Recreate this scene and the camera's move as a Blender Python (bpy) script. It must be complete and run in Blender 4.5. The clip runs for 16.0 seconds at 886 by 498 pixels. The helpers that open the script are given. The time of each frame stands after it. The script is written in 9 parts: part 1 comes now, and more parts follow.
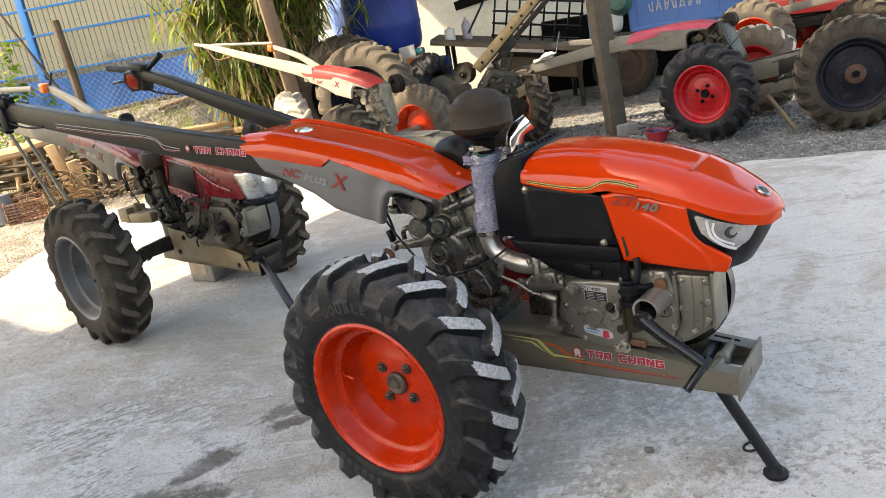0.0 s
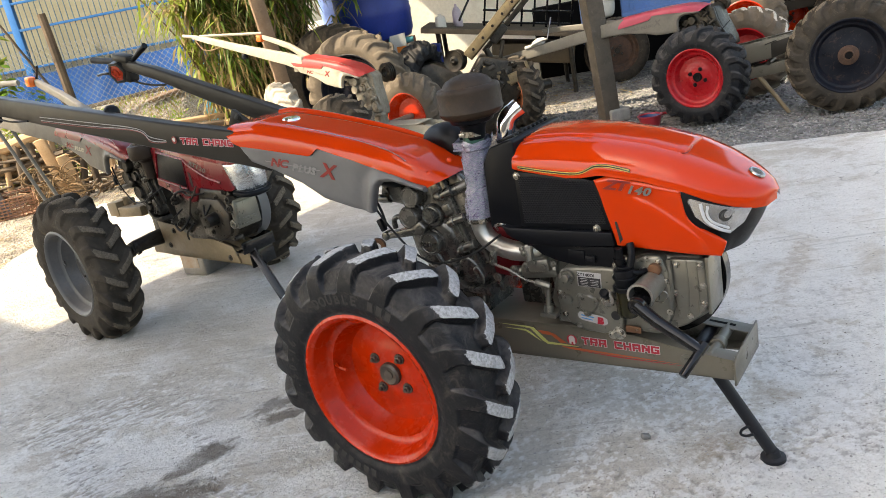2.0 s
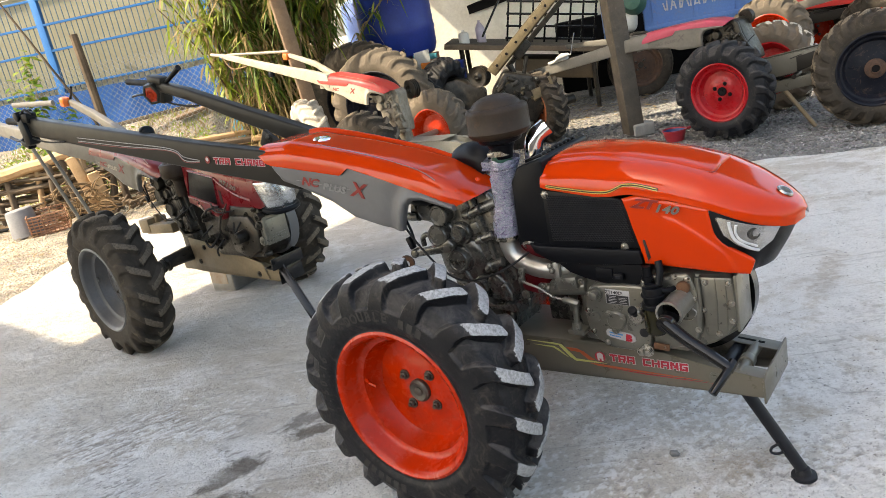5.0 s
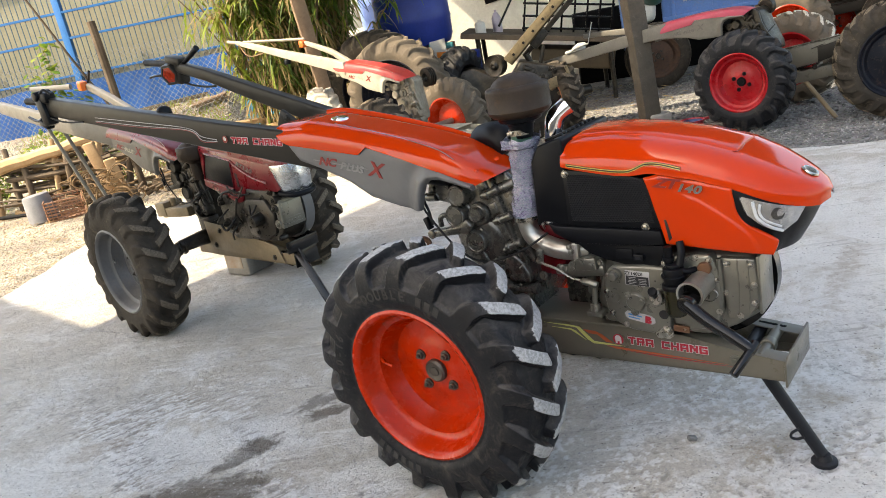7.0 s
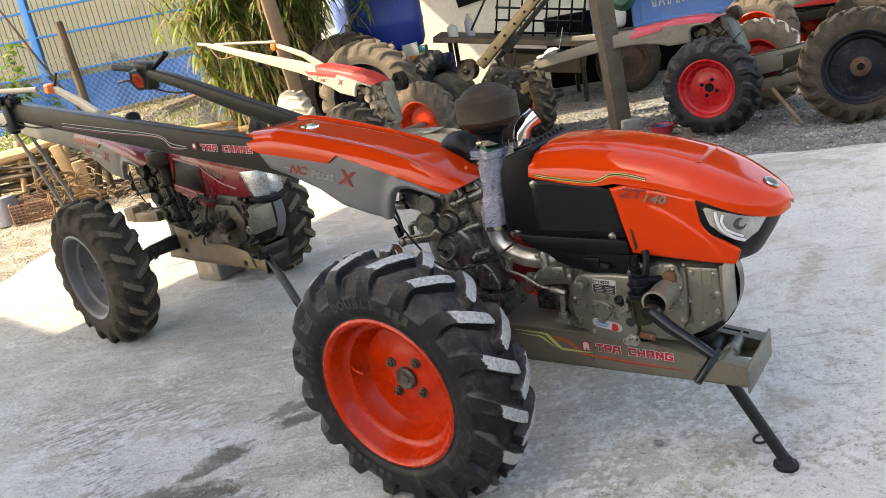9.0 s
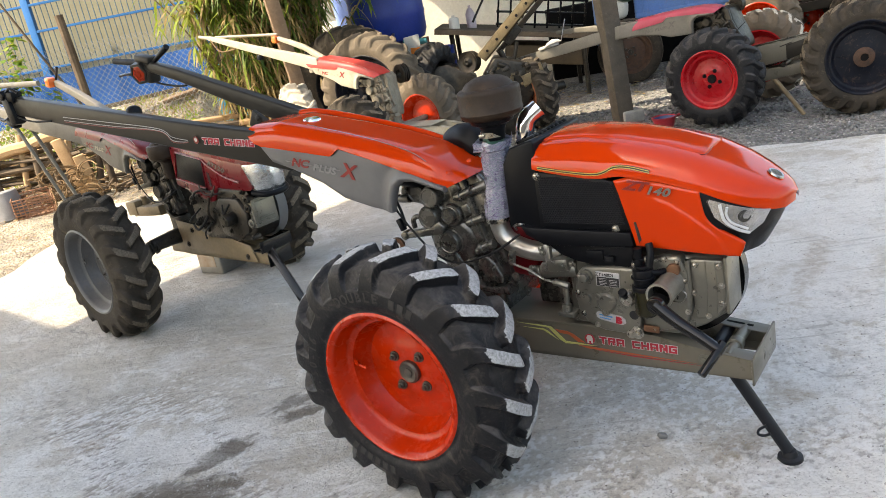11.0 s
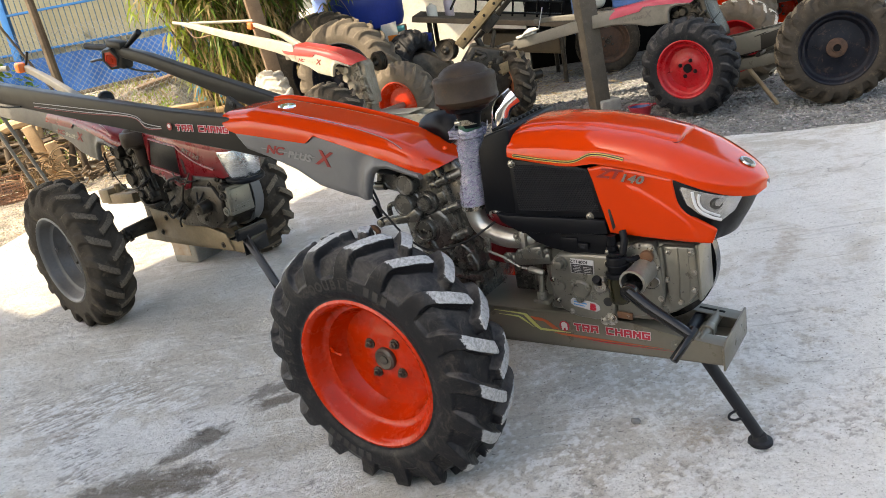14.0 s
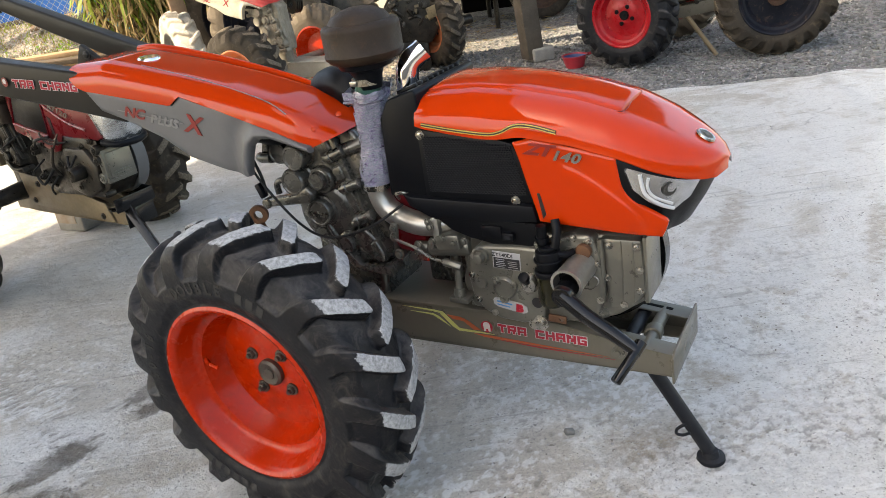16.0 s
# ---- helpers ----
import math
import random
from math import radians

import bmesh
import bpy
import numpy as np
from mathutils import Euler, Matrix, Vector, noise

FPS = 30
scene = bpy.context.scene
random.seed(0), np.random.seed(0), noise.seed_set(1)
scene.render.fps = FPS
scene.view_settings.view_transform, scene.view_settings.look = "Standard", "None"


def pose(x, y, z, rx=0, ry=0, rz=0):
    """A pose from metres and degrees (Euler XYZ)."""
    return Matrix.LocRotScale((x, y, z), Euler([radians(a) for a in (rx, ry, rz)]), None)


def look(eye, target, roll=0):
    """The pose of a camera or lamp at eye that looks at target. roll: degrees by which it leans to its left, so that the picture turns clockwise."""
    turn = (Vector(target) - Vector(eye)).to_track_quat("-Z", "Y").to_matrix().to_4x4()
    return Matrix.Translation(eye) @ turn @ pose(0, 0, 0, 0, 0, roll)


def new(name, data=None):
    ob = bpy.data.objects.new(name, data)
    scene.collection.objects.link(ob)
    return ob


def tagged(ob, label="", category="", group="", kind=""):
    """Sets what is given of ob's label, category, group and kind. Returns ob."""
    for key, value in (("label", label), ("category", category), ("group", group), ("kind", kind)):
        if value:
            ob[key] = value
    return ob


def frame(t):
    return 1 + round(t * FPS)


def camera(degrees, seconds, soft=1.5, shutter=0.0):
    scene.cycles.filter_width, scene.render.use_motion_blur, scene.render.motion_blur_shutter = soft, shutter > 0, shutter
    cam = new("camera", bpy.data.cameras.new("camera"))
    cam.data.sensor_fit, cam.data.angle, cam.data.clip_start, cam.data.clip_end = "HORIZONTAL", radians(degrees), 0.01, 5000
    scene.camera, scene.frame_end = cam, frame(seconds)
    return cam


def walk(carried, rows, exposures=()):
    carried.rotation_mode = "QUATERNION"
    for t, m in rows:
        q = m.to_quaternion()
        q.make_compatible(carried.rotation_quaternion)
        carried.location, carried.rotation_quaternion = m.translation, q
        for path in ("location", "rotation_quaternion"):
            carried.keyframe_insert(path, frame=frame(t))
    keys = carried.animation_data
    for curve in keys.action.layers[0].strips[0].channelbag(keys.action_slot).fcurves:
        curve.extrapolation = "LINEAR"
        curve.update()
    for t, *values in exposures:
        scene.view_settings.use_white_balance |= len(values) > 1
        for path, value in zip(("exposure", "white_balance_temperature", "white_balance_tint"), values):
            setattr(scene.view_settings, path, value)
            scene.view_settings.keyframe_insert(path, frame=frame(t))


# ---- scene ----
cam = camera(59.7, 16.0, soft=0.55)
PATH = [
    (0, (0.141, -0.047, 1.427), (-0.09, 1.85, 0.836), -10.2),
    (0.5, (0.143, -0.041, 1.425), (-0.088, 1.855, 0.832), -10.5),
    (1, (0.146, -0.033, 1.421), (-0.086, 1.86, 0.82), -10.8),
    (1.5, (0.151, -0.028, 1.417), (-0.078, 1.863, 0.806), -11.0),
    (2, (0.148, -0.018, 1.413), (-0.075, 1.871, 0.794), -11.1),
    (2.5, (0.153, -0.019, 1.411), (-0.061, 1.869, 0.788), -11.2),
    (3, (0.154, -0.023, 1.413), (-0.059, 1.866, 0.794), -11.4),
    (3.5, (0.145, -0.031, 1.42), (-0.076, 1.862, 0.815), -11.6),
    (4, (0.144, -0.034, 1.428), (-0.097, 1.863, 0.843), -11.9),
    (4.2, (0.141, -0.04, 1.439), (-0.105, 1.858, 0.86), -11.8),
    (6.5, (0.128, -0.048, 1.432), (-0.192, 1.842, 0.861), -11.8),
    (7, (0.11, -0.045, 1.398), (-0.198, 1.843, 0.813), -11.3),
    (7.5, (0.109, -0.061, 1.425), (-0.175, 1.829, 0.834), -10.9),
    (8, (0.124, -0.054, 1.42), (-0.135, 1.838, 0.827), -10.7),
    (8.5, (0.128, -0.053, 1.422), (-0.115, 1.842, 0.83), -10.7),
    (9, (0.127, -0.053, 1.421), (-0.114, 1.841, 0.827), -10.8),
    (11.5, (0.123, -0.045, 1.422), (-0.126, 1.842, 0.809), -11.1),
    (12, (0.125, -0.051, 1.423), (-0.116, 1.837, 0.809), -11.0),
    (12.5, (0.125, -0.056, 1.424), (-0.103, 1.834, 0.809), -10.7),
    (13, (0.127, -0.056, 1.42), (-0.09, 1.833, 0.799), -10.5),
    (13.5, (0.129, -0.054, 1.417), (-0.08, 1.832, 0.786), -10.4),
    (14, (0.131, -0.049, 1.416), (-0.067, 1.833, 0.768), -10.6),
    (14.5, (0.133, -0.024, 1.416), (-0.047, 1.852, 0.747), -10.9),
    (15, (0.147, 0.086, 1.392), (-0.004, 1.955, 0.698), -11.0),
    (15.5, (0.111, 0.259, 1.412), (0.002, 2.118, 0.684), -10.8),
    (16, (0.201, 0.372, 1.363), (0.147, 2.204, 0.562), -9.6),
]
EXPOSURE, KELVIN, TINT = 2.13, 8050, 8
walk(cam, [(t, look(eye, target, roll)) for t, eye, target, roll in PATH], [(0.0, EXPOSURE, KELVIN, TINT), (14.0, EXPOSURE, KELVIN, TINT), (16.0, EXPOSURE + 0.02, KELVIN, TINT)])

# ---- light ----
SUN_WAY = Vector((0.58, 0.28, -0.76)).normalized()
world = bpy.data.worlds.new("sky")
scene.world = world
world.use_nodes = True
wn = world.node_tree.nodes
sky = wn.new("ShaderNodeTexSky")
sky.sky_type = "NISHITA"
sky.sun_disc = False
sky.sun_elevation = math.asin(-SUN_WAY.z)
sky.sun_rotation = math.atan2(-SUN_WAY.x, -SUN_WAY.y)
sky.air_density, sky.dust_density, sky.ozone_density = 1.0, 2.5, 1.0
world.node_tree.links.new(sky.outputs[0], wn["Background"].inputs[0])
wn["Background"].inputs[1].default_value = 0.15
sun_data = bpy.data.lights.new("sun", "SUN")
sun_data.energy, sun_data.angle, sun_data.color = 2.6, radians(0.55), (1.0, 0.95, 0.87)
sun = new("sun", sun_data)
sun.matrix_world = Matrix.Translation((-4, -6, 9)) @ SUN_WAY.to_track_quat("-Z", "Y").to_matrix().to_4x4()


# ---- materials ----
def mat(name, a, b=None, scale=8.0, rough=0.5, rough_var=0.15, metal=0.0, bump=0.1, bump_scale=60.0, coat=0.0,
        dust=None, dust_amount=0.0, wear=None, wear_amount=0.0, vary=0.0, fine=0.12, spec=0.33):
    """A painted or bare surface: two tones at a large scale, fine grain, dust that settles on top, patches of wear, relief."""
    m = bpy.data.materials.new(name)
    m.use_nodes = True
    n, l = m.node_tree.nodes, m.node_tree.links
    p = n["Principled BSDF"]
    geo = n.new("ShaderNodeTexCoord")
    vec = geo.outputs["Object"]

    def noise_at(sc, detail=5.0, rg=0.6, dist=0.0):
        t = n.new("ShaderNodeTexNoise")
        t.inputs["Scale"].default_value, t.inputs["Detail"].default_value = sc, detail
        t.inputs["Roughness"].default_value, t.inputs["Distortion"].default_value = rg, dist
        l.new(vec, t.inputs["Vector"])
        return t.outputs["Fac"]

    def ramp(fac, lo, hi):
        r = n.new("ShaderNodeMapRange")
        r.inputs[1].default_value, r.inputs[2].default_value = lo, hi
        l.new(fac, r.inputs[0])
        return r.outputs[0]

    def mix(fac, c1, c2, mode="MIX"):
        x = n.new("ShaderNodeMix")
        x.data_type, x.blend_type = "RGBA", mode
        for sock, val in ((x.inputs[0], fac), (x.inputs[6], c1), (x.inputs[7], c2)):
            if isinstance(val, bpy.types.NodeSocket):
                l.new(val, sock)
            elif isinstance(val, (tuple, list)):
                sock.default_value = (*val[:3], 1)
            else:
                sock.default_value = val
        return x.outputs[2]

    def times(fac, k):
        x = n.new("ShaderNodeMath")
        x.operation = "MULTIPLY"
        l.new(fac, x.inputs[0])
        if isinstance(k, bpy.types.NodeSocket):
            l.new(k, x.inputs[1])
        else:
            x.inputs[1].default_value = k
        return x.outputs[0]

    b = b or tuple(c * 0.75 for c in a)
    big = noise_at(scale, 6, 0.62, 0.4)
    col = mix(ramp(big, 0.35, 0.68), a, b)
    grain = noise_at(scale * 14, 3)
    col = mix(fine, col, mix(ramp(grain, 0.3, 0.7), tuple(c * 0.35 for c in a), tuple(min(1, c * 1.5) for c in a)), "MIX")
    if vary:
        info = n.new("ShaderNodeObjectInfo")
        hsv = n.new("ShaderNodeHueSaturation")
        l.new(ramp(info.outputs["Random"], 0, 1), hsv.inputs["Value"])
        hsv.inputs["Value"].default_value = 1
        r = n.new("ShaderNodeMapRange")
        r.inputs[3].default_value, r.inputs[4].default_value = 1 - vary, 1 + vary
        l.new(info.outputs["Random"], r.inputs[0])
        l.new(r.outputs[0], hsv.inputs["Value"])
        l.new(col, hsv.inputs["Color"])
        col = hsv.outputs[0]
    rgh = n.new("ShaderNodeMapRange")
    l.new(noise_at(scale * 3, 6, 0.7), rgh.inputs[0])
    rgh.inputs[1].default_value, rgh.inputs[2].default_value = 0.3, 0.7
    rgh.inputs[3].default_value, rgh.inputs[4].default_value = max(0.03, rough - rough_var), min(1, rough + rough_var)
    rgh_out = rgh.outputs[0]
    if wear:
        f = times(ramp(noise_at(scale * 2.3, 9, 0.75, 0.8), 0.62 - 0.12 * wear_amount, 0.70 - 0.05 * wear_amount), wear_amount)
        col = mix(f, col, wear)
    if dust:
        nrm = n.new("ShaderNodeNewGeometry")
        sep = n.new("ShaderNodeSeparateXYZ")
        l.new(nrm.outputs["Normal"], sep.inputs[0])
        up = ramp(sep.outputs[2], 0.1, 0.95)
        spots = ramp(noise_at(scale * 1.7, 8, 0.7, 0.6), 0.35, 0.75)
        f = times(times(up, spots), dust_amount * 0.55)
        col = mix(f, col, dust)
        rr = n.new("ShaderNodeMix")
        l.new(f, rr.inputs[0])
        l.new(rgh_out, rr.inputs[2])
        rr.inputs[3].default_value = 0.9
        rgh_out = rr.outputs[0]
    l.new(col, p.inputs["Base Color"])
    l.new(rgh_out, p.inputs["Roughness"])
    p.inputs["Metallic"].default_value = metal
    p.inputs["Specular IOR Level"].default_value = spec
    if coat:
        p.inputs["Coat Weight"].default_value, p.inputs["Coat Roughness"].default_value = coat, 0.06
    if bump:
        bn = n.new("ShaderNodeBump")
        bn.inputs["Strength"].default_value, bn.inputs["Distance"].default_value = bump, 0.004
        l.new(noise_at(bump_scale, 6, 0.65), bn.inputs["Height"])
        l.new(bn.outputs[0], p.inputs["Normal"])
    return m


DUST = (0.33, 0.29, 0.24)
ORANGE = mat("orange_paint", (0.455, 0.03, 0.003), (0.42, 0.027, 0.0026), 5, 0.08, 0.03, bump=0.006, bump_scale=40, coat=0.07, fine=0.015, spec=0.24)
RIM_ORANGE = mat("rim_orange_paint", (0.42, 0.02, 0.0014), (0.33, 0.015, 0.0012), 6, 0.26, 0.1, bump=0.03, dust=(0.3, 0.16, 0.1), dust_amount=0.06, wear=(0.14, 0.025, 0.01), wear_amount=0.4, spec=0.26)
RIM_RED = mat("rim_red_paint", (0.32, 0.006, 0.01), (0.25, 0.005, 0.008), 6, 0.3, 0.1, bump=0.03, coat=0.1, dust=DUST, dust_amount=0.06, wear=(0.1, 0.02, 0.015), wear_amount=0.4, spec=0.22)
RIM_GREY = mat("rim_grey_paint", (0.085, 0.084, 0.084), (0.06, 0.059, 0.058), 6, 0.4, 0.1, bump=0.03, dust=DUST, dust_amount=0.4, wear=(0.13, 0.1, 0.07), wear_amount=0.5)
RIM_BLACK = mat("rim_black_paint", (0.004, 0.005, 0.009), (0.008, 0.009, 0.014), 9, 0.5, 0.15, bump=0.15, wear=(0.085, 0.055, 0.038), wear_amount=0.6, spec=0.16)
RIM_RUST = mat("rim_rusty_orange", (0.42, 0.1, 0.03), (0.2, 0.08, 0.04), 6, 0.6, 0.1, bump=0.1, dust=DUST, dust_amount=0.5, wear=(0.16, 0.1, 0.06), wear_amount=0.6)
RUBBER = mat("tyre_rubber", (0.007, 0.0075, 0.0095), (0.014, 0.014, 0.0155), 9, 0.46, 0.12, bump=0.35, bump_scale=90, dust=(0.23, 0.205, 0.18), dust_amount=0.85, wear=(0.05, 0.044, 0.038), wear_amount=0.8, fine=0.3, spec=0.16)
LUG_TOP = mat("lug_scuffed_top", (0.37, 0.366, 0.36), (0.22, 0.216, 0.21), 30, 0.85, 0.1, bump=0.4, bump_scale=140, wear=(0.05, 0.048, 0.046), wear_amount=0.55)
RUBBER_DIRT = mat("tyre_rubber_muddy", (0.024, 0.02, 0.016), (0.055, 0.045, 0.034), 7, 0.75, 0.1, bump=0.35, bump_scale=60, dust=(0.15, 0.12, 0.088), dust_amount=0.35, wear=(0.11, 0.085, 0.058), wear_amount=0.6, spec=0.12)
RUBBER_WHITE = mat("tyre_rubber_whitened", (0.42, 0.37, 0.3), (0.3, 0.26, 0.2), 7, 0.85, 0.1, bump=0.35, bump_scale=60, wear=(0.16, 0.13, 0.1), wear_amount=0.5)
# caked mud; on some far wheels this tan paints in sunlight
RUBBER_TAN = mat("tyre_rubber_mud_caked", (0.125, 0.098, 0.07), (0.07, 0.056, 0.042), 7, 0.85, 0.1, bump=0.35, bump_scale=60, dust=(0.2, 0.16, 0.115), dust_amount=0.5, wear=(0.1, 0.085, 0.07), wear_amount=0.55)
GREY_PAINT = mat("warm_grey_paint", (0.115, 0.104, 0.08), (0.095, 0.086, 0.066), 5, 0.33, 0.1, bump=0.03, dust=DUST, dust_amount=0.22, fine=0.04, spec=0.35)
HANDLE_GREY = mat("dark_grey_paint", (0.024, 0.0215, 0.018), (0.019, 0.017, 0.0145), 5, 0.36, 0.08, bump=0.03, dust=DUST, dust_amount=0.05, fine=0.03, spec=0.14)
TANK_GREY = mat("silver_grey_plastic", (0.125, 0.122, 0.122), (0.105, 0.103, 0.103), 5, 0.42, 0.06, metal=0.1, bump=0.03, dust=DUST, dust_amount=0.12, fine=0.03, spec=0.2)
CREAM = mat("faded_cream_plastic", (0.36, 0.325, 0.255), (0.26, 0.23, 0.175), 5, 0.5, 0.1, bump=0.05, dust=DUST, dust_amount=0.4)
WORN_SILVER = mat("worn_silver_plastic", (0.135, 0.122, 0.102), (0.095, 0.086, 0.072), 5, 0.45, 0.1, bump=0.05, dust=DUST, dust_amount=0.35)
RED_PAINT = mat("faded_red_paint", (0.45, 0.03, 0.025), (0.36, 0.025, 0.02), 5, 0.35, 0.1, bump=0.03, coat=0.2, dust=DUST, dust_amount=0.3)
MAROON = mat("deep_red_paint", (0.15, 0.006, 0.01), (0.11, 0.005, 0.008), 5, 0.3, 0.08, bump=0.02, coat=0.2, dust=DUST, dust_amount=0.08, fine=0.03)
PINK_RED = mat("sun_faded_pink_red_paint", (0.36, 0.035, 0.07), (0.3, 0.03, 0.055), 5, 0.4, 0.1, bump=0.03, dust=DUST, dust_amount=0.3)
CAST = mat("cast_aluminium", (0.17, 0.163, 0.138), (0.135, 0.13, 0.11), 9, 0.32, 0.08, metal=0.6, bump=0.06, bump_scale=160, dust=(0.2, 0.17, 0.13), dust_amount=0.12, fine=0.05)
GEAR_CAST = mat("gearbox_grey_paint", (0.125, 0.119, 0.106), (0.1, 0.095, 0.085), 10, 0.27, 0.06, metal=0.7, bump=0.04, bump_scale=120, dust=(0.2, 0.17, 0.13), dust_amount=0.1, fine=0.05)
HUB_STEEL = mat("dusty_hub_steel", (0.055, 0.05, 0.042), (0.12, 0.108, 0.09), 40, 0.45, 0.16, metal=0.5, bump=0.2, dust=(0.2, 0.165, 0.12), dust_amount=0.25, wear=(0.07, 0.045, 0.03), wear_amount=0.4)
OLD_CAST = mat("dirty_cast_metal", (0.02, 0.018, 0.015), (0.06, 0.051, 0.04), 14, 0.38, 0.16, metal=0.55, bump=0.25, dust=(0.2, 0.16, 0.11), dust_amount=0.12, wear=(0.08, 0.04, 0.02), wear_amount=0.45)
PALE_CAST = mat("dusty_pale_cast_metal", (0.26, 0.225, 0.17), (0.16, 0.135, 0.1), 14, 0.55, 0.15, metal=0.2, bump=0.3, dust=(0.34, 0.29, 0.21), dust_amount=0.5, wear=(0.06, 0.045, 0.03), wear_amount=0.55)
# dusty tan, deepened to hold sun bounced onto the red tractor's frame
FRAME_TAN = mat("tan_dusty_frame_paint", (0.22, 0.16, 0.09), (0.15, 0.11, 0.062), 7, 0.5, 0.1, bump=0.06, dust=DUST, dust_amount=0.3, wear=(0.07, 0.05, 0.03), wear_amount=0.4)
STEEL = mat("zinc_steel", (0.36, 0.345, 0.31), (0.28, 0.265, 0.24), 12, 0.28, 0.1, metal=0.95, bump=0.04)
PIPE_STEEL = mat("satin_grey_pipe", (0.36, 0.345, 0.31), (0.3, 0.285, 0.26), 8, 0.34, 0.06, metal=0.8, bump=0.05, bump_scale=150)
CHROME = mat("chrome", (0.85, 0.85, 0.86), (0.82, 0.82, 0.83), 8, 0.06, 0.03, metal=1.0, bump=0.0, fine=0.0)
BLACK_PLASTIC = mat("black_plastic", (0.003, 0.0035, 0.0048), (0.0045, 0.005, 0.0065), 6, 0.4, 0.1, bump=0.08, bump_scale=220, spec=0.14)
BLACK_PAINT = mat("glossy_black_paint", (0.004, 0.004, 0.0045), (0.006, 0.006, 0.0065), 8, 0.14, 0.06, bump=0.03, wear=(0.3, 0.29, 0.28), wear_amount=0.1, spec=0.3)
STAND_PAINT = mat("dark_blue_grey_paint", (0.011, 0.012, 0.015), (0.016, 0.017, 0.02), 8, 0.42, 0.1, bump=0.06, dust=DUST, dust_amount=0.1, spec=0.15)
# near-black for soot, and for the shade of openings painted on flat discs
DARK_VOID = mat("dark_soot", (0.005, 0.005, 0.005), (0.008, 0.007, 0.007), 8, 0.9, 0.05, bump=0.1, spec=0.1)
BRONZE = mat("brown_painted_steel", (0.034, 0.0225, 0.015), (0.019, 0.0135, 0.0095), 12, 0.5, 0.16, metal=0.0, bump=0.12, bump_scale=140, dust=(0.12, 0.085, 0.058), dust_amount=0.24, wear=(0.075, 0.032, 0.014), wear_amount=0.45, spec=0.16)
COPPER = mat("rusty_copper_plug", (0.16, 0.08, 0.045), (0.11, 0.055, 0.032), 15, 0.5, 0.1, metal=0.5, bump=0.15)
OLIVE_GLASS = mat("dark_olive_bowl", (0.018, 0.016, 0.007), (0.012, 0.011, 0.005), 15, 0.2, 0.06, bump=0.02, spec=0.25)
DECAL_RED = mat("red_lettering", (0.34, 0.011, 0.028), (0.28, 0.009, 0.022), 15, 0.35, 0.05, bump=0.0, fine=0.0)
DECAL_WHITE = mat("white_lettering", (0.5, 0.47, 0.46), (0.42, 0.39, 0.38), 15, 0.35, 0.05, bump=0.0, fine=0.0)
DECAL_DARK = mat("dark_lettering", (0.2, 0.018, 0.014), (0.16, 0.015, 0.012), 15, 0.35, 0.05, bump=0.0, fine=0.0)
DECAL_BLACK = mat("black_print", (0.015, 0.015, 0.017), None, 15, 0.35, 0.05, bump=0.0, fine=0.0)
DECAL_ORANGE = mat("orange_decal", (0.38, 0.08, 0.03), (0.33, 0.07, 0.025), 15, 0.35, 0.05, bump=0.0, fine=0.0)
DECAL_YELLOW = mat("yellow_decal", (0.5, 0.37, 0.08), (0.46, 0.33, 0.07), 15, 0.35, 0.05, bump=0.0, fine=0.0)
DECAL_LIME = mat("lime_yellow_decal", (0.44, 0.44, 0.15), (0.4, 0.4, 0.13), 15, 0.35, 0.05, bump=0.0, fine=0.0)
DECAL_SILVER = mat("silver_decal", (0.34, 0.335, 0.33), (0.29, 0.285, 0.28), 15, 0.3, 0.05, metal=0.1, bump=0.0, fine=0.0)
DECAL_SOFT = mat("dull_silver_decal", (0.19, 0.185, 0.18), (0.15, 0.145, 0.14), 15, 0.3, 0.05, metal=0.1, bump=0.0, fine=0.0)
DECAL_FAINT = mat("rubbed_off_decal", (0.085, 0.075, 0.066), (0.11, 0.1, 0.086), 40, 0.4, 0.05, bump=0.0, fine=0.0)
DECAL_BLUE = mat("blue_decal", (0.05, 0.2, 0.4), None, 15, 0.35, 0.05, bump=0.0, fine=0.0)
RUBBER_PLAIN = mat("black_rubber", (0.009, 0.009, 0.01), (0.014, 0.014, 0.014), 10, 0.55, 0.1, bump=0.08, spec=0.15)
LAMP_RED = mat("red_lamp_lens", (0.3, 0.028, 0.01), (0.22, 0.02, 0.008), 40, 0.2, 0.05, bump=0.1, bump_scale=200, coat=0.5)
LAMP_ORANGE = mat("orange_lamp_lens", (0.65, 0.14, 0.03), (0.55, 0.11, 0.03), 40, 0.25, 0.05, bump=0.1, bump_scale=200, coat=0.4)
CONE_WOOD = mat("weathered_wood", (0.12, 0.085, 0.055), (0.07, 0.05, 0.034), 4, 0.8, 0.1, bump=0.4, bump_scale=35, wear=(0.22, 0.16, 0.1), wear_amount=0.3, vary=0.2)
PALE_WOOD = mat("sun_bleached_wood", (0.44, 0.29, 0.16), (0.28, 0.17, 0.085), 4, 0.8, 0.1, bump=0.4, bump_scale=35, vary=0.2)
BROWN_WOOD = mat("brown_timber", (0.17, 0.112, 0.07), (0.115, 0.074, 0.046), 4, 0.75, 0.1, bump=0.4, bump_scale=35, wear=(0.24, 0.17, 0.11), wear_amount=0.4, vary=0.15)
GREY_WOOD = mat("grey_weathered_timber", (0.1, 0.08, 0.058), (0.062, 0.05, 0.038), 6, 0.85, 0.1, bump=0.5, bump_scale=40, wear=(0.17, 0.14, 0.105), wear_amount=0.45)
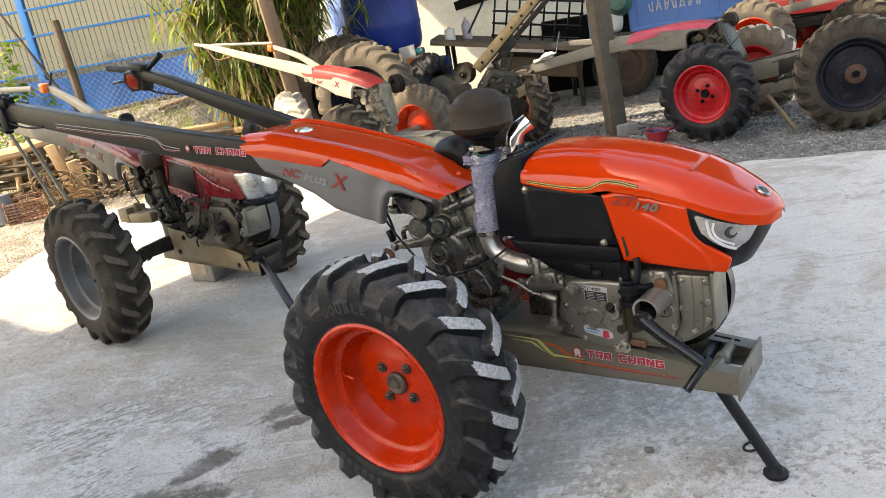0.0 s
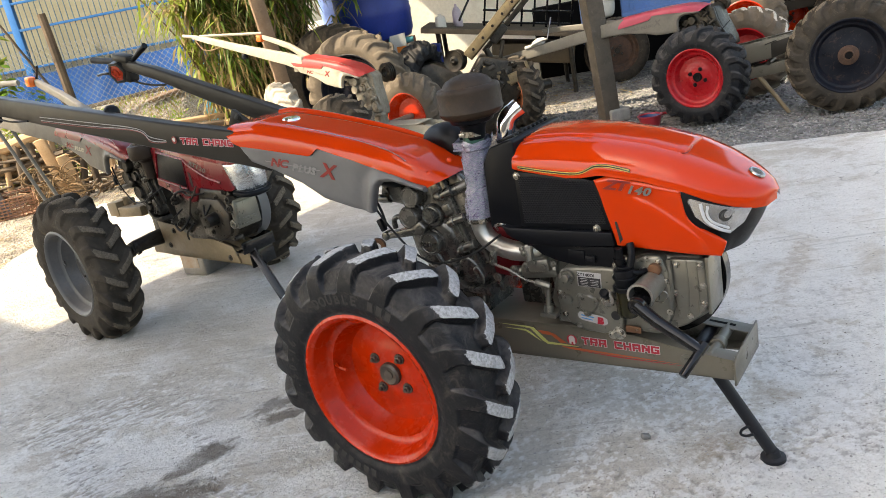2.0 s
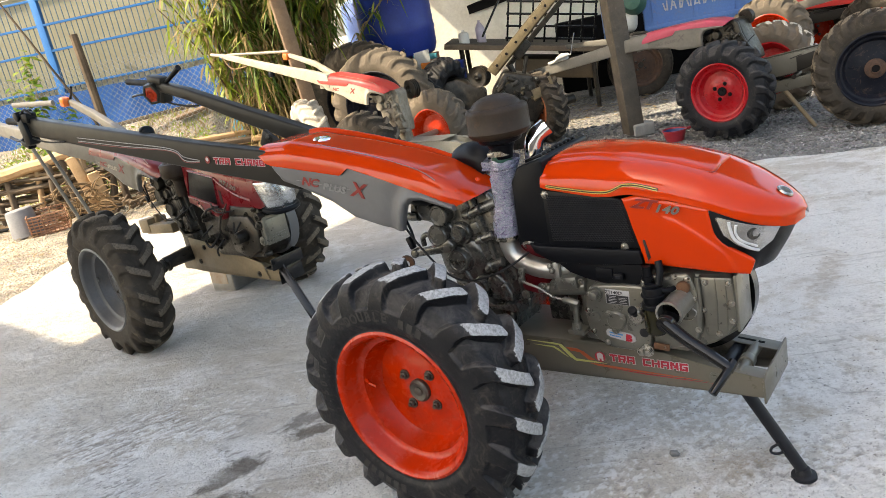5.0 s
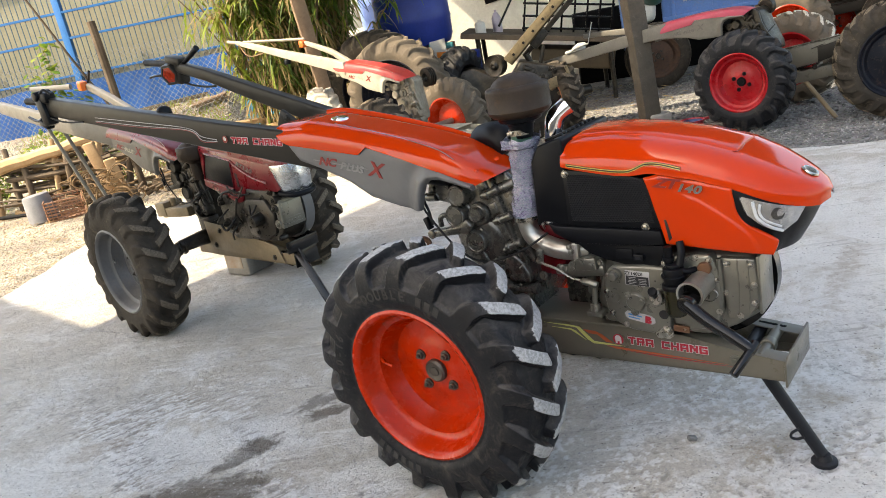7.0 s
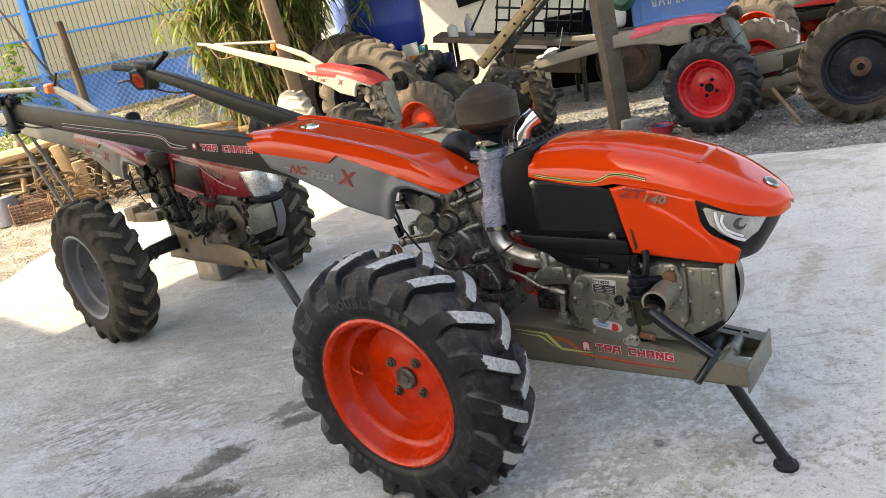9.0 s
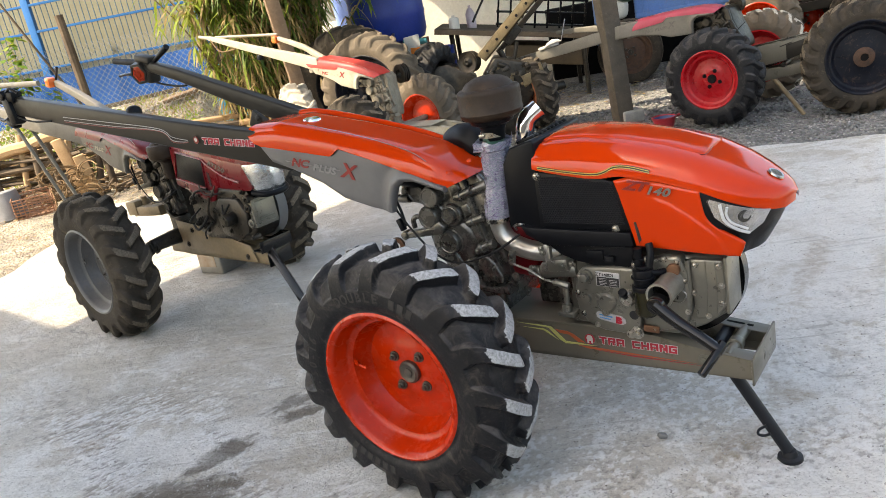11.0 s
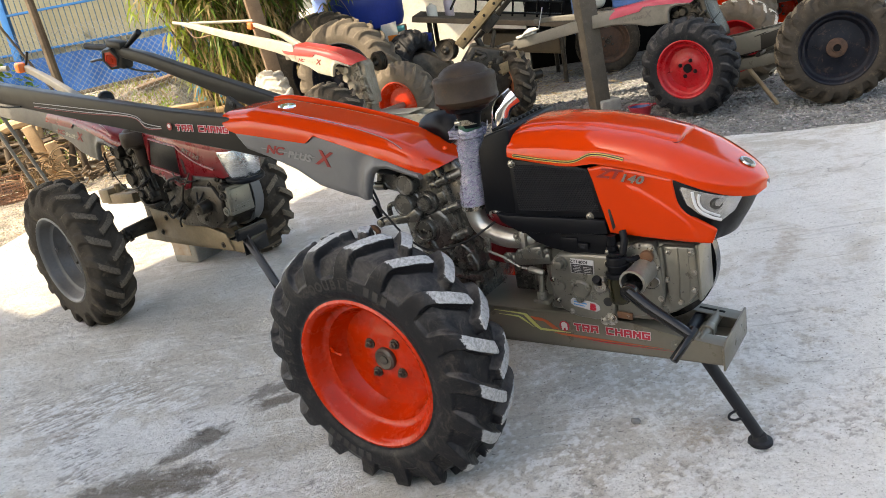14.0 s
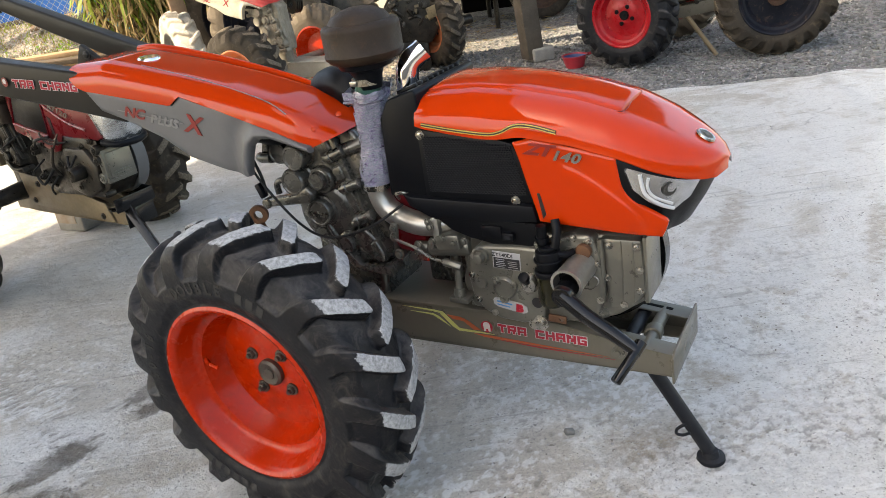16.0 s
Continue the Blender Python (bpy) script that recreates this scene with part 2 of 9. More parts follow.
BLUE_PAINT = mat("blue_fence_paint", (0.01, 0.12, 0.34), (0.009, 0.1, 0.28), 4, 0.45, 0.1, bump=0.03, dust=DUST, dust_amount=0.2)
FENCE_BAR = mat("faded_blue_grey_bar", (0.07, 0.12, 0.17), (0.13, 0.15, 0.16), 8, 0.5, 0.1, bump=0.02)
RUST_DARK = mat("dark_rust", (0.075, 0.038, 0.022), (0.035, 0.022, 0.016), 25, 0.75, 0.1, bump=0.3, wear=(0.13, 0.06, 0.03), wear_amount=0.35)
BLUE_TARP = mat("blue_tarpaulin", (0.004, 0.075, 0.28), (0.003, 0.055, 0.21), 3, 0.5, 0.1, bump=0.4, bump_scale=9)
BLUE_DRUM = mat("blue_plastic_drum", (0.012, 0.035, 0.24), (0.01, 0.028, 0.18), 3, 0.4, 0.1, bump=0.05, dust=DUST, dust_amount=0.4)
TRUCK_BLUE = mat("chalky_blue_paint", (0.09, 0.19, 0.46), (0.11, 0.2, 0.4), 4, 0.6, 0.1, bump=0.1, dust=DUST, dust_amount=0.4, wear=(0.24, 0.18, 0.14), wear_amount=0.45)
CREAM_SHEET = mat("cream_sheet_metal", (0.22, 0.21, 0.145), (0.19, 0.182, 0.125), 2, 0.6, 0.1, bump=0.05)
WALL_WHITE = mat("whitewashed_render", (0.72, 0.67, 0.57), (0.62, 0.56, 0.45), 2, 0.85, 0.08, bump=0.2, bump_scale=30, wear=(0.42, 0.33, 0.2), wear_amount=0.4)
BRICK = mat("orange_brick", (0.36, 0.15, 0.08), (0.28, 0.11, 0.06), 6, 0.85, 0.08, bump=0.3, bump_scale=40, vary=0.25)
WIRE = mat("galvanised_wire", (0.3, 0.3, 0.29), (0.24, 0.24, 0.23), 10, 0.5, 0.1, metal=0.5, bump=0.0)
ROOF_METAL = mat("roof_sheet", (0.2, 0.19, 0.175), (0.15, 0.14, 0.13), 2, 0.5, 0.1, metal=0.3, bump=0.05)
CONC_BLOCK = mat("grey_concrete", (0.26, 0.245, 0.22), (0.19, 0.175, 0.155), 8, 0.9, 0.05, bump=0.3)
TIN = mat("scuffed_tin", (0.35, 0.34, 0.32), (0.27, 0.255, 0.23), 8, 0.4, 0.12, metal=0.7, bump=0.05, wear=(0.2, 0.12, 0.07), wear_amount=0.3)
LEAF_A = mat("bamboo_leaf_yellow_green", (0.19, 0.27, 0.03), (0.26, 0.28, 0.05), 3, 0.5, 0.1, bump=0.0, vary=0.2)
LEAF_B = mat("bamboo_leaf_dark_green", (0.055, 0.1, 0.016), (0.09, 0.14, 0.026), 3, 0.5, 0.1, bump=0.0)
LEAF_DRY = mat("dry_bamboo_leaf", (0.34, 0.25, 0.12), (0.22, 0.155, 0.07), 3, 0.7, 0.1, bump=0.0)
LEAF_BUSH = mat("bush_leaf_green", (0.1, 0.2, 0.025), (0.16, 0.25, 0.04), 3, 0.5, 0.1, bump=0.0)


def thin_leaf(m, share=0.42):
    """Lets part of the light through a leaf."""
    n, l = m.node_tree.nodes, m.node_tree.links
    p = n["Principled BSDF"]
    tr = n.new("ShaderNodeBsdfTranslucent")
    l.new(p.inputs["Base Color"].links[0].from_socket, tr.inputs["Color"])
    mx = n.new("ShaderNodeMixShader")
    mx.inputs[0].default_value = share
    l.new(p.outputs[0], mx.inputs[1])
    l.new(tr.outputs[0], mx.inputs[2])
    l.new(mx.outputs[0], n["Material Output"].inputs["Surface"])


for leaf_mat in (LEAF_A, LEAF_B, LEAF_DRY, LEAF_BUSH):
    thin_leaf(leaf_mat)
CANE = mat("bamboo_cane", (0.27, 0.2, 0.085), (0.17, 0.135, 0.055), 5, 0.55, 0.1, bump=0.1, wear=(0.12, 0.14, 0.05), wear_amount=0.4)
STONE = mat("gravel_stone", (0.2, 0.193, 0.183), (0.1, 0.096, 0.09), 30, 0.9, 0.05, bump=0.2)
DRY_STICK = mat("dry_sticks", (0.19, 0.12, 0.06), (0.11, 0.07, 0.035), 10, 0.85, 0.08, bump=0.2)
RED_BASIN = mat("red_plastic_basin", (0.34, 0.025, 0.035), (0.28, 0.02, 0.03), 8, 0.35, 0.05, bump=0.02)
BLUE_INSIDE = mat("blue_plastic", (0.03, 0.06, 0.16), None, 8, 0.4, 0.05, bump=0.02)
CLOTH = mat("faded_rag", (0.45, 0.44, 0.4), (0.35, 0.33, 0.3), 6, 0.9, 0.05, bump=0.3)
TEAL_CLOTH = mat("teal_rag", (0.06, 0.25, 0.26), None, 6, 0.9, 0.05, bump=0.3)
ORANGE_CLOTH = mat("orange_rag", (0.7, 0.2, 0.03), None, 6, 0.9, 0.05, bump=0.3)
WHITE_PLASTIC = mat("dusty_white_plastic", (0.55, 0.53, 0.48), (0.45, 0.43, 0.38), 8, 0.5, 0.08, bump=0.03)
GREEN_METAL = mat("dull_green_enamel", (0.045, 0.12, 0.085), (0.03, 0.08, 0.06), 8, 0.4, 0.1, bump=0.05)
TAN_METAL = mat("tan_painted_steel", (0.16, 0.118, 0.062), (0.11, 0.08, 0.043), 6, 0.5, 0.1, bump=0.08, wear=(0.05, 0.035, 0.022), wear_amount=0.7, dust=DUST, dust_amount=0.25)


LAMP_DISH = mat("lamp_reflector_dish", (0.56, 0.57, 0.58), (0.32, 0.33, 0.34), 22, 0.18, 0.08, metal=0.8, bump=0.35, bump_scale=30, fine=0.0)
REFLECTOR = mat("faceted_reflector", (0.6, 0.62, 0.63), (0.36, 0.38, 0.4), 30, 0.12, 0.06, metal=0.9, bump=0.9, bump_scale=38, fine=0.0)
LAMP_BOWL = mat("dim_lamp_bowl", (0.1, 0.105, 0.11), (0.05, 0.053, 0.056), 25, 0.14, 0.06, metal=0.9, bump=0.4, bump_scale=45, fine=0.0)
LIGHT_GUIDE = mat("clear_light_guide", (0.5, 0.51, 0.52), (0.38, 0.39, 0.4), 20, 0.15, 0.05, bump=0.0, fine=0.0)


def wrap_material():
    """Crumpled bubble wrap over a dark pipe, a faint many-coloured sheen painted into its colour."""
    m = bpy.data.materials.new("bubble_wrap")
    m.use_nodes = True
    n, l = m.node_tree.nodes, m.node_tree.links
    p = n["Principled BSDF"]
    tc = n.new("ShaderNodeTexCoord")
    mp = n.new("ShaderNodeMapping")
    mp.inputs["Scale"].default_value = (1.0, 1.0, 3.2)
    l.new(tc.outputs["Object"], mp.inputs[0])
    a = n.new("ShaderNodeTexNoise")
    a.inputs["Scale"].default_value, a.inputs["Detail"].default_value = 40, 10
    a.inputs["Roughness"].default_value, a.inputs["Distortion"].default_value = 0.74, 1.2
    l.new(mp.outputs[0], a.inputs["Vector"])
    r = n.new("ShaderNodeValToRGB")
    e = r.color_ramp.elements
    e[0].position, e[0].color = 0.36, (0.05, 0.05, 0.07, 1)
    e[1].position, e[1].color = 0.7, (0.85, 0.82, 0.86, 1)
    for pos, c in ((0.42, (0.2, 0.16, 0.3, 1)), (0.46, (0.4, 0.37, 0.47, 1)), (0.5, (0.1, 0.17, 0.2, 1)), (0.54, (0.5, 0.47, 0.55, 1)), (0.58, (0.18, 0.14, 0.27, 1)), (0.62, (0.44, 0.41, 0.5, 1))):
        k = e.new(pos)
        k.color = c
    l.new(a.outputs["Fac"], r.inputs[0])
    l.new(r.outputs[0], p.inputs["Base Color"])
    p.inputs["Roughness"].default_value = 0.12
    p.inputs["Coat Weight"].default_value = 0.8
    v = n.new("ShaderNodeTexVoronoi")
    v.inputs["Scale"].default_value = 95
    l.new(mp.outputs[0], v.inputs["Vector"])
    b = n.new("ShaderNodeBump")
    b.inputs["Strength"].default_value, b.inputs["Distance"].default_value = 0.45, 0.005
    l.new(v.outputs["Distance"], b.inputs["Height"])
    b2 = n.new("ShaderNodeBump")
    b2.inputs["Strength"].default_value, b2.inputs["Distance"].default_value = 1.0, 0.012
    l.new(a.outputs["Fac"], b2.inputs["Height"])
    l.new(b.outputs[0], b2.inputs["Normal"])
    l.new(b2.outputs[0], p.inputs["Normal"])
    return m


WRAP = wrap_material()


def concrete_material():
    m = bpy.data.materials.new("rough_concrete")
    m.use_nodes = True
    n, l = m.node_tree.nodes, m.node_tree.links
    p = n["Principled BSDF"]
    tc = n.new("ShaderNodeTexCoord")
    vec = tc.outputs["Object"]

    def tex(sc, detail=8, rg=0.62, dist=0.0, stretch=None):
        t = n.new("ShaderNodeTexNoise")
        t.inputs["Scale"].default_value, t.inputs["Detail"].default_value = sc, detail
        t.inputs["Roughness"].default_value, t.inputs["Distortion"].default_value = rg, dist
        if stretch:
            mp = n.new("ShaderNodeMapping")
            mp.inputs["Rotation"].default_value = (0, 0, radians(stretch[0]))
            mp.inputs["Scale"].default_value = (stretch[1], stretch[2], 1)
            l.new(vec, mp.inputs[0])
            l.new(mp.outputs[0], t.inputs["Vector"])
        else:
            l.new(vec, t.inputs["Vector"])
        return t.outputs["Fac"]

    def rng(f, lo, hi, a=0.0, b=1.0):
        r = n.new("ShaderNodeMapRange")
        for i, v in enumerate((lo, hi, a, b)):
            r.inputs[i + 1].default_value = v
        l.new(f, r.inputs[0])
        return r.outputs[0]

    def mul(a, b):
        x = n.new("ShaderNodeMath")
        x.operation = "MULTIPLY"
        l.new(a, x.inputs[0])
        if isinstance(b, float):
            x.inputs[1].default_value = b
        else:
            l.new(b, x.inputs[1])
        return x.outputs[0]

    def mix(f, c1, c2):
        x = n.new("ShaderNodeMix")
        x.data_type = "RGBA"
        l.new(f, x.inputs[0])
        for s, v in ((x.inputs[6], c1), (x.inputs[7], c2)):
            if isinstance(v, tuple):
                s.default_value = (*v, 1)
            else:
                l.new(v, s)
        return x.outputs[2]

    def spot(cx, cy, rx, ry, turn=0.0, fuzz=7):
        mp = n.new("ShaderNodeMapping")
        mp.vector_type = "TEXTURE"
        mp.inputs["Location"].default_value = (cx, cy, 0)
        mp.inputs["Rotation"].default_value = (0, 0, radians(turn))
        mp.inputs["Scale"].default_value = (rx, ry, 1)
        l.new(vec, mp.inputs[0])
        ln = n.new("ShaderNodeVectorMath")
        ln.operation = "LENGTH"
        l.new(mp.outputs[0], ln.inputs[0])
        ad = n.new("ShaderNodeMath")
        ad.operation = "ADD"
        l.new(ln.outputs["Value"], ad.inputs[0])
        l.new(rng(tex(fuzz, 8, 0.72, 0.4), 0.3, 0.7, -0.6, 0.6), ad.inputs[1])
        return rng(ad.outputs[0], 0.55, 1.05, 1.0, 0.0)

    level = n.new("ShaderNodeAttribute")
    level.attribute_name = "level"
    level = level.outputs["Fac"]

    def plus(a, b):
        x = n.new("ShaderNodeMath")
        x.operation = "ADD"
        l.new(a, x.inputs[0])
        l.new(b, x.inputs[1])
        return x.outputs[0]

    # trowelled cement: warm grey, tan where it is bare, mottled at a hand's width
    col = mix(rng(tex(1.1, 9, 0.62, 0.3), 0.36, 0.64), (0.6, 0.555, 0.485), (0.47, 0.42, 0.345))
    col = mix(rng(tex(7, 8, 0.68, 0.5), 0.42, 0.68, 0.0, 0.45), col, (0.68, 0.645, 0.59))
    # film of cement powder; its spots also paint skylight at right, glints at left
    film = tex(2.6, 10, 0.7, 0.5)
    for c in ((2.3, 3.6, 2.2, 2.0, 0), (1.9, 2.3, 1.4, 0.8, 5), (0.8, 1.72, 1.2, 0.3, 8), (-1.35, 2.35, 0.55, 0.3, 30), (-1.9, 2.3, 0.5, 0.25, 30), (-0.75, 2.0, 0.5, 0.2, 25)):
        film = plus(film, mul(spot(*c), 0.17))
    col = mix(rng(film, 0.5, 0.66, 0.0, 0.85), col, (0.8, 0.785, 0.755))
    # grain and pale crumbs; pits have their shade painted into the colour
    col = mix(rng(tex(34, 6, 0.72), 0.54, 0.74, 0.0, 0.45), col, (0.26, 0.235, 0.2))
    col = mix(rng(tex(110, 4, 0.75), 0.54, 0.64, 0.0, 0.55), col, (0.27, 0.25, 0.22))
    col = mix(rng(tex(75, 5, 0.75, 0.3), 0.58, 0.67, 0.0, 0.6), col, (0.84, 0.83, 0.81))
    col = mix(rng(tex(3.2, 9, 0.7, 0.7), 0.58, 0.72, 0.0, 0.3), col, (0.34, 0.305, 0.255))
    # dark pits, again shade put into the colour, and long trowel scratches
    col = mix(rng(tex(52, 3, 0.5, 0.2), 0.66, 0.7, 0.0, 0.75), col, (0.13, 0.115, 0.095))
    col = mix(rng(tex(5, 4, 0.6, 0.5, (-28, 0.5, 7.0)), 0.62, 0.68, 0.0, 0.42), col, (0.27, 0.24, 0.2))
    col = mix(rng(tex(6, 5, 0.65, 0.6, (-20, 0.5, 5.0)), 0.6, 0.68, 0.0, 0.5), col, (0.82, 0.81, 0.79))
    # paler on the ridges, darker in the hollows
    col = mix(rng(level, 0.56, 0.8, 0.0, 0.75), col, (0.84, 0.83, 0.81))
    col = mix(rng(level, 0.42, 0.1, 0.0, 0.6), col, (0.24, 0.215, 0.18))
    # oil and mud stains
    for c in ((-1.13, 2.34, 0.15, 0.07, 40), (-1.18, 2.26, 0.1, 0.04, 35), (-1.11, 2.09, 0.16, 0.09, 20), (-1.3, 2.1, 0.26, 0.09, 15), (-1.42, 2.02, 0.3, 0.08, 10), (-0.94, 2.66, 0.15, 0.06, 25), (-0.9, 2.56, 0.12, 0.05, 20)):
        col = mix(mul(mul(spot(*c, 13), rng(tex(20, 6, 0.75), 0.24, 0.42)), 0.9), col, (0.12, 0.095, 0.068))
    for c in ((-1.82, 2.48, 0.2, 0.08, 20), (0.84, 2.27, 0.12, 0.09, 40), (0.6, 2.01, 0.16, 0.08, 20), (1.75, 3.0, 0.35, 0.05, 60), (1.3, 3.3, 0.4, 0.06, 62)):
        col = mix(mul(mul(spot(*c, 11), rng(tex(30, 6, 0.75), 0.35, 0.55)), 0.55), col, (0.3, 0.225, 0.14))
    chalk = mul(rng(tex(5, 9, 0.72, 0.6, (35, 0.5, 1.9)), 0.47, 0.64), rng(tex(1.1, 4), 0.42, 0.6))
    col = mix(mul(chalk, 0.3), col, (0.78, 0.765, 0.74))
    # hairline cracks and tyre scuffs
    v = n.new("ShaderNodeTexVoronoi")
    v.feature = "DISTANCE_TO_EDGE"
    v.inputs["Scale"].default_value = 0.55
    wob = n.new("ShaderNodeVectorMath")
    wob.operation = "ADD"
    l.new(vec, wob.inputs[0])
    nz = n.new("ShaderNodeTexNoise")
    nz.inputs["Scale"].default_value, nz.inputs["Detail"].default_value = 2.2, 7
    l.new(vec, nz.inputs["Vector"])
    l.new(nz.outputs["Color"], wob.inputs[1])
    l.new(wob.outputs[0], v.inputs["Vector"])
    crack = rng(v.outputs["Distance"], 0.0, 0.006, 1.0, 0.0)
    col = mix(mul(crack, rng(tex(1.7), 0.45, 0.6, 0.0, 0.55)), col, (0.13, 0.115, 0.1))
    scuff = mul(rng(tex(4, 6, 0.6, 0.3, (30, 0.35, 7.0)), 0.58, 0.7), rng(tex(0.9, 3), 0.45, 0.62))
    col = mix(mul(scuff, 0.4), col, (0.2, 0.185, 0.165))
    l.new(col, p.inputs["Base Color"])
    l.new(rng(plus(mul(tex(9, 9, 0.75, 0.4), 0.5), mul(film, 0.5)), 0.42, 0.66, 0.62, 0.34), p.inputs["Roughness"])
    p.inputs["Specular IOR Level"].default_value = 0.5
    b = n.new("ShaderNodeBump")
    b.inputs["Strength"].default_value, b.inputs["Distance"].default_value = 1.0, 0.03
    l.new(plus(mul(tex(24, 10, 0.78, 0.3), 0.6), mul(tex(8, 10, 0.74, 0.3), 1.5)), b.inputs["Height"])
    b2 = n.new("ShaderNodeBump")
    b2.inputs["Strength"].default_value, b2.inputs["Distance"].default_value = 0.5, 0.02
    l.new(chalk, b2.inputs["Height"])
    l.new(b.outputs[0], b2.inputs["Normal"])
    l.new(b2.outputs[0], p.inputs["Normal"])
    return m


def dirt_material():
    m = bpy.data.materials.new("gravelly_dirt")
    m.use_nodes = True
    n, l = m.node_tree.nodes, m.node_tree.links
    p = n["Principled BSDF"]
    tc = n.new("ShaderNodeTexCoord")

    def tex(sc, detail=8, rg=0.65):
        t = n.new("ShaderNodeTexNoise")
        t.inputs["Scale"].default_value, t.inputs["Detail"].default_value, t.inputs["Roughness"].default_value = sc, detail, rg
        l.new(tc.outputs["Object"], t.inputs["Vector"])
        return t.outputs["Fac"]

    r = n.new("ShaderNodeValToRGB")
    e = r.color_ramp.elements
    e[0].position, e[0].color = 0.3, (0.12, 0.1, 0.078, 1)
    e[1].position, e[1].color = 0.72, (0.4, 0.345, 0.27, 1)
    k = e.new(0.5)
    k.color = (0.24, 0.205, 0.16, 1)
    l.new(tex(1.4), r.inputs[0])
    # grey crushed stone takes over from the brown earth towards +x
    xyz = n.new("ShaderNodeSeparateXYZ")
    l.new(tc.outputs["Object"], xyz.inputs[0])
    wob = n.new("ShaderNodeMath")
    wob.operation = "MULTIPLY_ADD"
    wob.inputs[1].default_value = 1.6
    l.new(tex(0.9), wob.inputs[0])
    l.new(xyz.outputs["X"], wob.inputs[2])
    zone = n.new("ShaderNodeMapRange")
    zone.inputs["From Min"].default_value, zone.inputs["From Max"].default_value = 0.6, 2.0
    l.new(wob.outputs[0], zone.inputs["Value"])
    stone = n.new("ShaderNodeValToRGB")
    q = stone.color_ramp.elements
    q[0].position, q[0].color = 0.3, (0.085, 0.08, 0.073, 1)
    q[1].position, q[1].color = 0.72, (0.24, 0.228, 0.208, 1)
    l.new(tex(2.6), stone.inputs[0])
    both = n.new("ShaderNodeMix")
    both.data_type = "RGBA"
    l.new(zone.outputs[0], both.inputs[0])
    l.new(r.outputs[0], both.inputs[6])
    l.new(stone.outputs[0], both.inputs[7])
    v = n.new("ShaderNodeTexVoronoi")
    v.inputs["Scale"].default_value = 38
    l.new(tc.outputs["Object"], v.inputs["Vector"])
    mx = n.new("ShaderNodeMix")
    mx.data_type, mx.blend_type = "RGBA", "OVERLAY"
    mx.inputs[0].default_value = 0.75
    hs = n.new("ShaderNodeHueSaturation")
    hs.inputs["Saturation"].default_value = 0.12
    l.new(v.outputs["Color"], hs.inputs["Color"])
    l.new(both.outputs[2], mx.inputs[6])
    l.new(hs.outputs[0], mx.inputs[7])
    l.new(mx.outputs[2], p.inputs["Base Color"])
    p.inputs["Roughness"].default_value = 0.95
    b = n.new("ShaderNodeBump")
    b.inputs["Strength"].default_value, b.inputs["Distance"].default_value = 1.0, 0.03
    l.new(v.outputs["Distance"], b.inputs["Height"])
    b2 = n.new("ShaderNodeBump")
    b2.inputs["Strength"].default_value, b2.inputs["Distance"].default_value = 0.8, 0.05
    l.new(tex(6), b2.inputs["Height"])
    l.new(b.outputs[0], b2.inputs["Normal"])
    l.new(b2.outputs[0], p.inputs["Normal"])
    return m


CONCRETE = concrete_material()
DIRT = dirt_material()

# ---- mesh tools ----
V = Vector


def put(bm, other):
    """Adds the faces of one bmesh to another."""
    me = bpy.data.meshes.new("t")
    other.to_mesh(me)
    other.free()
    bm.from_mesh(me)
    bpy.data.meshes.remove(me)
    return bm


def soften(bm, width, seg=2, angle=30):
    if width > 0:
        ed = [e for e in bm.edges if len(e.link_faces) == 2 and e.calc_face_angle(0) > radians(angle)]
        bmesh.ops.bevel(bm, geom=ed, offset=width, segments=seg, profile=0.5, affect="EDGES", clamp_overlap=True)
    return bm


def box(c, s, rot=(0, 0, 0), bevel=0.004, seg=2):
    bm = bmesh.new()
    bmesh.ops.create_cube(bm, size=1.0, matrix=pose(*c, *rot) @ Matrix.Diagonal((*s, 1)))
    return soften(bm, bevel, seg)


def frame_of(d):
    d = V(d).normalized()
    a = d.cross(V((0, 0, 1)))
    if a.length < 1e-3:
        a = V((1, 0, 0))
    a.normalize()
    return a, d.cross(a)


def loft(rings, cap=True, close=True, loop=False):
    bm = bmesh.new()
    vs = [[bm.verts.new(p) for p in r] for r in rings]
    k = len(rings[0])
    pairs = list(zip(vs, vs[1:])) + ([(vs[-1], vs[0])] if loop else [])
    for a, b in pairs:
        for i in range(k if close else k - 1):
            j = (i + 1) % k
            bm.faces.new((a[i], a[j], b[j], b[i]))
    if cap and close and not loop:
        bm.faces.new(list(reversed(vs[0])))
        bm.faces.new(vs[-1])
    bmesh.ops.recalc_face_normals(bm, faces=bm.faces)
    return bm


def rod(p0, p1, r, r2=None, seg=14, bevel=0.0):
    p0, p1 = V(p0), V(p1)
    a, b = frame_of(p1 - p0)
    ring = lambda p, q: [p + q * (a * math.cos(t) + b * math.sin(t)) for t in [2 * math.pi * i / seg for i in range(seg)]]
    return soften(loft([ring(p0, r), ring(p1, r if r2 is None else r2)]), bevel, 2, 50)


def smooth_path(pts, steps=5):
    pts = [V(p) for p in pts]
    out = []
    for i in range(len(pts) - 1):
        p0, p1, p2, p3 = pts[max(i - 1, 0)], pts[i], pts[i + 1], pts[min(i + 2, len(pts) - 1)]
        for k in range(steps):
            t = k / steps
            out.append(0.5 * (2 * p1 + (p2 - p0) * t + (2 * p0 - 5 * p1 + 4 * p2 - p3) * t * t + (3 * p1 - p0 - 3 * p2 + p3) * t ** 3))
    return out + [pts[-1]]


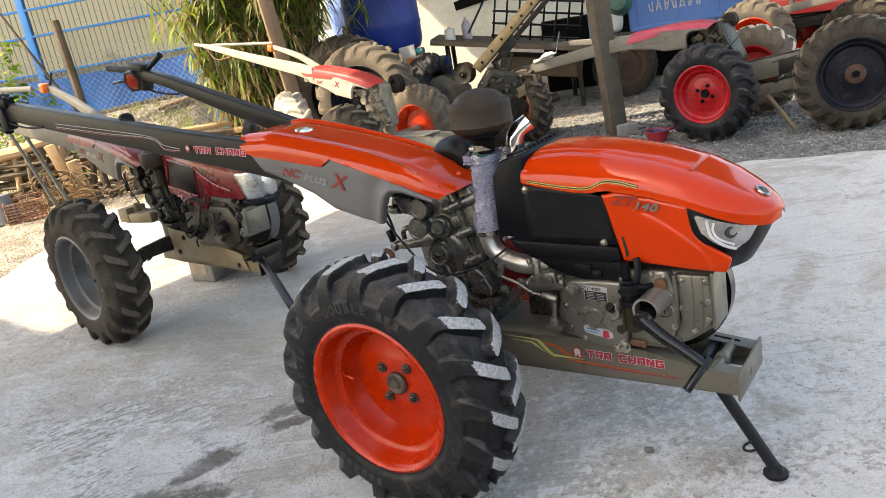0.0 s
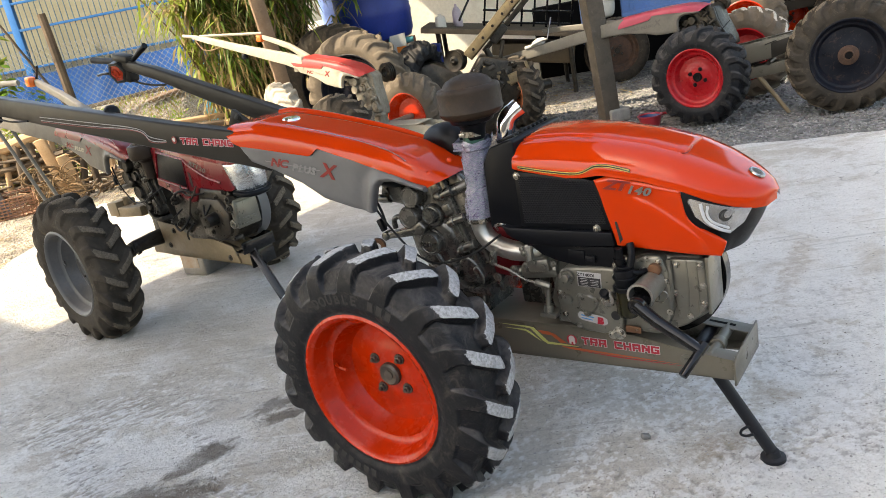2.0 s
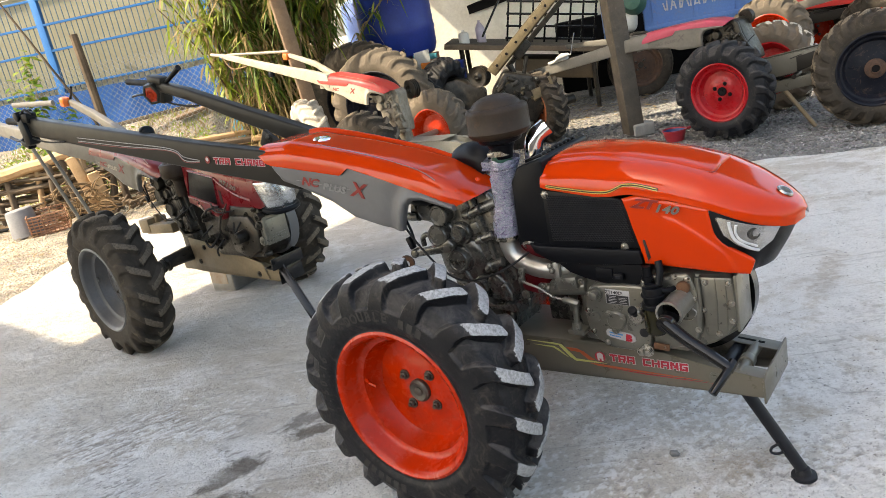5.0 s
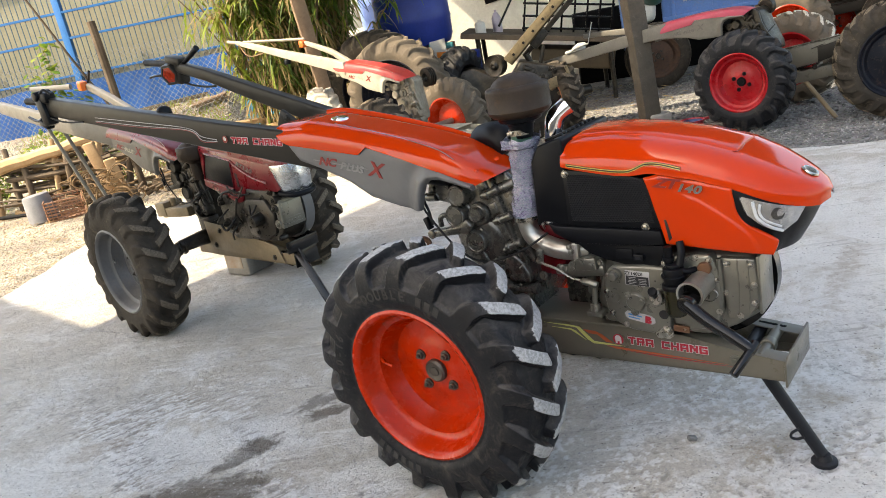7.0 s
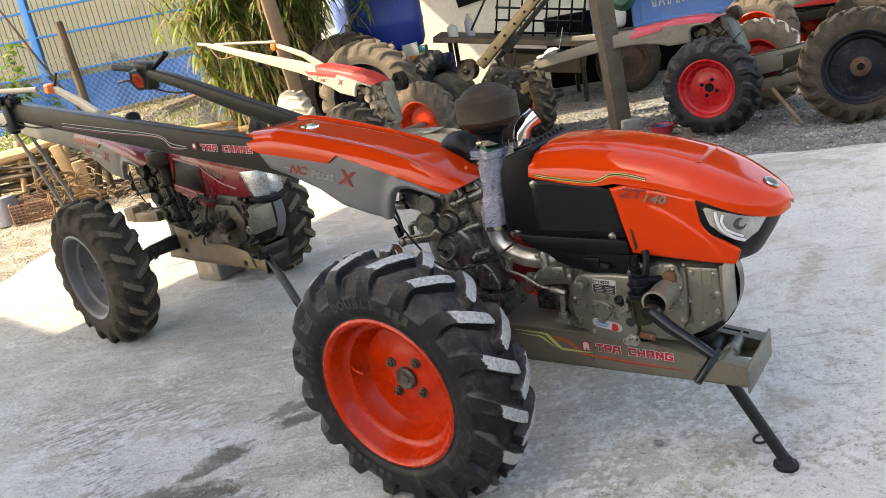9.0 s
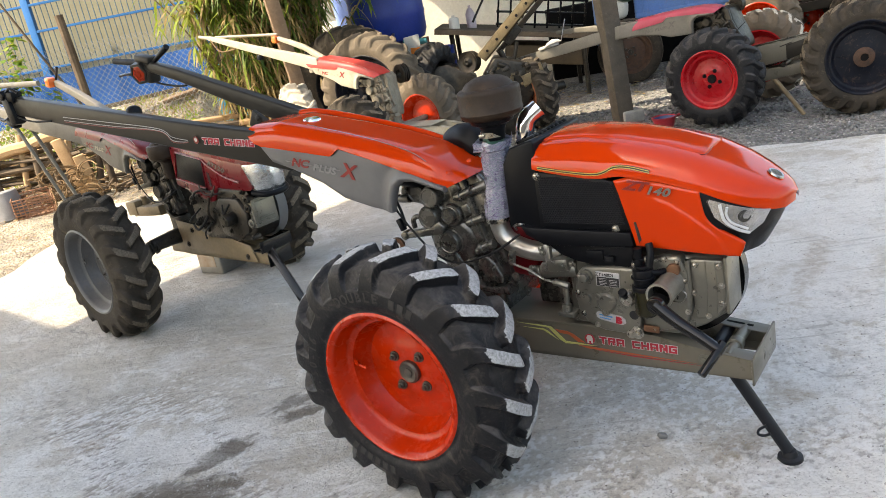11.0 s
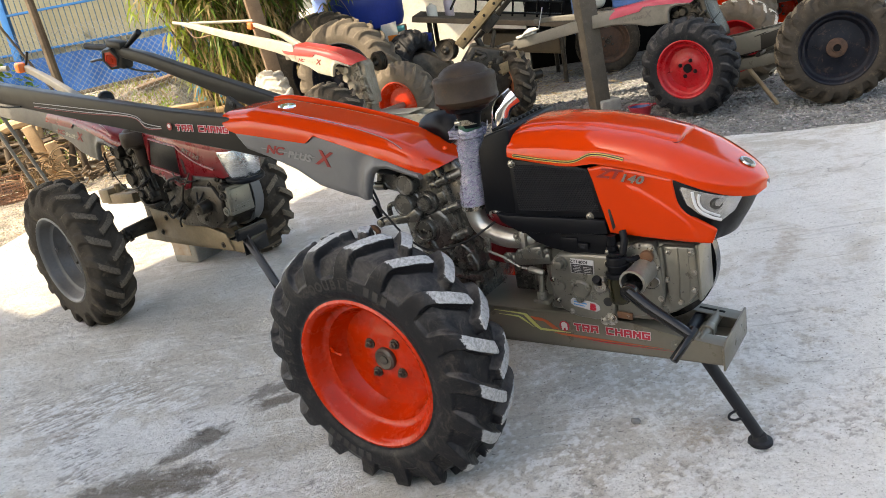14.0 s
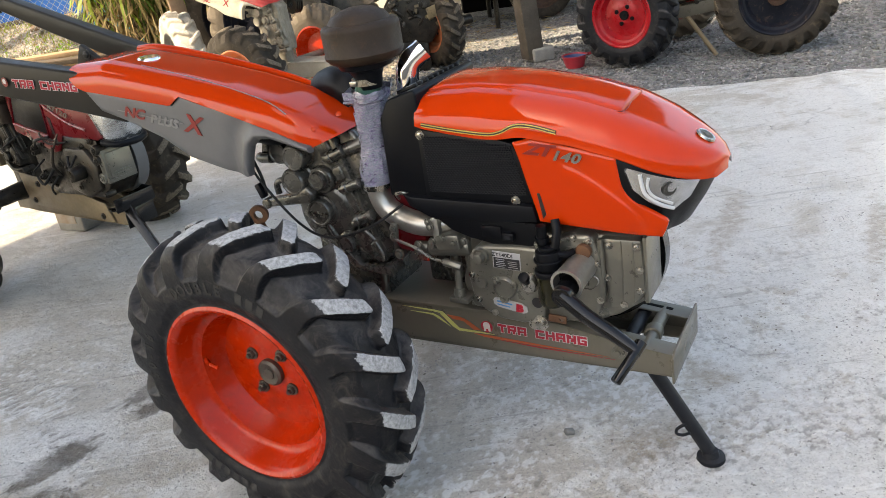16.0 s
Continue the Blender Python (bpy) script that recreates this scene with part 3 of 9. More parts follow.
def hose(pts, r, seg=10, steps=5, taper=None):
    pts = smooth_path(pts, steps) if steps > 1 else [V(p) for p in pts]
    rings, a = [], None
    for i, p in enumerate(pts):
        d = (pts[min(i + 1, len(pts) - 1)] - pts[max(i - 1, 0)]).normalized()
        if a is None:
            a, _ = frame_of(d)
        a = (a - d * a.dot(d)).normalized()
        b = d.cross(a)
        q = r if taper is None else r + (taper - r) * i / (len(pts) - 1)
        rings.append([p + q * (a * math.cos(t) + b * math.sin(t)) for t in [2 * math.pi * k / seg for k in range(seg)]])
    return loft(rings)


def lathe(profile, m=None, seg=40, closed=False):
    """Turns (radius, height) round z, then lays it by the matrix m."""
    m = m or Matrix()
    rings = [[m @ V((r * math.cos(t), r * math.sin(t), h)) for t in [2 * math.pi * i / seg for i in range(seg)]] for r, h in profile]
    return loft(rings, cap=not closed, loop=closed)


def disc_at(p, d):
    """A matrix whose z runs along d from p."""
    return Matrix.Translation(p) @ V(d).to_track_quat("Z", "Y").to_matrix().to_4x4()


def plate(pts, y0, y1, bevel=0.003, seg=2, swap=lambda x, z, y: (x, y, z)):
    """An outline in x and z, thickened from y0 to y1."""
    bm = loft([[V(swap(x, z, y0)) for x, z in pts], [V(swap(x, z, y1)) for x, z in pts]])
    return soften(bm, bevel, seg)


def bolt(p, d, r=0.009, h=0.008):
    bm = rod(p, V(p) + V(d).normalized() * h * 0.35, r * 1.45, seg=12)
    return put(bm, rod(p, V(p) + V(d).normalized() * h, r, seg=6, bevel=0.001))


def joined(*bms):
    out = bmesh.new()
    for b in bms:
        put(out, b)
    return out


def mesh_of(name, bm, mats, sharp=38):
    me = bpy.data.meshes.new(name)
    bm.to_mesh(me)
    bm.free()
    for q in mats if isinstance(mats, (list, tuple)) else [mats]:
        me.materials.append(q)
    me.polygons.foreach_set("use_smooth", [True] * len(me.polygons))
    me.set_sharp_from_angle(angle=radians(sharp))
    return me


def part(name, bm, material, parent, label="", m=None, kind=""):
    me = bm if isinstance(bm, bpy.types.Mesh) else mesh_of(name, bm, material)
    ob = new(name, me)
    ob.parent = parent
    if m is not None:
        ob.matrix_basis = m
    return tagged(ob, label, kind=kind)


def thing(name, m, label, category, group=""):
    ob = new(name)
    ob.empty_display_size = 0.1
    ob.matrix_basis = m
    return tagged(ob, label, category, group)


def lone(name, bm, material, m, label, category, group="", kind=""):
    ob = new(name, mesh_of(name, bm, material))
    ob.matrix_basis = m
    return tagged(ob, label, category, group, kind)


def lettering(text, size, m, stretch=1.0, bold=0.0, depth=0.0008, shear=0.0):
    """Letters as a mesh, lying in x and y of the matrix m, centred."""
    cu = bpy.data.curves.new("letters", "FONT")
    cu.body, cu.size, cu.align_x, cu.align_y, cu.extrude = text, size, "CENTER", "CENTER", depth
    cu.offset, cu.resolution_u, cu.shear = bold, 3, shear
    ob = bpy.data.objects.new("letters", cu)
    scene.collection.objects.link(ob)
    me = bpy.data.meshes.new_from_object(ob.evaluated_get(bpy.context.evaluated_depsgraph_get()))
    bpy.data.objects.remove(ob)
    bpy.data.curves.remove(cu)
    bm = bmesh.new()
    bm.from_mesh(me)
    bpy.data.meshes.remove(me)
    bm.transform(m @ Matrix.Diagonal((stretch, 1, 1, 1)))
    return bm


STROKES = {"T": ((0.5, 0.87, 1.0, 0.26), (0.5, 0.5, 0.28, 1.0)), "R": ((0.14, 0.5, 0.28, 1.0), (0.5, 0.87, 1.0, 0.26), (0.86, 0.7, 0.28, 0.6), (0.5, 0.46, 1.0, 0.24), (0.72, 0.2, 0.28, 0.4)),
           "A": ((0.14, 0.5, 0.28, 1.0), (0.86, 0.5, 0.28, 1.0), (0.5, 0.87, 1.0, 0.26), (0.5, 0.42, 1.0, 0.22)), "C": ((0.14, 0.5, 0.28, 1.0), (0.5, 0.87, 1.0, 0.26), (0.5, 0.13, 1.0, 0.26)),
           "H": ((0.14, 0.5, 0.28, 1.0), (0.86, 0.5, 0.28, 1.0), (0.5, 0.5, 1.0, 0.24)), "N": ((0.14, 0.5, 0.28, 1.0), (0.86, 0.5, 0.28, 1.0), (0.36, 0.72, 0.3, 0.4), (0.6, 0.42, 0.3, 0.44)),
           "G": ((0.14, 0.5, 0.28, 1.0), (0.5, 0.87, 1.0, 0.26), (0.5, 0.13, 1.0, 0.26), (0.86, 0.3, 0.28, 0.6), (0.7, 0.5, 0.5, 0.22))}


def square_letters(text, width, height, m, parent, gap=0.14, word=0.75):
    """Square-stroked letters, red with a white edge, centred in x and y of the matrix m."""
    spans = [word if ch == " " else 1.0 for ch in text]
    unit = width / (sum(spans) + gap * (len(text) - 1))
    x = -width / 2
    for ch, sp in zip(text, spans):
        if ch != " ":
            for grow, lift, paint in ((0.0014, 0.0006, DECAL_WHITE), (0.0, 0.0013, DECAL_RED)):
                bm = bmesh.new()
                for k, (cx, cy, w, h) in enumerate(STROKES[ch]):
                    put(bm, box((x + cx * unit, (cy - 0.5) * height, lift / 2 + k * 0.00003), (w * unit + 2 * grow, h * height + 2 * grow, lift), (0, 0, 0), 0))
                bm.transform(m)
                part("letter", bm, paint, parent)
        x += (sp + gap) * unit


def letter_line(text, size, m, parent, material, label="", stretch=1.0, bold=0.0, depth=0.0008, shear=0.0, pitch=0.64):
    """Each letter of a line as a part of its own, centred on the matrix m."""
    step = size * pitch * stretch
    for i, ch in enumerate(text):
        part("letter", lettering(ch, size, m @ Matrix.Translation(((i - (len(text) - 1) / 2) * step, 0, 0)), stretch, bold, depth, shear), material, parent, label)


def side_face(x, y, z, turn=0.0):
    """A matrix for lettering on a face that looks to -y: its x runs to +x, its y up; turn tips the line."""
    return Matrix.Translation((x, y, z)) @ pose(0, 0, 0, 90, 0, 0) @ pose(0, 0, 0, 0, 0, turn)


def between(table, x):
    """A value between the rows (x, value) of a table."""
    if x <= table[0][0]:
        return table[0][1]
    for (x0, v0), (x1, v1) in zip(table, table[1:]):
        if x <= x1:
            t = (x - x0) / (x1 - x0)
            return v0 + (v1 - v0) * t
    return table[-1][1]


# ---- wheels ----
def tyre_mesh(tip=0.412, half=0.106, bead=0.222, lugs=17, spin=0.0, hub=None, tilt=0.0, fine=False):
    """A field tyre round the y axis as one moulded skin: a rounded envelope with pockets sunk between slanting lugs."""
    nu, nv = (1120, 176) if fine else (340, 56)
    k = half / 0.106
    wall = tip - bead
    side = [(bead + 0.002, 0.6 * half), (bead, 0.84 * half), (bead + 0.012, 0.95 * half), (bead + 0.02, 1.0 * half), (bead + 0.026, 0.985 * half), (bead + 0.26 * wall, 1.055 * half), (bead + 0.48 * wall, 1.06 * half),
            (bead + 0.66 * wall, 1.02 * half), (bead + 0.8 * wall, 0.95 * half), (bead + 0.895 * wall, 0.8 * half), (bead + 0.952 * wall, 0.56 * half), (bead + 0.988 * wall, 0.28 * half), (tip, 0.0)]
    prof = [(r, -y) for r, y in side] + [(r, y) for r, y in reversed(side[:-1])]
    pr = np.array([(p.x, p.y) for p in smooth_path([(r, y, 0) for r, y in prof], 12)])
    arc = np.concatenate(([0], np.cumsum(np.hypot(*np.diff(pr, axis=0).T))))
    at = np.linspace(0, arc[-1], nv)
    r0, y0 = np.interp(at, arc, pr[:, 0]), np.interp(at, arc, pr[:, 1])
    dr, dy = np.gradient(r0), np.gradient(y0)
    ln = np.hypot(dr, dy)
    nr, ny = dy / ln, -dr / ln
    a = (at - arc[-1] / 2) / k
    way_a = [-0.03, 0.0, 0.02, 0.055, 0.085, 0.11, 0.14, 0.2]
    way_t = [0.262, 0.238, 0.208, 0.148, 0.088, 0.048, 0.022, 0.006]
    th = np.linspace(0, 2 * np.pi, nu, endpoint=False)[:, None] + np.interp(np.abs(a), way_a, way_t)[None, :]
    wide = [0.017, 0.0185, 0.0195, 0.0205, 0.021, 0.021, 0.023, 0.028]
    pitch = 2 * np.pi / lugs
    lug = np.zeros((nu, nv))
    worn = np.zeros((nu, nv))
    for s in (-1, 1):
        q = a * s
        mid, hw = np.interp(q, way_a, way_t), np.interp(q, way_a, wide)
        ang = th - mid[None, :] - (0.5 * pitch if s > 0 else 0)
        cell = np.round(ang / pitch)
        odd = 0.0016 * np.sin(cell * 2.3 + s) + 0.0011 * np.sin(th * 61 + q[None, :] * 90 + cell)
        across = np.abs(ang - cell * pitch) * r0[None, :] + odd
        over, back = across - hw[None, :] + 0.007, (-0.008 - q)[None, :] + 0.007 + odd
        d = np.hypot(np.maximum(over, 0), np.maximum(back, 0)) + np.minimum(np.maximum(over, back), 0) - 0.007
        up = np.clip(1 - d / 0.0095, 0, 1)
        up = up * up * (3 - 2 * up)
        lug = np.maximum(lug, up)
        worn = np.maximum(worn, np.clip(0.75 - d / 0.004, 0, 1) * np.clip((0.1 - q[None, :] + 0.5 * odd) / 0.018, 0, 1))
    deep = np.interp(np.abs(a), [0.0, 0.07, 0.1, 0.13, 0.16, 0.172, 0.178], [0.032, 0.033, 0.03, 0.022, 0.012, 0.009, 0.0]) * min(1.0, tip / 0.41)
    sink = deep[None, :] * (1 - lug)
    rr, yy = r0[None, :] - nr[None, :] * sink, y0[None, :] - ny[None, :] * sink
    rough = 0.0011 * np.sin(th * 37 + 3 * np.sin(yy * 60)) * np.sin(yy * 95 + 2 * np.sin(th * 9))
    rr = rr + rough
    t = th + radians(spin)
    x, z = rr * np.sin(t), rr * np.cos(t)
    if hub:
        w = radians(tilt)
        X, Z = x * math.cos(w) + z * math.sin(w), z * math.cos(w) - x * math.sin(w)
        low = np.maximum(0, -hub - Z)
        yy = yy * (1 + low * 1.2)
        Z = np.maximum(Z, -hub)
        x, z = X * math.cos(w) - Z * math.sin(w), Z * math.cos(w) + X * math.sin(w)
    ids = np.arange(nu * nv).reshape(nu, nv)
    nxt = np.roll(ids, -1, axis=0)
    quads = np.stack((ids[:, :-1], nxt[:, :-1], nxt[:, 1:], ids[:, 1:]), -1).reshape(-1, 4)
    inner = np.stack((ids[:, -1], nxt[:, -1], nxt[:, 0], ids[:, 0]), -1)
    me = bpy.data.meshes.new("tyre")
    me.from_pydata(np.stack((x, yy + 0 * x, z), -1).reshape(-1, 3).tolist(), [], np.concatenate((quads, inner)).tolist())
    me.attributes.new("worn", "FLOAT", "POINT").data.foreach_set("value", worn.reshape(-1).astype(np.float32))
    me.polygons.foreach_set("use_smooth", [True] * len(me.polygons))
    return me


def tread_material(base, top, amount=1.0, grain=110):
    """The same rubber, with the tops of its lugs scuffed pale."""
    m = base.copy()
    m.name = base.name + "_scuffed_tread"
    n, l = m.node_tree.nodes, m.node_tree.links
    p = n["Principled BSDF"]
    at = n.new("ShaderNodeAttribute")
    at.attribute_name = "worn"
    tc = n.new("ShaderNodeTexCoord")

    def speck(sc, lo, hi, a, b):
        t = n.new("ShaderNodeTexNoise")
        t.inputs["Scale"].default_value, t.inputs["Detail"].default_value, t.inputs["Roughness"].default_value = sc, 8, 0.72
        l.new(tc.outputs["Object"], t.inputs["Vector"])
        r = n.new("ShaderNodeMapRange")
        for i, v in enumerate((lo, hi, a, b)):
            r.inputs[i + 1].default_value = v
        l.new(t.outputs["Fac"], r.inputs[0])
        return r.outputs[0]

    def sums(op, a, b):
        x = n.new("ShaderNodeMath")
        x.operation, x.use_clamp = op, op == "MULTIPLY"
        for sock, v in zip(x.inputs, (a, b)):
            if isinstance(v, float):
                sock.default_value = v
            else:
                l.new(v, sock)
        return x.outputs[0]

    edge = n.new("ShaderNodeMapRange")
    edge.inputs[1].default_value, edge.inputs[2].default_value = 0.42, 0.62
    l.new(sums("ADD", at.outputs["Fac"], speck(70, 0.3, 0.7, -0.45, 0.3)), edge.inputs[0])
    tone = n.new("ShaderNodeMix")
    tone.data_type = "RGBA"
    l.new(speck(grain, 0.35, 0.6, 0.0, 1.0), tone.inputs[0])
    tone.inputs[6].default_value = (*(c * 0.45 for c in top), 1)
    tone.inputs[7].default_value = (*top, 1)
    mx = n.new("ShaderNodeMix")
    mx.data_type = "RGBA"
    l.new(sums("MULTIPLY", edge.outputs[0], amount), mx.inputs[0])
    l.new(p.inputs["Base Color"].links[0].from_socket, mx.inputs[6])
    l.new(tone.outputs[2], mx.inputs[7])
    l.new(mx.outputs[2], p.inputs["Base Color"])
    return m


TREADS = {}


def tread_of(pair):
    key = (pair[0].name, pair[1].name)
    if key not in TREADS:
        top = {"lug_scuffed_top": (0.4, 0.395, 0.385), "tyre_rubber": (0.035, 0.034, 0.033), "tyre_rubber_muddy": (0.13, 0.105, 0.078), "tyre_rubber_mud_caked": (0.17, 0.135, 0.097), "tyre_rubber_whitened": (0.52, 0.47, 0.39)}[pair[1].name]
        TREADS[key] = tread_material(pair[0], top)
    return TREADS[key]


def rim_bm(dish=0.105, half=0.095, r=0.222):
    """A pressed steel rim round y, its open side towards -y: flange, stepped barrel, disc."""
    o = -half
    d2 = dish - 0.002
    prof = [(r + 0.016, o - 0.002), (r + 0.02, o - 0.008), (r + 0.012, o - 0.012), (r + 0.002, o - 0.007), (r - 0.005, o + 0.004), (r - 0.013, o + 0.42 * d2), (r - 0.02, o + 0.5 * d2), (r - 0.034, o + 0.54 * d2),
            (r - 0.052, o + d2), (r - 0.06, o + dish + 0.008), (r - 0.085, o + dish + 0.006), (0.095, o + dish + 0.004), (0.085, o + dish - 0.002), (0.05, o + dish - 0.002), (0.0005, o + dish - 0.002)]
    back = [(0.0005, o + dish + 0.016), (0.08, o + dish + 0.016), (r - 0.055, o + dish + 0.014), (r - 0.03, half - 0.03), (r - 0.008, half - 0.01), (r + 0.004, half + 0.008), (r + 0.016, half + 0.006), (r + 0.004, half - 0.012), (r - 0.01, 0.0), (r - 0.004, o + 0.02)]
    return lathe(prof + back, pose(0, 0, 0, -90, 0, 0), 64, closed=True)


def rim_fittings(parent, dish, half, hub_mat, nut_mat, hub_r=0.036, bolts=4, valve=True, turn=50, valve_mat=None):
    o = -half + dish - 0.002
    part("hub_cap", joined(lathe([(0.0, -0.0), (hub_r, 0.0), (hub_r, 0.012), (hub_r * 0.82, 0.018), (hub_r * 0.5, 0.014), (0.002, 0.014)], disc_at((0, o, 0), (0, -1, 0)), 28),
                           rod((0, o - 0.01, 0), (0, o - 0.018, 0), hub_r * 0.42, seg=12, bevel=0.002)), hub_mat, parent, "dusty grey steel axle hub")
    for k in range(bolts):
        a = radians(turn + 360 / bolts * k)
        p = (0.068 * math.cos(a), o, 0.068 * math.sin(a))
        part("wheel_bolt", joined(bolt(p, (0, -1, 0), 0.0115, 0.013), rod(p, (p[0], o - 0.02, p[2]), 0.006, seg=10)), nut_mat, parent)
    if valve:
        part("valve", joined(rod((-0.18, -half + 0.06, 0.03), (-0.155, -half + 0.048, 0.025), 0.006, seg=10), rod((-0.158, -half + 0.05, 0.026), (-0.125, -half + 0.046, 0.022), 0.0045, seg=8)), valve_mat or nut_mat, parent)


MESHES = {}


def wheel(parent, x, y, z, rim_mat, tyre_mats, label, flip=False, dish=0.105, half=0.106, tip=0.412, hub=0.385, spin=0.0, tilt=0.0, lugs=17, rim_r=0.222, bolts=4, hub_r=0.036):
    """wheel > tyre, hub cap, bolts. flip: its open side looks to +y."""
    mt = Matrix.Translation((x, y, z)) @ (pose(0, 0, 0, 0, 0, 180) if flip else Matrix())
    rim_key = (dish, half, rim_r, rim_mat.name)
    if rim_key not in MESHES:
        MESHES[rim_key] = mesh_of("wheel", rim_bm(dish, half * 0.92, rim_r), rim_mat)
    w = part("wheel", MESHES[rim_key], None, parent, label, mt)
    me = tyre_mesh(tip, half, rim_r, lugs, spin, hub, -tilt if flip else tilt, tyre_mats[1] is LUG_TOP and not flip)
    me.materials.append(tread_of(tyre_mats))
    part("tyre", me, None, w, "black field tyre with slanting lugs" if tyre_mats[0] is RUBBER else "mud-stained field tyre with slanting lugs")
    bore = DARK_VOID if rim_mat is RIM_RED else HUB_STEEL if tyre_mats[1] is LUG_TOP else OLD_CAST
    rim_fittings(w, dish, half * 0.92, bore, bore, hub_r, bolts, spin == 0, valve_mat=rim_mat)
    if rim_mat is RIM_RED:
        for k in range(8):
            a = radians(20 + 45 * k)
            part("rim_rivet", bolt((0.163 * math.cos(a), -half * 0.92 + dish + 0.004, 0.163 * math.sin(a)), (0, -1, 0), 0.008, 0.006), RIM_RED, w)
    return w


# ---- walking tractor ----
def upper_hood(w_tab, top_tab, low_tab, x0, x1, n=26, k=15, thick=0.004, shape=None, mid=0.0, square=(0.52, 1.1)):
    """A bonnet skin: sections across x, from one lower edge over the crown to the other, with an inside.
    shape: the lower edge that gives the section its form, where the real edge is stepped."""
    outer, inner = [], []
    for i in range(n + 1):
        x = x0 + (x1 - x0) * i / n
        w, zt, zb = between(w_tab, x), between(top_tab, x), between(shape or low_tab, x)
        edge = between(low_tab, x)
        ro, ri = [], []
        for j in range(2 * k + 1):
            ph = math.pi * j / (2 * k)
            cs, sn = math.cos(ph), math.sin(ph)
            yy = -math.copysign(abs(cs) ** square[0], cs)
            zz = sn ** square[1]
            ro.append(V((x, mid + w * yy, max(edge, zb + (zt - zb) * zz))))
            ri.append(V((x, mid + (w - thick) * yy, max(edge, zb + (zt - zb - thick) * zz))))
        outer.append(ro)
        inner.append(ri)
    return loft([o + list(reversed(i_)) for o, i_ in zip(outer, inner)])


def handle_beam(pts, h0, h1, t0, t1):
    """A box beam along points of its upper edge."""
    rings = []
    pts = [V(p) for p in pts]
    for i, p in enumerate(pts):
        f = i / (len(pts) - 1)
        h, t = h0 + (h1 - h0) * f, t0 + (t1 - t0) * f
        rings.append([p + V((0, -t / 2, 0)), p + V((0, t / 2, 0)), p + V((0, t / 2, -h)), p + V((0, -t / 2, -h))])
    return soften(loft(rings), 0.008, 3, 40)


TY = -0.108
TANK_TOP = [(-0.71, 1.118), (-0.6, 1.12), (-0.45, 1.09), (-0.36, 1.072), (-0.2, 1.035), (-0.05, 0.992), (0.03, 0.958), (0.08, 0.93), (0.125, 0.9)]
TANK_FORM = [(-0.71, 1.056), (-0.69, 1.044), (-0.375, 0.996), (-0.05, 0.915), (0.045, 0.872), (0.125, 0.875)]
TANK_LOW = [(-0.71, 1.056), (-0.69, 1.044), (-0.375, 0.996), (-0.335, 1.02), (-0.2, 0.978), (-0.05, 0.927), (0.045, 0.872), (0.125, 0.9)]
TANK_W = [(-0.71, 0.123), (-0.64, 0.121), (-0.1, 0.118), (0.03, 0.114), (0.08, 0.1), (0.125, 0.07)]


SKIRT_TOP = [(-0.715, 1.05), (-0.69, 1.043), (-0.375, 0.995), (-0.337, 1.019), (-0.2, 0.978), (-0.05, 0.928), (0.064, 0.884)]
SKIRT_LOW = [(-0.715, 1.04), (-0.67, 0.985), (-0.57, 0.953), (-0.45, 0.905), (-0.36, 0.85), (-0.245, 0.818), (-0.185, 0.802), (-0.152, 0.803), (-0.148, 0.82), (-0.137, 0.852), (-0.122, 0.884), (-0.095, 0.903), (-0.055, 0.904), (0.0, 0.888), (0.064, 0.868)]
ARCH = [(-0.15, 0.795), (-0.137, 0.85), (-0.122, 0.884), (-0.095, 0.903), (-0.055, 0.904), (0.0, 0.888), (0.07, 0.866)]


def from_arch(x, z):
    """How far a point of the skirt lies from the edge of the gearbox arch."""
    best = 1.0
    for (x0, z0), (x1, z1) in zip(ARCH, ARCH[1:]):
        dx, dz = x1 - x0, z1 - z0
        f = min(1.0, max(0.0, ((x - x0) * dx + (z - z0) * dz) / (dx * dx + dz * dz)))
        best = min(best, math.hypot(x - x0 - f * dx, z - z0 - f * dz))
    return best


def skirt_side(s, k=14):
    """One moulded skirt: swollen along the arch, with a shallow trough beside the swelling."""
    xs = sorted(set([-0.715 + 0.012 * i for i in range(47)] + [-0.15 + 0.0055 * i for i in range(39)] + [x for x, z in SKIRT_TOP + SKIRT_LOW]))
    rings = []
    for x in xs:
        z0, z1 = between(SKIRT_LOW, x), between(SKIRT_TOP, x)
        front, back = [], []
        for j in range(k + 1):
            z = z0 + (z1 - z0) * j / k
            d = from_arch(x, z)
            b = 0.1135 + 0.0125 * math.exp(-((d - 0.013) / 0.015) ** 2) - 0.006 * math.exp(-((d - 0.06) / 0.022) ** 2)
            b -= 0.006 * max(0.0, 1 - (z - z0) / 0.012) + 0.003 * max(0.0, 1 - (z1 - z) / 0.006)
            front.append(V((x, TY + s * b, z)))
            back.append(V((x, TY + s * 0.1, z)))
        rings.append(front + back[::-1])
    return loft(rings)


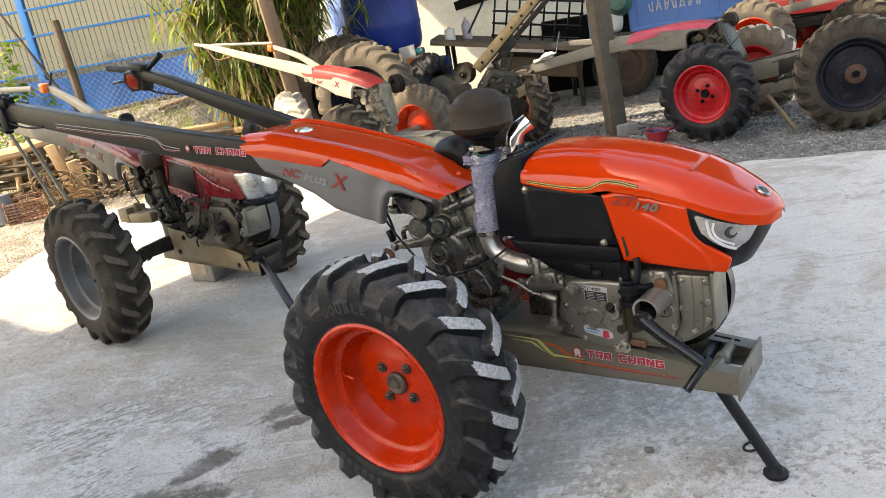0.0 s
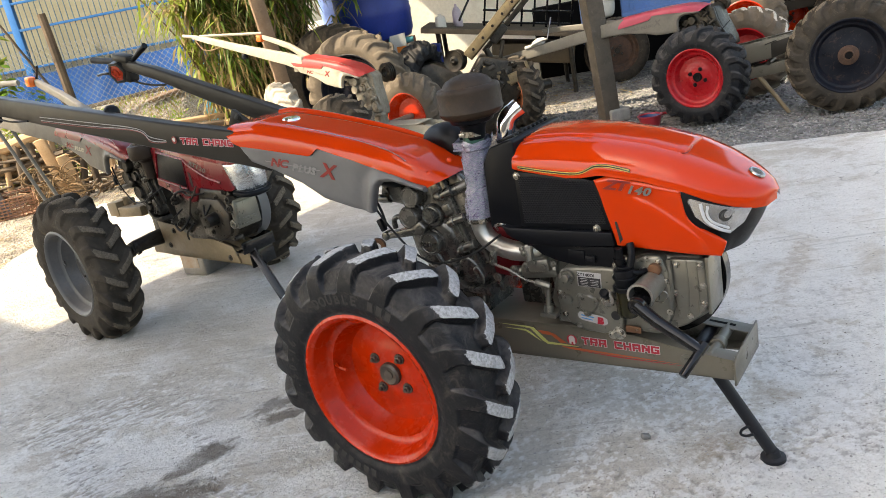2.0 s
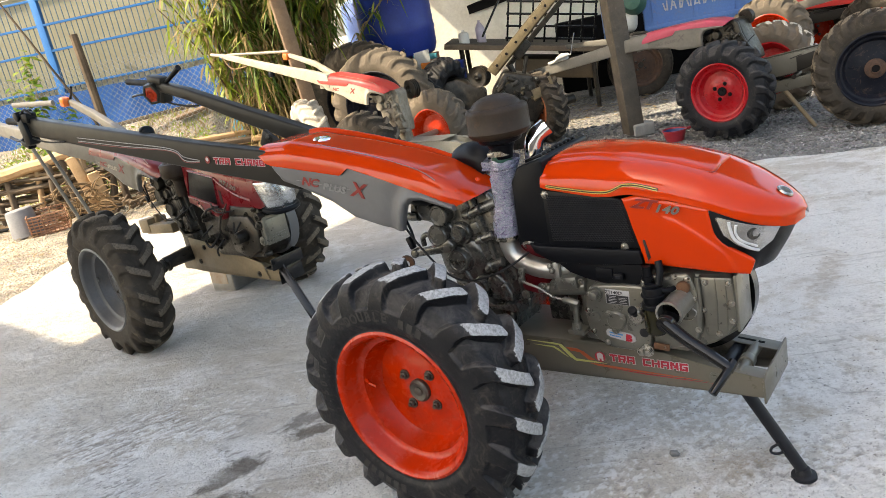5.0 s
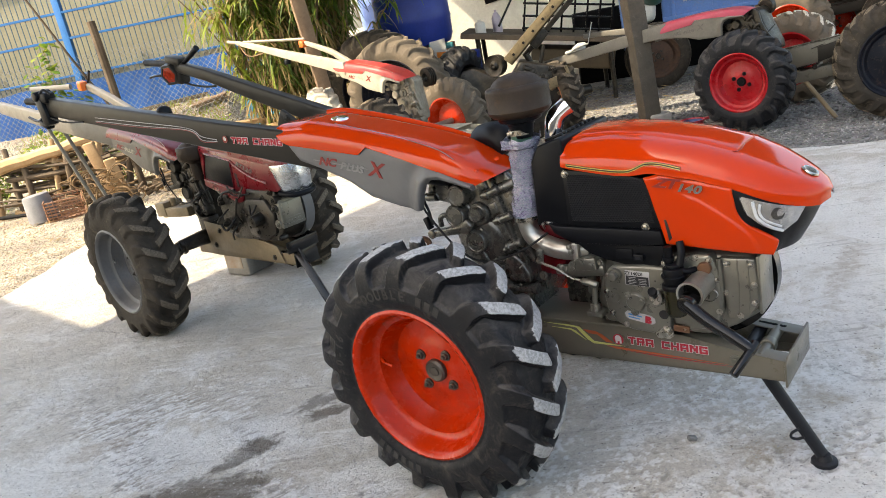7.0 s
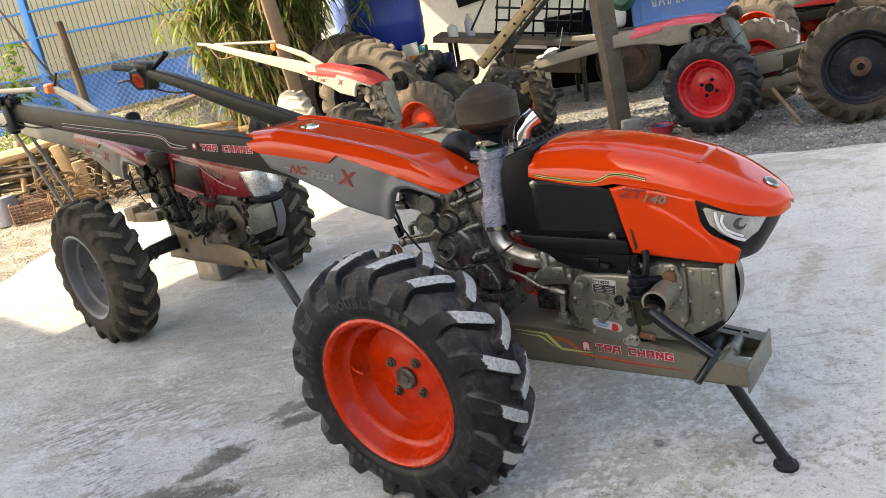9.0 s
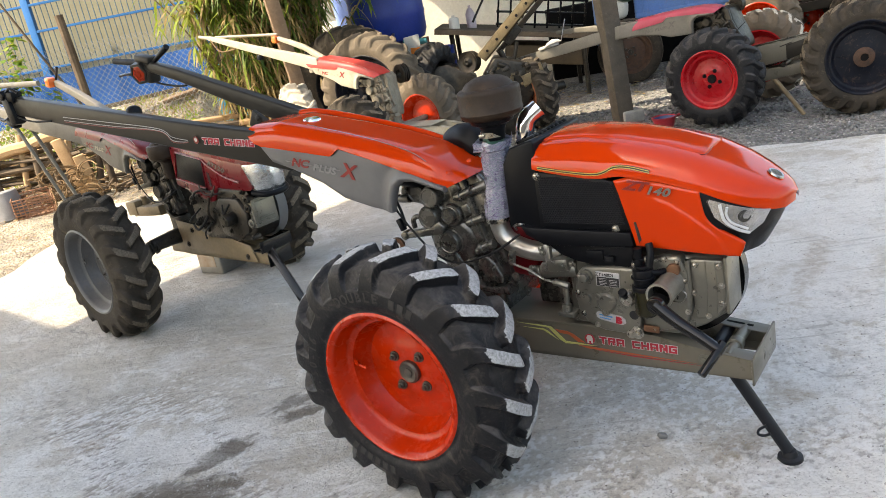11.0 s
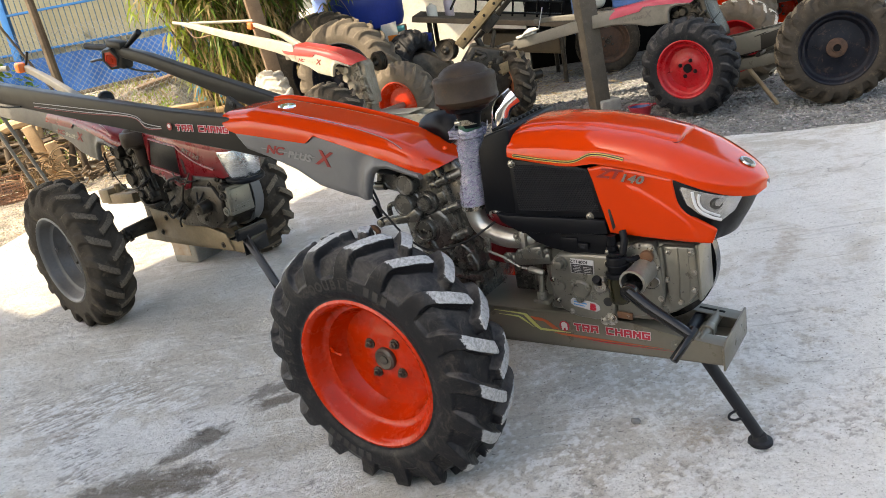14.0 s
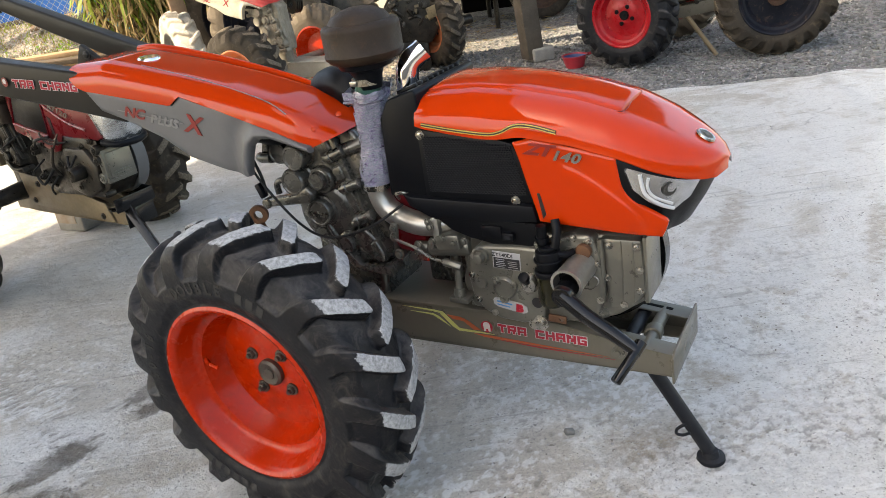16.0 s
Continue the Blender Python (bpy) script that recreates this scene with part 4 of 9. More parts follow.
def tank(t, top_mat, skirt_mat, top_label, text=True, text_mats=None):
    k = lambda x: between(TANK_LOW, x)
    cover = upper_hood(TANK_W, TANK_TOP, TANK_LOW, -0.71, 0.125, 84, 12, shape=TANK_FORM, mid=TY, square=(0.36, 0.72))
    for v in cover.verts:
        tail = min(1.0, max(0.0, (-0.5 - v.co.x) / 0.21))
        near = min(1.0, max(0.0, (TY - 0.03 - v.co.y) / 0.07))
        v.co.x -= (0.012 + 0.034 * near) * tail * min(1.0, max(0.0, (v.co.z - 1.04) / 0.045))
    cov = part("tank_cover", cover, top_mat, t, top_label)
    for s in (-1, 1):
        part("tank_skirt", skirt_side(s), skirt_mat, t, "grey moulded side skirt")
    part("tank_shell", box((-0.33, TY, 0.95), (0.55, 0.16, 0.1), (0, 8, 0), 0.03, 3), BLACK_PLASTIC, t)
    if text:
        red, silver = text_mats
        letter_line("NC", 0.04, side_face(-0.53, -0.2235, 0.977, -9), t, red, "red model lettering", 1.4, 0.0012, shear=0.3, pitch=0.7)
        letter_line("X", 0.07, side_face(-0.315, -0.2235, 0.942, -12), t, red, "red model lettering", 1.15, 0.002, shear=0.25)
        letter_line("PLUS", 0.033, side_face(-0.42, -0.2235, 0.953, -11), t, silver, "pale model lettering", 1.35, 0.0016, shear=0.3, pitch=0.6)
        part("pinstripe", box((-0.47, -0.2235, 0.967), (0.25, 0.0012, 0.0022), (0, 9.5, 0), 0), silver, t)
        # thin pin-striping along the cover
        part("pinstripe", hose([(x, TY - between(TANK_W, x) * f, between(TANK_TOP, x) - g) for x, f, g in ((-0.5, 0.56, 0.0015), (-0.4, 0.6, 0.002), (-0.25, 0.63, 0.0022), (-0.12, 0.68, 0.003), (-0.05, 0.75, 0.005), (0.0, 0.84, 0.009))], 0.0014, 6), silver, t)
    return cov


def boss(x, z, r, y0, y1, lip=0.004):
    """A round bearing boss that stands out from the case towards -y: collar, rounded edge, shallow cap."""
    h = y0 - y1
    prof = [(0.0005, h - 0.002), (r * 0.72, h - 0.002), (r * 0.78, h), (r * 0.9, h), (r * 0.97, h - lip), (r, h - 2.2 * lip), (r * 1.02, h * 0.45), (r * 1.16, h * 0.4), (r * 1.2, h * 0.3), (r * 1.24, 0.0)]
    return lathe(prof, disc_at((x, y0, z), (0, -1, 0)), 40)


def ribbon(path_, w, y0, y1, bevel=0.004):
    """A raised strip on the case along points in x and z."""
    pts = [V((x, 0, z)) for x, z in path_]
    left, right = [], []
    for i, p in enumerate(pts):
        d = (pts[min(i + 1, len(pts) - 1)] - pts[max(i - 1, 0)]).normalized()
        nrm = V((-d.z, 0, d.x)) * w / 2
        left.append((p.x + nrm.x, p.z + nrm.z))
        right.append((p.x - nrm.x, p.z - nrm.z))
    return plate(left + list(reversed(right)), y0, y1, bevel, 2)


def gearbox(t, mat_a):
    body = [(-0.2, 0.868), (-0.15, 0.885), (0.03, 0.9), (0.12, 0.905), (0.16, 0.865), (0.155, 0.77), (0.168, 0.67), (0.178, 0.57), (0.17, 0.515), (0.06, 0.5), (0.0, 0.52), (-0.06, 0.58), (-0.115, 0.66), (-0.13, 0.73), (-0.125, 0.79), (-0.175, 0.8), (-0.215, 0.82)]
    part("gearbox_case", plate(body, -0.112, 0.112, 0.014, 3), mat_a, t, "satin grey cast gearbox case with round bosses")
    part("case_step", plate([(-0.075, 0.89), (0.062, 0.893), (0.085, 0.82), (0.1, 0.775), (0.05, 0.735), (-0.01, 0.735), (-0.05, 0.74), (-0.1, 0.73), (-0.095, 0.79), (-0.07, 0.81)], -0.137, -0.105, 0.009, 3), mat_a, t)
    part("case_step", plate([(0.078, 0.895), (0.125, 0.898), (0.155, 0.86), (0.15, 0.77), (0.16, 0.7), (0.185, 0.62), (0.175, 0.6), (0.13, 0.66), (0.11, 0.74), (0.093, 0.82)], -0.131, -0.105, 0.008, 3), mat_a, t)
    part("case_tab", plate([(0.022, 0.868), (0.056, 0.882), (0.068, 0.852), (0.03, 0.832)], -0.152, -0.13, 0.007, 3), mat_a, t)
    part("case_tab", plate([(0.052, 0.80), (0.082, 0.812), (0.094, 0.775), (0.064, 0.762)], -0.149, -0.13, 0.006, 3), mat_a, t)
    part("case_tab", plate([(0.07, 0.745), (0.1, 0.75), (0.118, 0.69), (0.096, 0.672), (0.082, 0.7)], -0.146, -0.105, 0.008, 3), mat_a, t)
    part("case_flange", ribbon([(0.066, 0.89), (0.083, 0.826), (0.097, 0.779), (0.111, 0.728), (0.125, 0.676), (0.146, 0.625), (0.169, 0.575)], 0.02, -0.105, -0.146, 0.005), mat_a, t)
    part("bearing_boss", boss(-0.105, 0.846, 0.033, -0.11, -0.16), mat_a, t)
    part("bearing_boss", boss(-0.041, 0.837, 0.035, -0.11, -0.178), mat_a, t)
    part("bearing_boss", boss(-0.062, 0.768, 0.038, -0.11, -0.178), mat_a, t)
    part("bearing_boss", boss(0.015, 0.77, 0.038, -0.11, -0.153), mat_a, t)
    part("bearing_boss", boss(0.01, 0.771, 0.025, -0.14, -0.167), mat_a, t)
    part("gear_cover", lathe([(0.0005, 0.03), (0.07, 0.03), (0.083, 0.026), (0.09, 0.018), (0.093, 0.01), (0.099, 0.008), (0.102, 0.0)], disc_at((-0.004, -0.11, 0.672), (0, -1, 0)), 56), mat_a, t)
    part("bearing_boss", boss(-0.01, 0.678, 0.04, -0.13, -0.162), mat_a, t)
    part("casting_rib", hose([(-0.003, -0.14, 0.645), (0.012, -0.14, 0.615), (0.028, -0.135, 0.585)], 0.0085, 10), mat_a, t)
    part("bearing_boss", joined(boss(0.05, 0.592, 0.036, -0.11, -0.14), boss(0.056, 0.59, 0.027, -0.13, -0.162)), mat_a, t)
    part("case_foot", plate([(0.075, 0.6), (0.1, 0.548), (0.135, 0.54), (0.162, 0.556), (0.166, 0.582), (0.15, 0.612), (0.118, 0.64), (0.095, 0.636)], -0.15, -0.105, 0.01, 3), mat_a, t)
    part("case_foot", plate([(0.135, 0.6), (0.158, 0.612), (0.178, 0.575), (0.172, 0.548), (0.15, 0.55)], -0.162, -0.105, 0.007, 3), mat_a, t)
    part("case_foot", plate([(0.04, 0.562), (0.085, 0.522), (0.2, 0.515), (0.19, 0.545), (0.13, 0.537), (0.1, 0.54), (0.06, 0.58)], -0.168, -0.105, 0.005, 2), mat_a, t)
    for (x0, z0), (x1, z1) in (((0.06, 0.832), (0.108, 0.853)), ((0.09, 0.751), (0.139, 0.768)), ((0.108, 0.663), (0.16, 0.681))):
        way = V((x1 - x0, 0, z1 - z0)).normalized()
        p = V((x0, -0.153, z0))
        part("case_bolt", joined(rod(p, (x1, -0.15, z1), 0.0145, seg=20, bevel=0.003), lathe([(0.0005, 0.006), (0.008, 0.006), (0.0095, 0.003), (0.0095, -0.004), (0.012, -0.004)], disc_at(p, -way), 6), lathe([(0.0145, 0.001), (0.0165, 0.0), (0.0165, -0.012), (0.0145, -0.014)], disc_at(p, -way), 20, closed=True)), mat_a, t)
    for x, z in ((-0.174, 0.845), (-0.15, 0.866), (0.152, 0.572), (0.105, 0.562)):
        part("case_bolt", bolt((x, -0.162 if x > 0.14 else (-0.15 if x > 0 else -0.112), z), (0, -1, 0), 0.008, 0.008), mat_a, t)
    part("casting_rib", hose([(-0.215, -0.11, 0.815), (-0.19, -0.125, 0.818), (-0.15, -0.135, 0.822)], 0.014, 12), mat_a, t)
    if mat_a in (GEAR_CAST, OLD_CAST):
        # lever arm, clutch cables, lifting eye
        part("lever", joined(plate([(-0.172, 0.694), (-0.165, 0.718), (-0.06, 0.737), (-0.02, 0.76), (0.0, 0.738), (-0.016, 0.712), (-0.06, 0.708)], -0.178, -0.15, 0.006, 3), rod((-0.168, -0.148, 0.706), (-0.168, -0.182, 0.706), 0.0145, seg=20, bevel=0.003)), mat_a, t)
        part("lever_bracket", hose([(-0.15, -0.14, 0.722), (-0.15, -0.14, 0.75), (-0.13, -0.14, 0.762), (-0.105, -0.14, 0.755)], 0.009, 10), mat_a, t)
        part("cable", hose([(-0.173, -0.2, 0.831), (-0.146, -0.2, 0.779), (-0.084, -0.2, 0.701), (-0.034, -0.2, 0.656), (0.014, -0.2, 0.634), (0.067, -0.2, 0.633), (0.135, -0.195, 0.65), (0.202, -0.185, 0.679), (0.25, -0.14, 0.71)], 0.0035, 8), RUBBER_PLAIN, t, "thin black cable")
        part("cable", hose([(-0.17, -0.185, 0.835), (-0.15, -0.19, 0.79), (-0.145, -0.19, 0.745)], 0.0045, 8), RUBBER_PLAIN, t)
        part("cable_clip", box((-0.158, -0.195, 0.752), (0.018, 0.018, 0.042), (0, -20, 0), 0.004), BLACK_PLASTIC, t)
    if mat_a is GEAR_CAST:
        part("lifting_eye", lathe([(0.013, -0.007), (0.027, -0.007), (0.027, 0.007), (0.013, 0.007)], disc_at((-0.227, -0.16, 0.664), (0.4, -1, 0)), 28, closed=True), COPPER, t, "rusty steel lifting eye")
        part("eye_shank", rod((-0.227, -0.16, 0.64), (-0.21, -0.12, 0.5), 0.009, seg=10), COPPER, t)
        part("cast_mark", joined(*[box((-0.034 + 0.0085 * i, -0.1625, 0.679 - 0.0008 * i), (0.0045, 0.003, 0.013 if i % 3 else 0.018), (0, 4, 0), 0) for i in range(7)]), STEEL, t, "raised cast marks", kind="stuff")
    part("axle_housing", joined(rod((0, -0.1, 0.4), (0, -0.3, 0.4), 0.075, 0.05, 24, 0.004), rod((0, 0.1, 0.4), (0, 0.3, 0.4), 0.075, 0.05, 24, 0.004), plate([(-0.09, 0.6), (0.13, 0.58), (0.11, 0.33), (-0.09, 0.33)], -0.1, 0.1, 0.02, 3)), mat_a, t)


def axle(t, ends, r=0.03, mat_a=None):
    part("axle", rod((0, ends[0] + 0.015, 0.385), (0, ends[1] - 0.015, 0.385), r, seg=20), mat_a or OLD_CAST, t, "thick steel axle")


def chassis(t, mat_a, text=True):
    prof = [(-0.12, 0.41), (0.45, 0.408), (0.62, 0.4), (0.76, 0.372), (0.895, 0.354), (0.895, 0.296), (0.5, 0.293), (0.1, 0.291), (-0.12, 0.3)]
    for s in (-1, 1):
        ch = part("side_channel", joined(plate(prof, s * 0.106, s * 0.112, 0.001), plate([(0.62, 0.401), (0.76, 0.373), (0.895, 0.355), (0.895, 0.35), (0.76, 0.368), (0.62, 0.396)], s * 0.06, s * 0.112, 0.001),
                                         plate([(-0.12, 0.304), (0.895, 0.3), (0.895, 0.295), (-0.12, 0.295)], s * 0.06, s * 0.112, 0.001)), mat_a, t, "olive-grey steel side channel of the frame")
    part("deck_plate", box((0.2, 0, 0.412), (0.66, 0.236, 0.008), (0, 0, 0), 0.002), mat_a, t)
    part("front_plate", plate([(-0.122, 0.283), (0.118, 0.283), (0.118, 0.368), (-0.1, 0.364), (-0.122, 0.35)], 0.893, 0.899, 0.002, swap=lambda x, z, y: (y, x, z)), mat_a, t, "bent steel front plate")
    part("cross_tube", rod((0.775, -0.1, 0.345), (0.775, 0.1, 0.345), 0.017, seg=20, bevel=0.002), STAND_PAINT, t)
    part("cross_tube", joined(rod((0.825, -0.1, 0.35), (0.825, 0.1, 0.35), 0.016, seg=20), rod((0.825, -0.03, 0.35), (0.825, 0.0, 0.35), 0.022, seg=20, bevel=0.002)), GREY_PAINT, t)
    part("slot", box((0.81, 0.085, 0.3655), (0.075, 0.01, 0.004), (0, 7, 0), 0.0), DARK_VOID, t)
    part("frame_bolt", joined(bolt((0.765, -0.112, 0.342), (0, -1, 0), 0.009, 0.009), rod((0.765, -0.112, 0.342), (0.765, -0.114, 0.342), 0.017, seg=20)), CAST, t, "zinc-plated frame bolt")
    if text:
        square_letters("TRA CHANG", 0.238, 0.024, side_face(0.571, -0.1122, 0.3635, -1.2), t)
        part("maker_mark", lathe([(0.0005, 0.001), (0.017, 0.001), (0.017, 0)], disc_at((0.42, -0.1125, 0.365), (0, -1, 0)), 20), DECAL_RED, t)
        part("maker_mark", joined(lathe([(0.0005, 0.001), (0.01, 0.001), (0.01, 0)], disc_at((0.42, -0.1135, 0.369), (0, -1, 0)), 16), box((0.414, -0.114, 0.359), (0.006, 0.001, 0.014), bevel=0), box((0.427, -0.114, 0.359), (0.006, 0.001, 0.014), bevel=0)), DECAL_WHITE, t)
        s = lambda pts: plate(pts, -0.1138, -0.1125, 0)
        part("stripe", s([(0.168, 0.397), (0.268, 0.396), (0.293, 0.393), (0.338, 0.349), (0.39, 0.3475), (0.44, 0.344), (0.39, 0.3425), (0.336, 0.3415), (0.318, 0.352), (0.282, 0.389), (0.262, 0.391)]), DECAL_LIME, t, "lime-yellow stripe")
        part("stripe", s([(0.19, 0.384), (0.262, 0.384), (0.278, 0.378), (0.312, 0.35), (0.262, 0.379)]), DECAL_LIME, t, "lime-yellow stripe")
        part("stripe", s([(0.305, 0.386), (0.345, 0.384), (0.366, 0.376), (0.402, 0.351), (0.38, 0.351), (0.352, 0.373), (0.322, 0.375)]), DECAL_ORANGE, t, "orange stripe")
        part("stripe", s([(0.38, 0.3395), (0.42, 0.3395), (0.55, 0.334), (0.745, 0.326), (0.55, 0.329), (0.41, 0.333)]), DECAL_ORANGE, t, "orange stripe")
        part("stripe", s([(0.44, 0.3305), (0.56, 0.3265), (0.76, 0.321), (0.56, 0.3235)]), DECAL_RED, t, "red stripe")


def grip_end(t, tip, way, lever=True):
    tip, way = V(tip), V(way).normalized()
    part("grip", hose([tip, tip + way * 0.07, tip + way * 0.16], 0.017, 12, 3), RUBBER_PLAIN, t, "black rubber grip")
    if lever:
        part("clutch_bracket", joined(box(tip + V((0.03, -0.015, -0.045)), (0.06, 0.055, 0.13), (0, -8, 0), 0.012), box(tip + V((0.045, -0.01, 0.022)), (0.1, 0.055, 0.05), (0, 8, 0), 0.012), rod(tip + V((0.02, -0.05, 0.03)), tip + V((0.02, 0.03, 0.034)), 0.022, seg=16, bevel=0.004), box(tip + V((0.0, -0.02, -0.1)), (0.07, 0.04, 0.028), (0, 22, 0), 0.008), hose([tip + V((0.05, -0.03, 0.04)), tip + V((0.1, -0.035, 0.055)), tip + V((0.15, -0.03, 0.03))], 0.006, 8)), BLACK_PLASTIC, t)
        part("clutch_lever", hose([tip + V((0, -0.02, -0.06)), tip + way * 0.05 + V((0, -0.03, -0.085)), tip + way * 0.13 + V((0, -0.03, -0.07))], 0.007, 8), BLACK_PAINT, t)


def tractor_base(name, m, label, tank_mats, tank_label, handle_mat, frame_mat, gear_mat, rim_mat, tyre_mats, group="", wheels=(-0.475, 0.475), text=True,
                 near=None, far=None, tilt=0.0, handles=True, tank_text=None, tip=0.412, hub=0.385, rim_label="orange steel rim", hh=(0.135, 0.085, 0.085, 0.045), far_tyre=None, far_rim=None, dish=0.105):
    t = thing(name, m, label, "walking tractor", group)
    tank(t, tank_mats[0], tank_mats[1], tank_label, True, tank_text or (DECAL_DARK, DECAL_FAINT))
    gearbox(t, gear_mat)
    chassis(t, frame_mat, text)
    axle(t, wheels, 0.028, gear_mat)
    wheel(t, 0, wheels[0], hub, rim_mat, tyre_mats, rim_label, False, dish, tip=tip, hub=hub, tilt=tilt)
    wheel(t, 0, wheels[1], hub, far_rim or rim_mat, far_tyre or tyre_mats, rim_label, True, tip=tip, hub=hub, spin=7, tilt=tilt)
    if handles:
        near = near or [(-0.6, -0.19, 1.108), (-0.74, -0.215, 1.132), (-1.0, -0.245, 1.172), (-1.6, -0.25, 1.258), (-2.28, -0.25, 1.36)]
        far = far or [(-0.56, 0.0, 1.075), (-0.71, 0.03, 1.12), (-0.9, 0.03, 1.182), (-1.09, 0.03, 1.243), (-1.25, 0.03, 1.296), (-1.4, 0.03, 1.346), (-1.6, 0.03, 1.4)]
        part("handlebar", handle_beam(near, hh[0], hh[1], 0.055, 0.045), handle_mat, t, "long box-section handlebar")
        part("handlebar", handle_beam(far, hh[2], hh[3], 0.05, 0.04), handle_mat, t, "long box-section handlebar")
        part("handle_bracket", box((-0.74, TY + 0.01, 1.04), (0.05, 0.2, 0.09), (0, 5, 0), 0.006), handle_mat, t)
        part("handle_knob", lathe([(0.0005, 0.034), (0.014, 0.032), (0.026, 0.024), (0.032, 0.008), (0.032, -0.02), (0.0005, -0.02)], disc_at((-1.42, -0.212, 1.207), (0.1, 0, 1)), 24), BLACK_PLASTIC, t)
    return t
# ---- the large structure ----
def ground_sheet():
    bm = bmesh.new()
    xs = sorted(set([-400, -150, -60, -30, -16] + [-12 + 0.4 * i for i in range(61)] + [16, 30, 60, 150, 400]))
    ys = sorted(set([-400, -150, -60, -30, -12] + [-8 + 0.4 * i for i in range(66)] + [24, 40, 80, 200, 400]))
    grid = []
    for y in ys:
        row = []
        for x in xs:
            near = abs(x) < 12.5 and -8.5 < y < 18.5
            z = -0.03 + (0.02 * noise.noise((x * 0.7, y * 0.7, 3)) if near and not (-4 < x < 9 and y < 6.5) else 0)
            row.append(bm.verts.new((x, y, z)))
        grid.append(row)
    for a, b in zip(grid, grid[1:]):
        for i in range(len(a) - 1):
            bm.faces.new((a[i], a[i + 1], b[i + 1], b[i]))
    return bm


lone("ground", ground_sheet(), DIRT, Matrix(), "sunlit dirt and gravel yard", "ground", kind="structure")


def slab():
    edge = [(-4.05, 3.4), (-4.02, 5.0), (-4.12, 6.4), (-4.2, 7.6), (-2.9, 7.9), (-1.6, 7.3), (-0.6, 6.85), (0.42, 6.28), (1.0, 5.95), (1.66, 5.6), (2.6, 5.36), (4.0, 5.1), (7.0, 4.9), (7.0, 3.4)]
    pts = []
    for (x0, y0), (x1, y1) in zip(edge, edge[1:] + edge[:1]):
        n = max(1, int(math.hypot(x1 - x0, y1 - y0) / 0.12)) if max(y0, y1) > 1.3 and x0 < 7 else 1
        for i in range(n):
            f = i / n
            x, y = x0 + (x1 - x0) * f, y0 + (y1 - y0) * f
            j = 0.05 if n > 1 and pts else 0
            pts.append((x + j * noise.noise((x * 3, y * 3, 1)), y + 2 * j * noise.noise((x * 3, y * 3, 7))))
    bm = bmesh.new()
    top = [bm.verts.new((x, y, 0)) for x, y in pts]
    low = [bm.verts.new((x, y, -0.12)) for x, y in pts]
    bm.faces.new(top)
    for i in range(len(pts)):
        k = (i + 1) % len(pts)
        bm.faces.new((top[i], low[i], low[k], top[k]))
    bmesh.ops.triangulate(bm, faces=[f for f in bm.faces if len(f.verts) > 4])
    bmesh.ops.recalc_face_normals(bm, faces=bm.faces)
    return bm


LATTICE = np.random.RandomState(12).rand(256, 256)


def soft_noise(x, y, octaves=4, gain=0.55):
    """Smooth noise from 0 to 1 on arrays of x and y."""
    total, weight, amp = 0.0, 0.0, 1.0
    for k in range(octaves):
        xi, yi = np.floor(x).astype(int), np.floor(y).astype(int)
        fx, fy = x - xi, y - yi
        fx, fy = fx * fx * (3 - 2 * fx), fy * fy * (3 - 2 * fy)
        at = lambda i, j: LATTICE[(xi + i + 37 * k) % 256, (yi + j + 91 * k) % 256]
        total = total + amp * ((at(0, 0) * (1 - fx) + at(1, 0) * fx) * (1 - fy) + (at(0, 1) * (1 - fx) + at(1, 1) * fx) * fy)
        weight, amp, x, y = weight + amp, amp * gain, x * 2.03, y * 2.03
    return total / weight


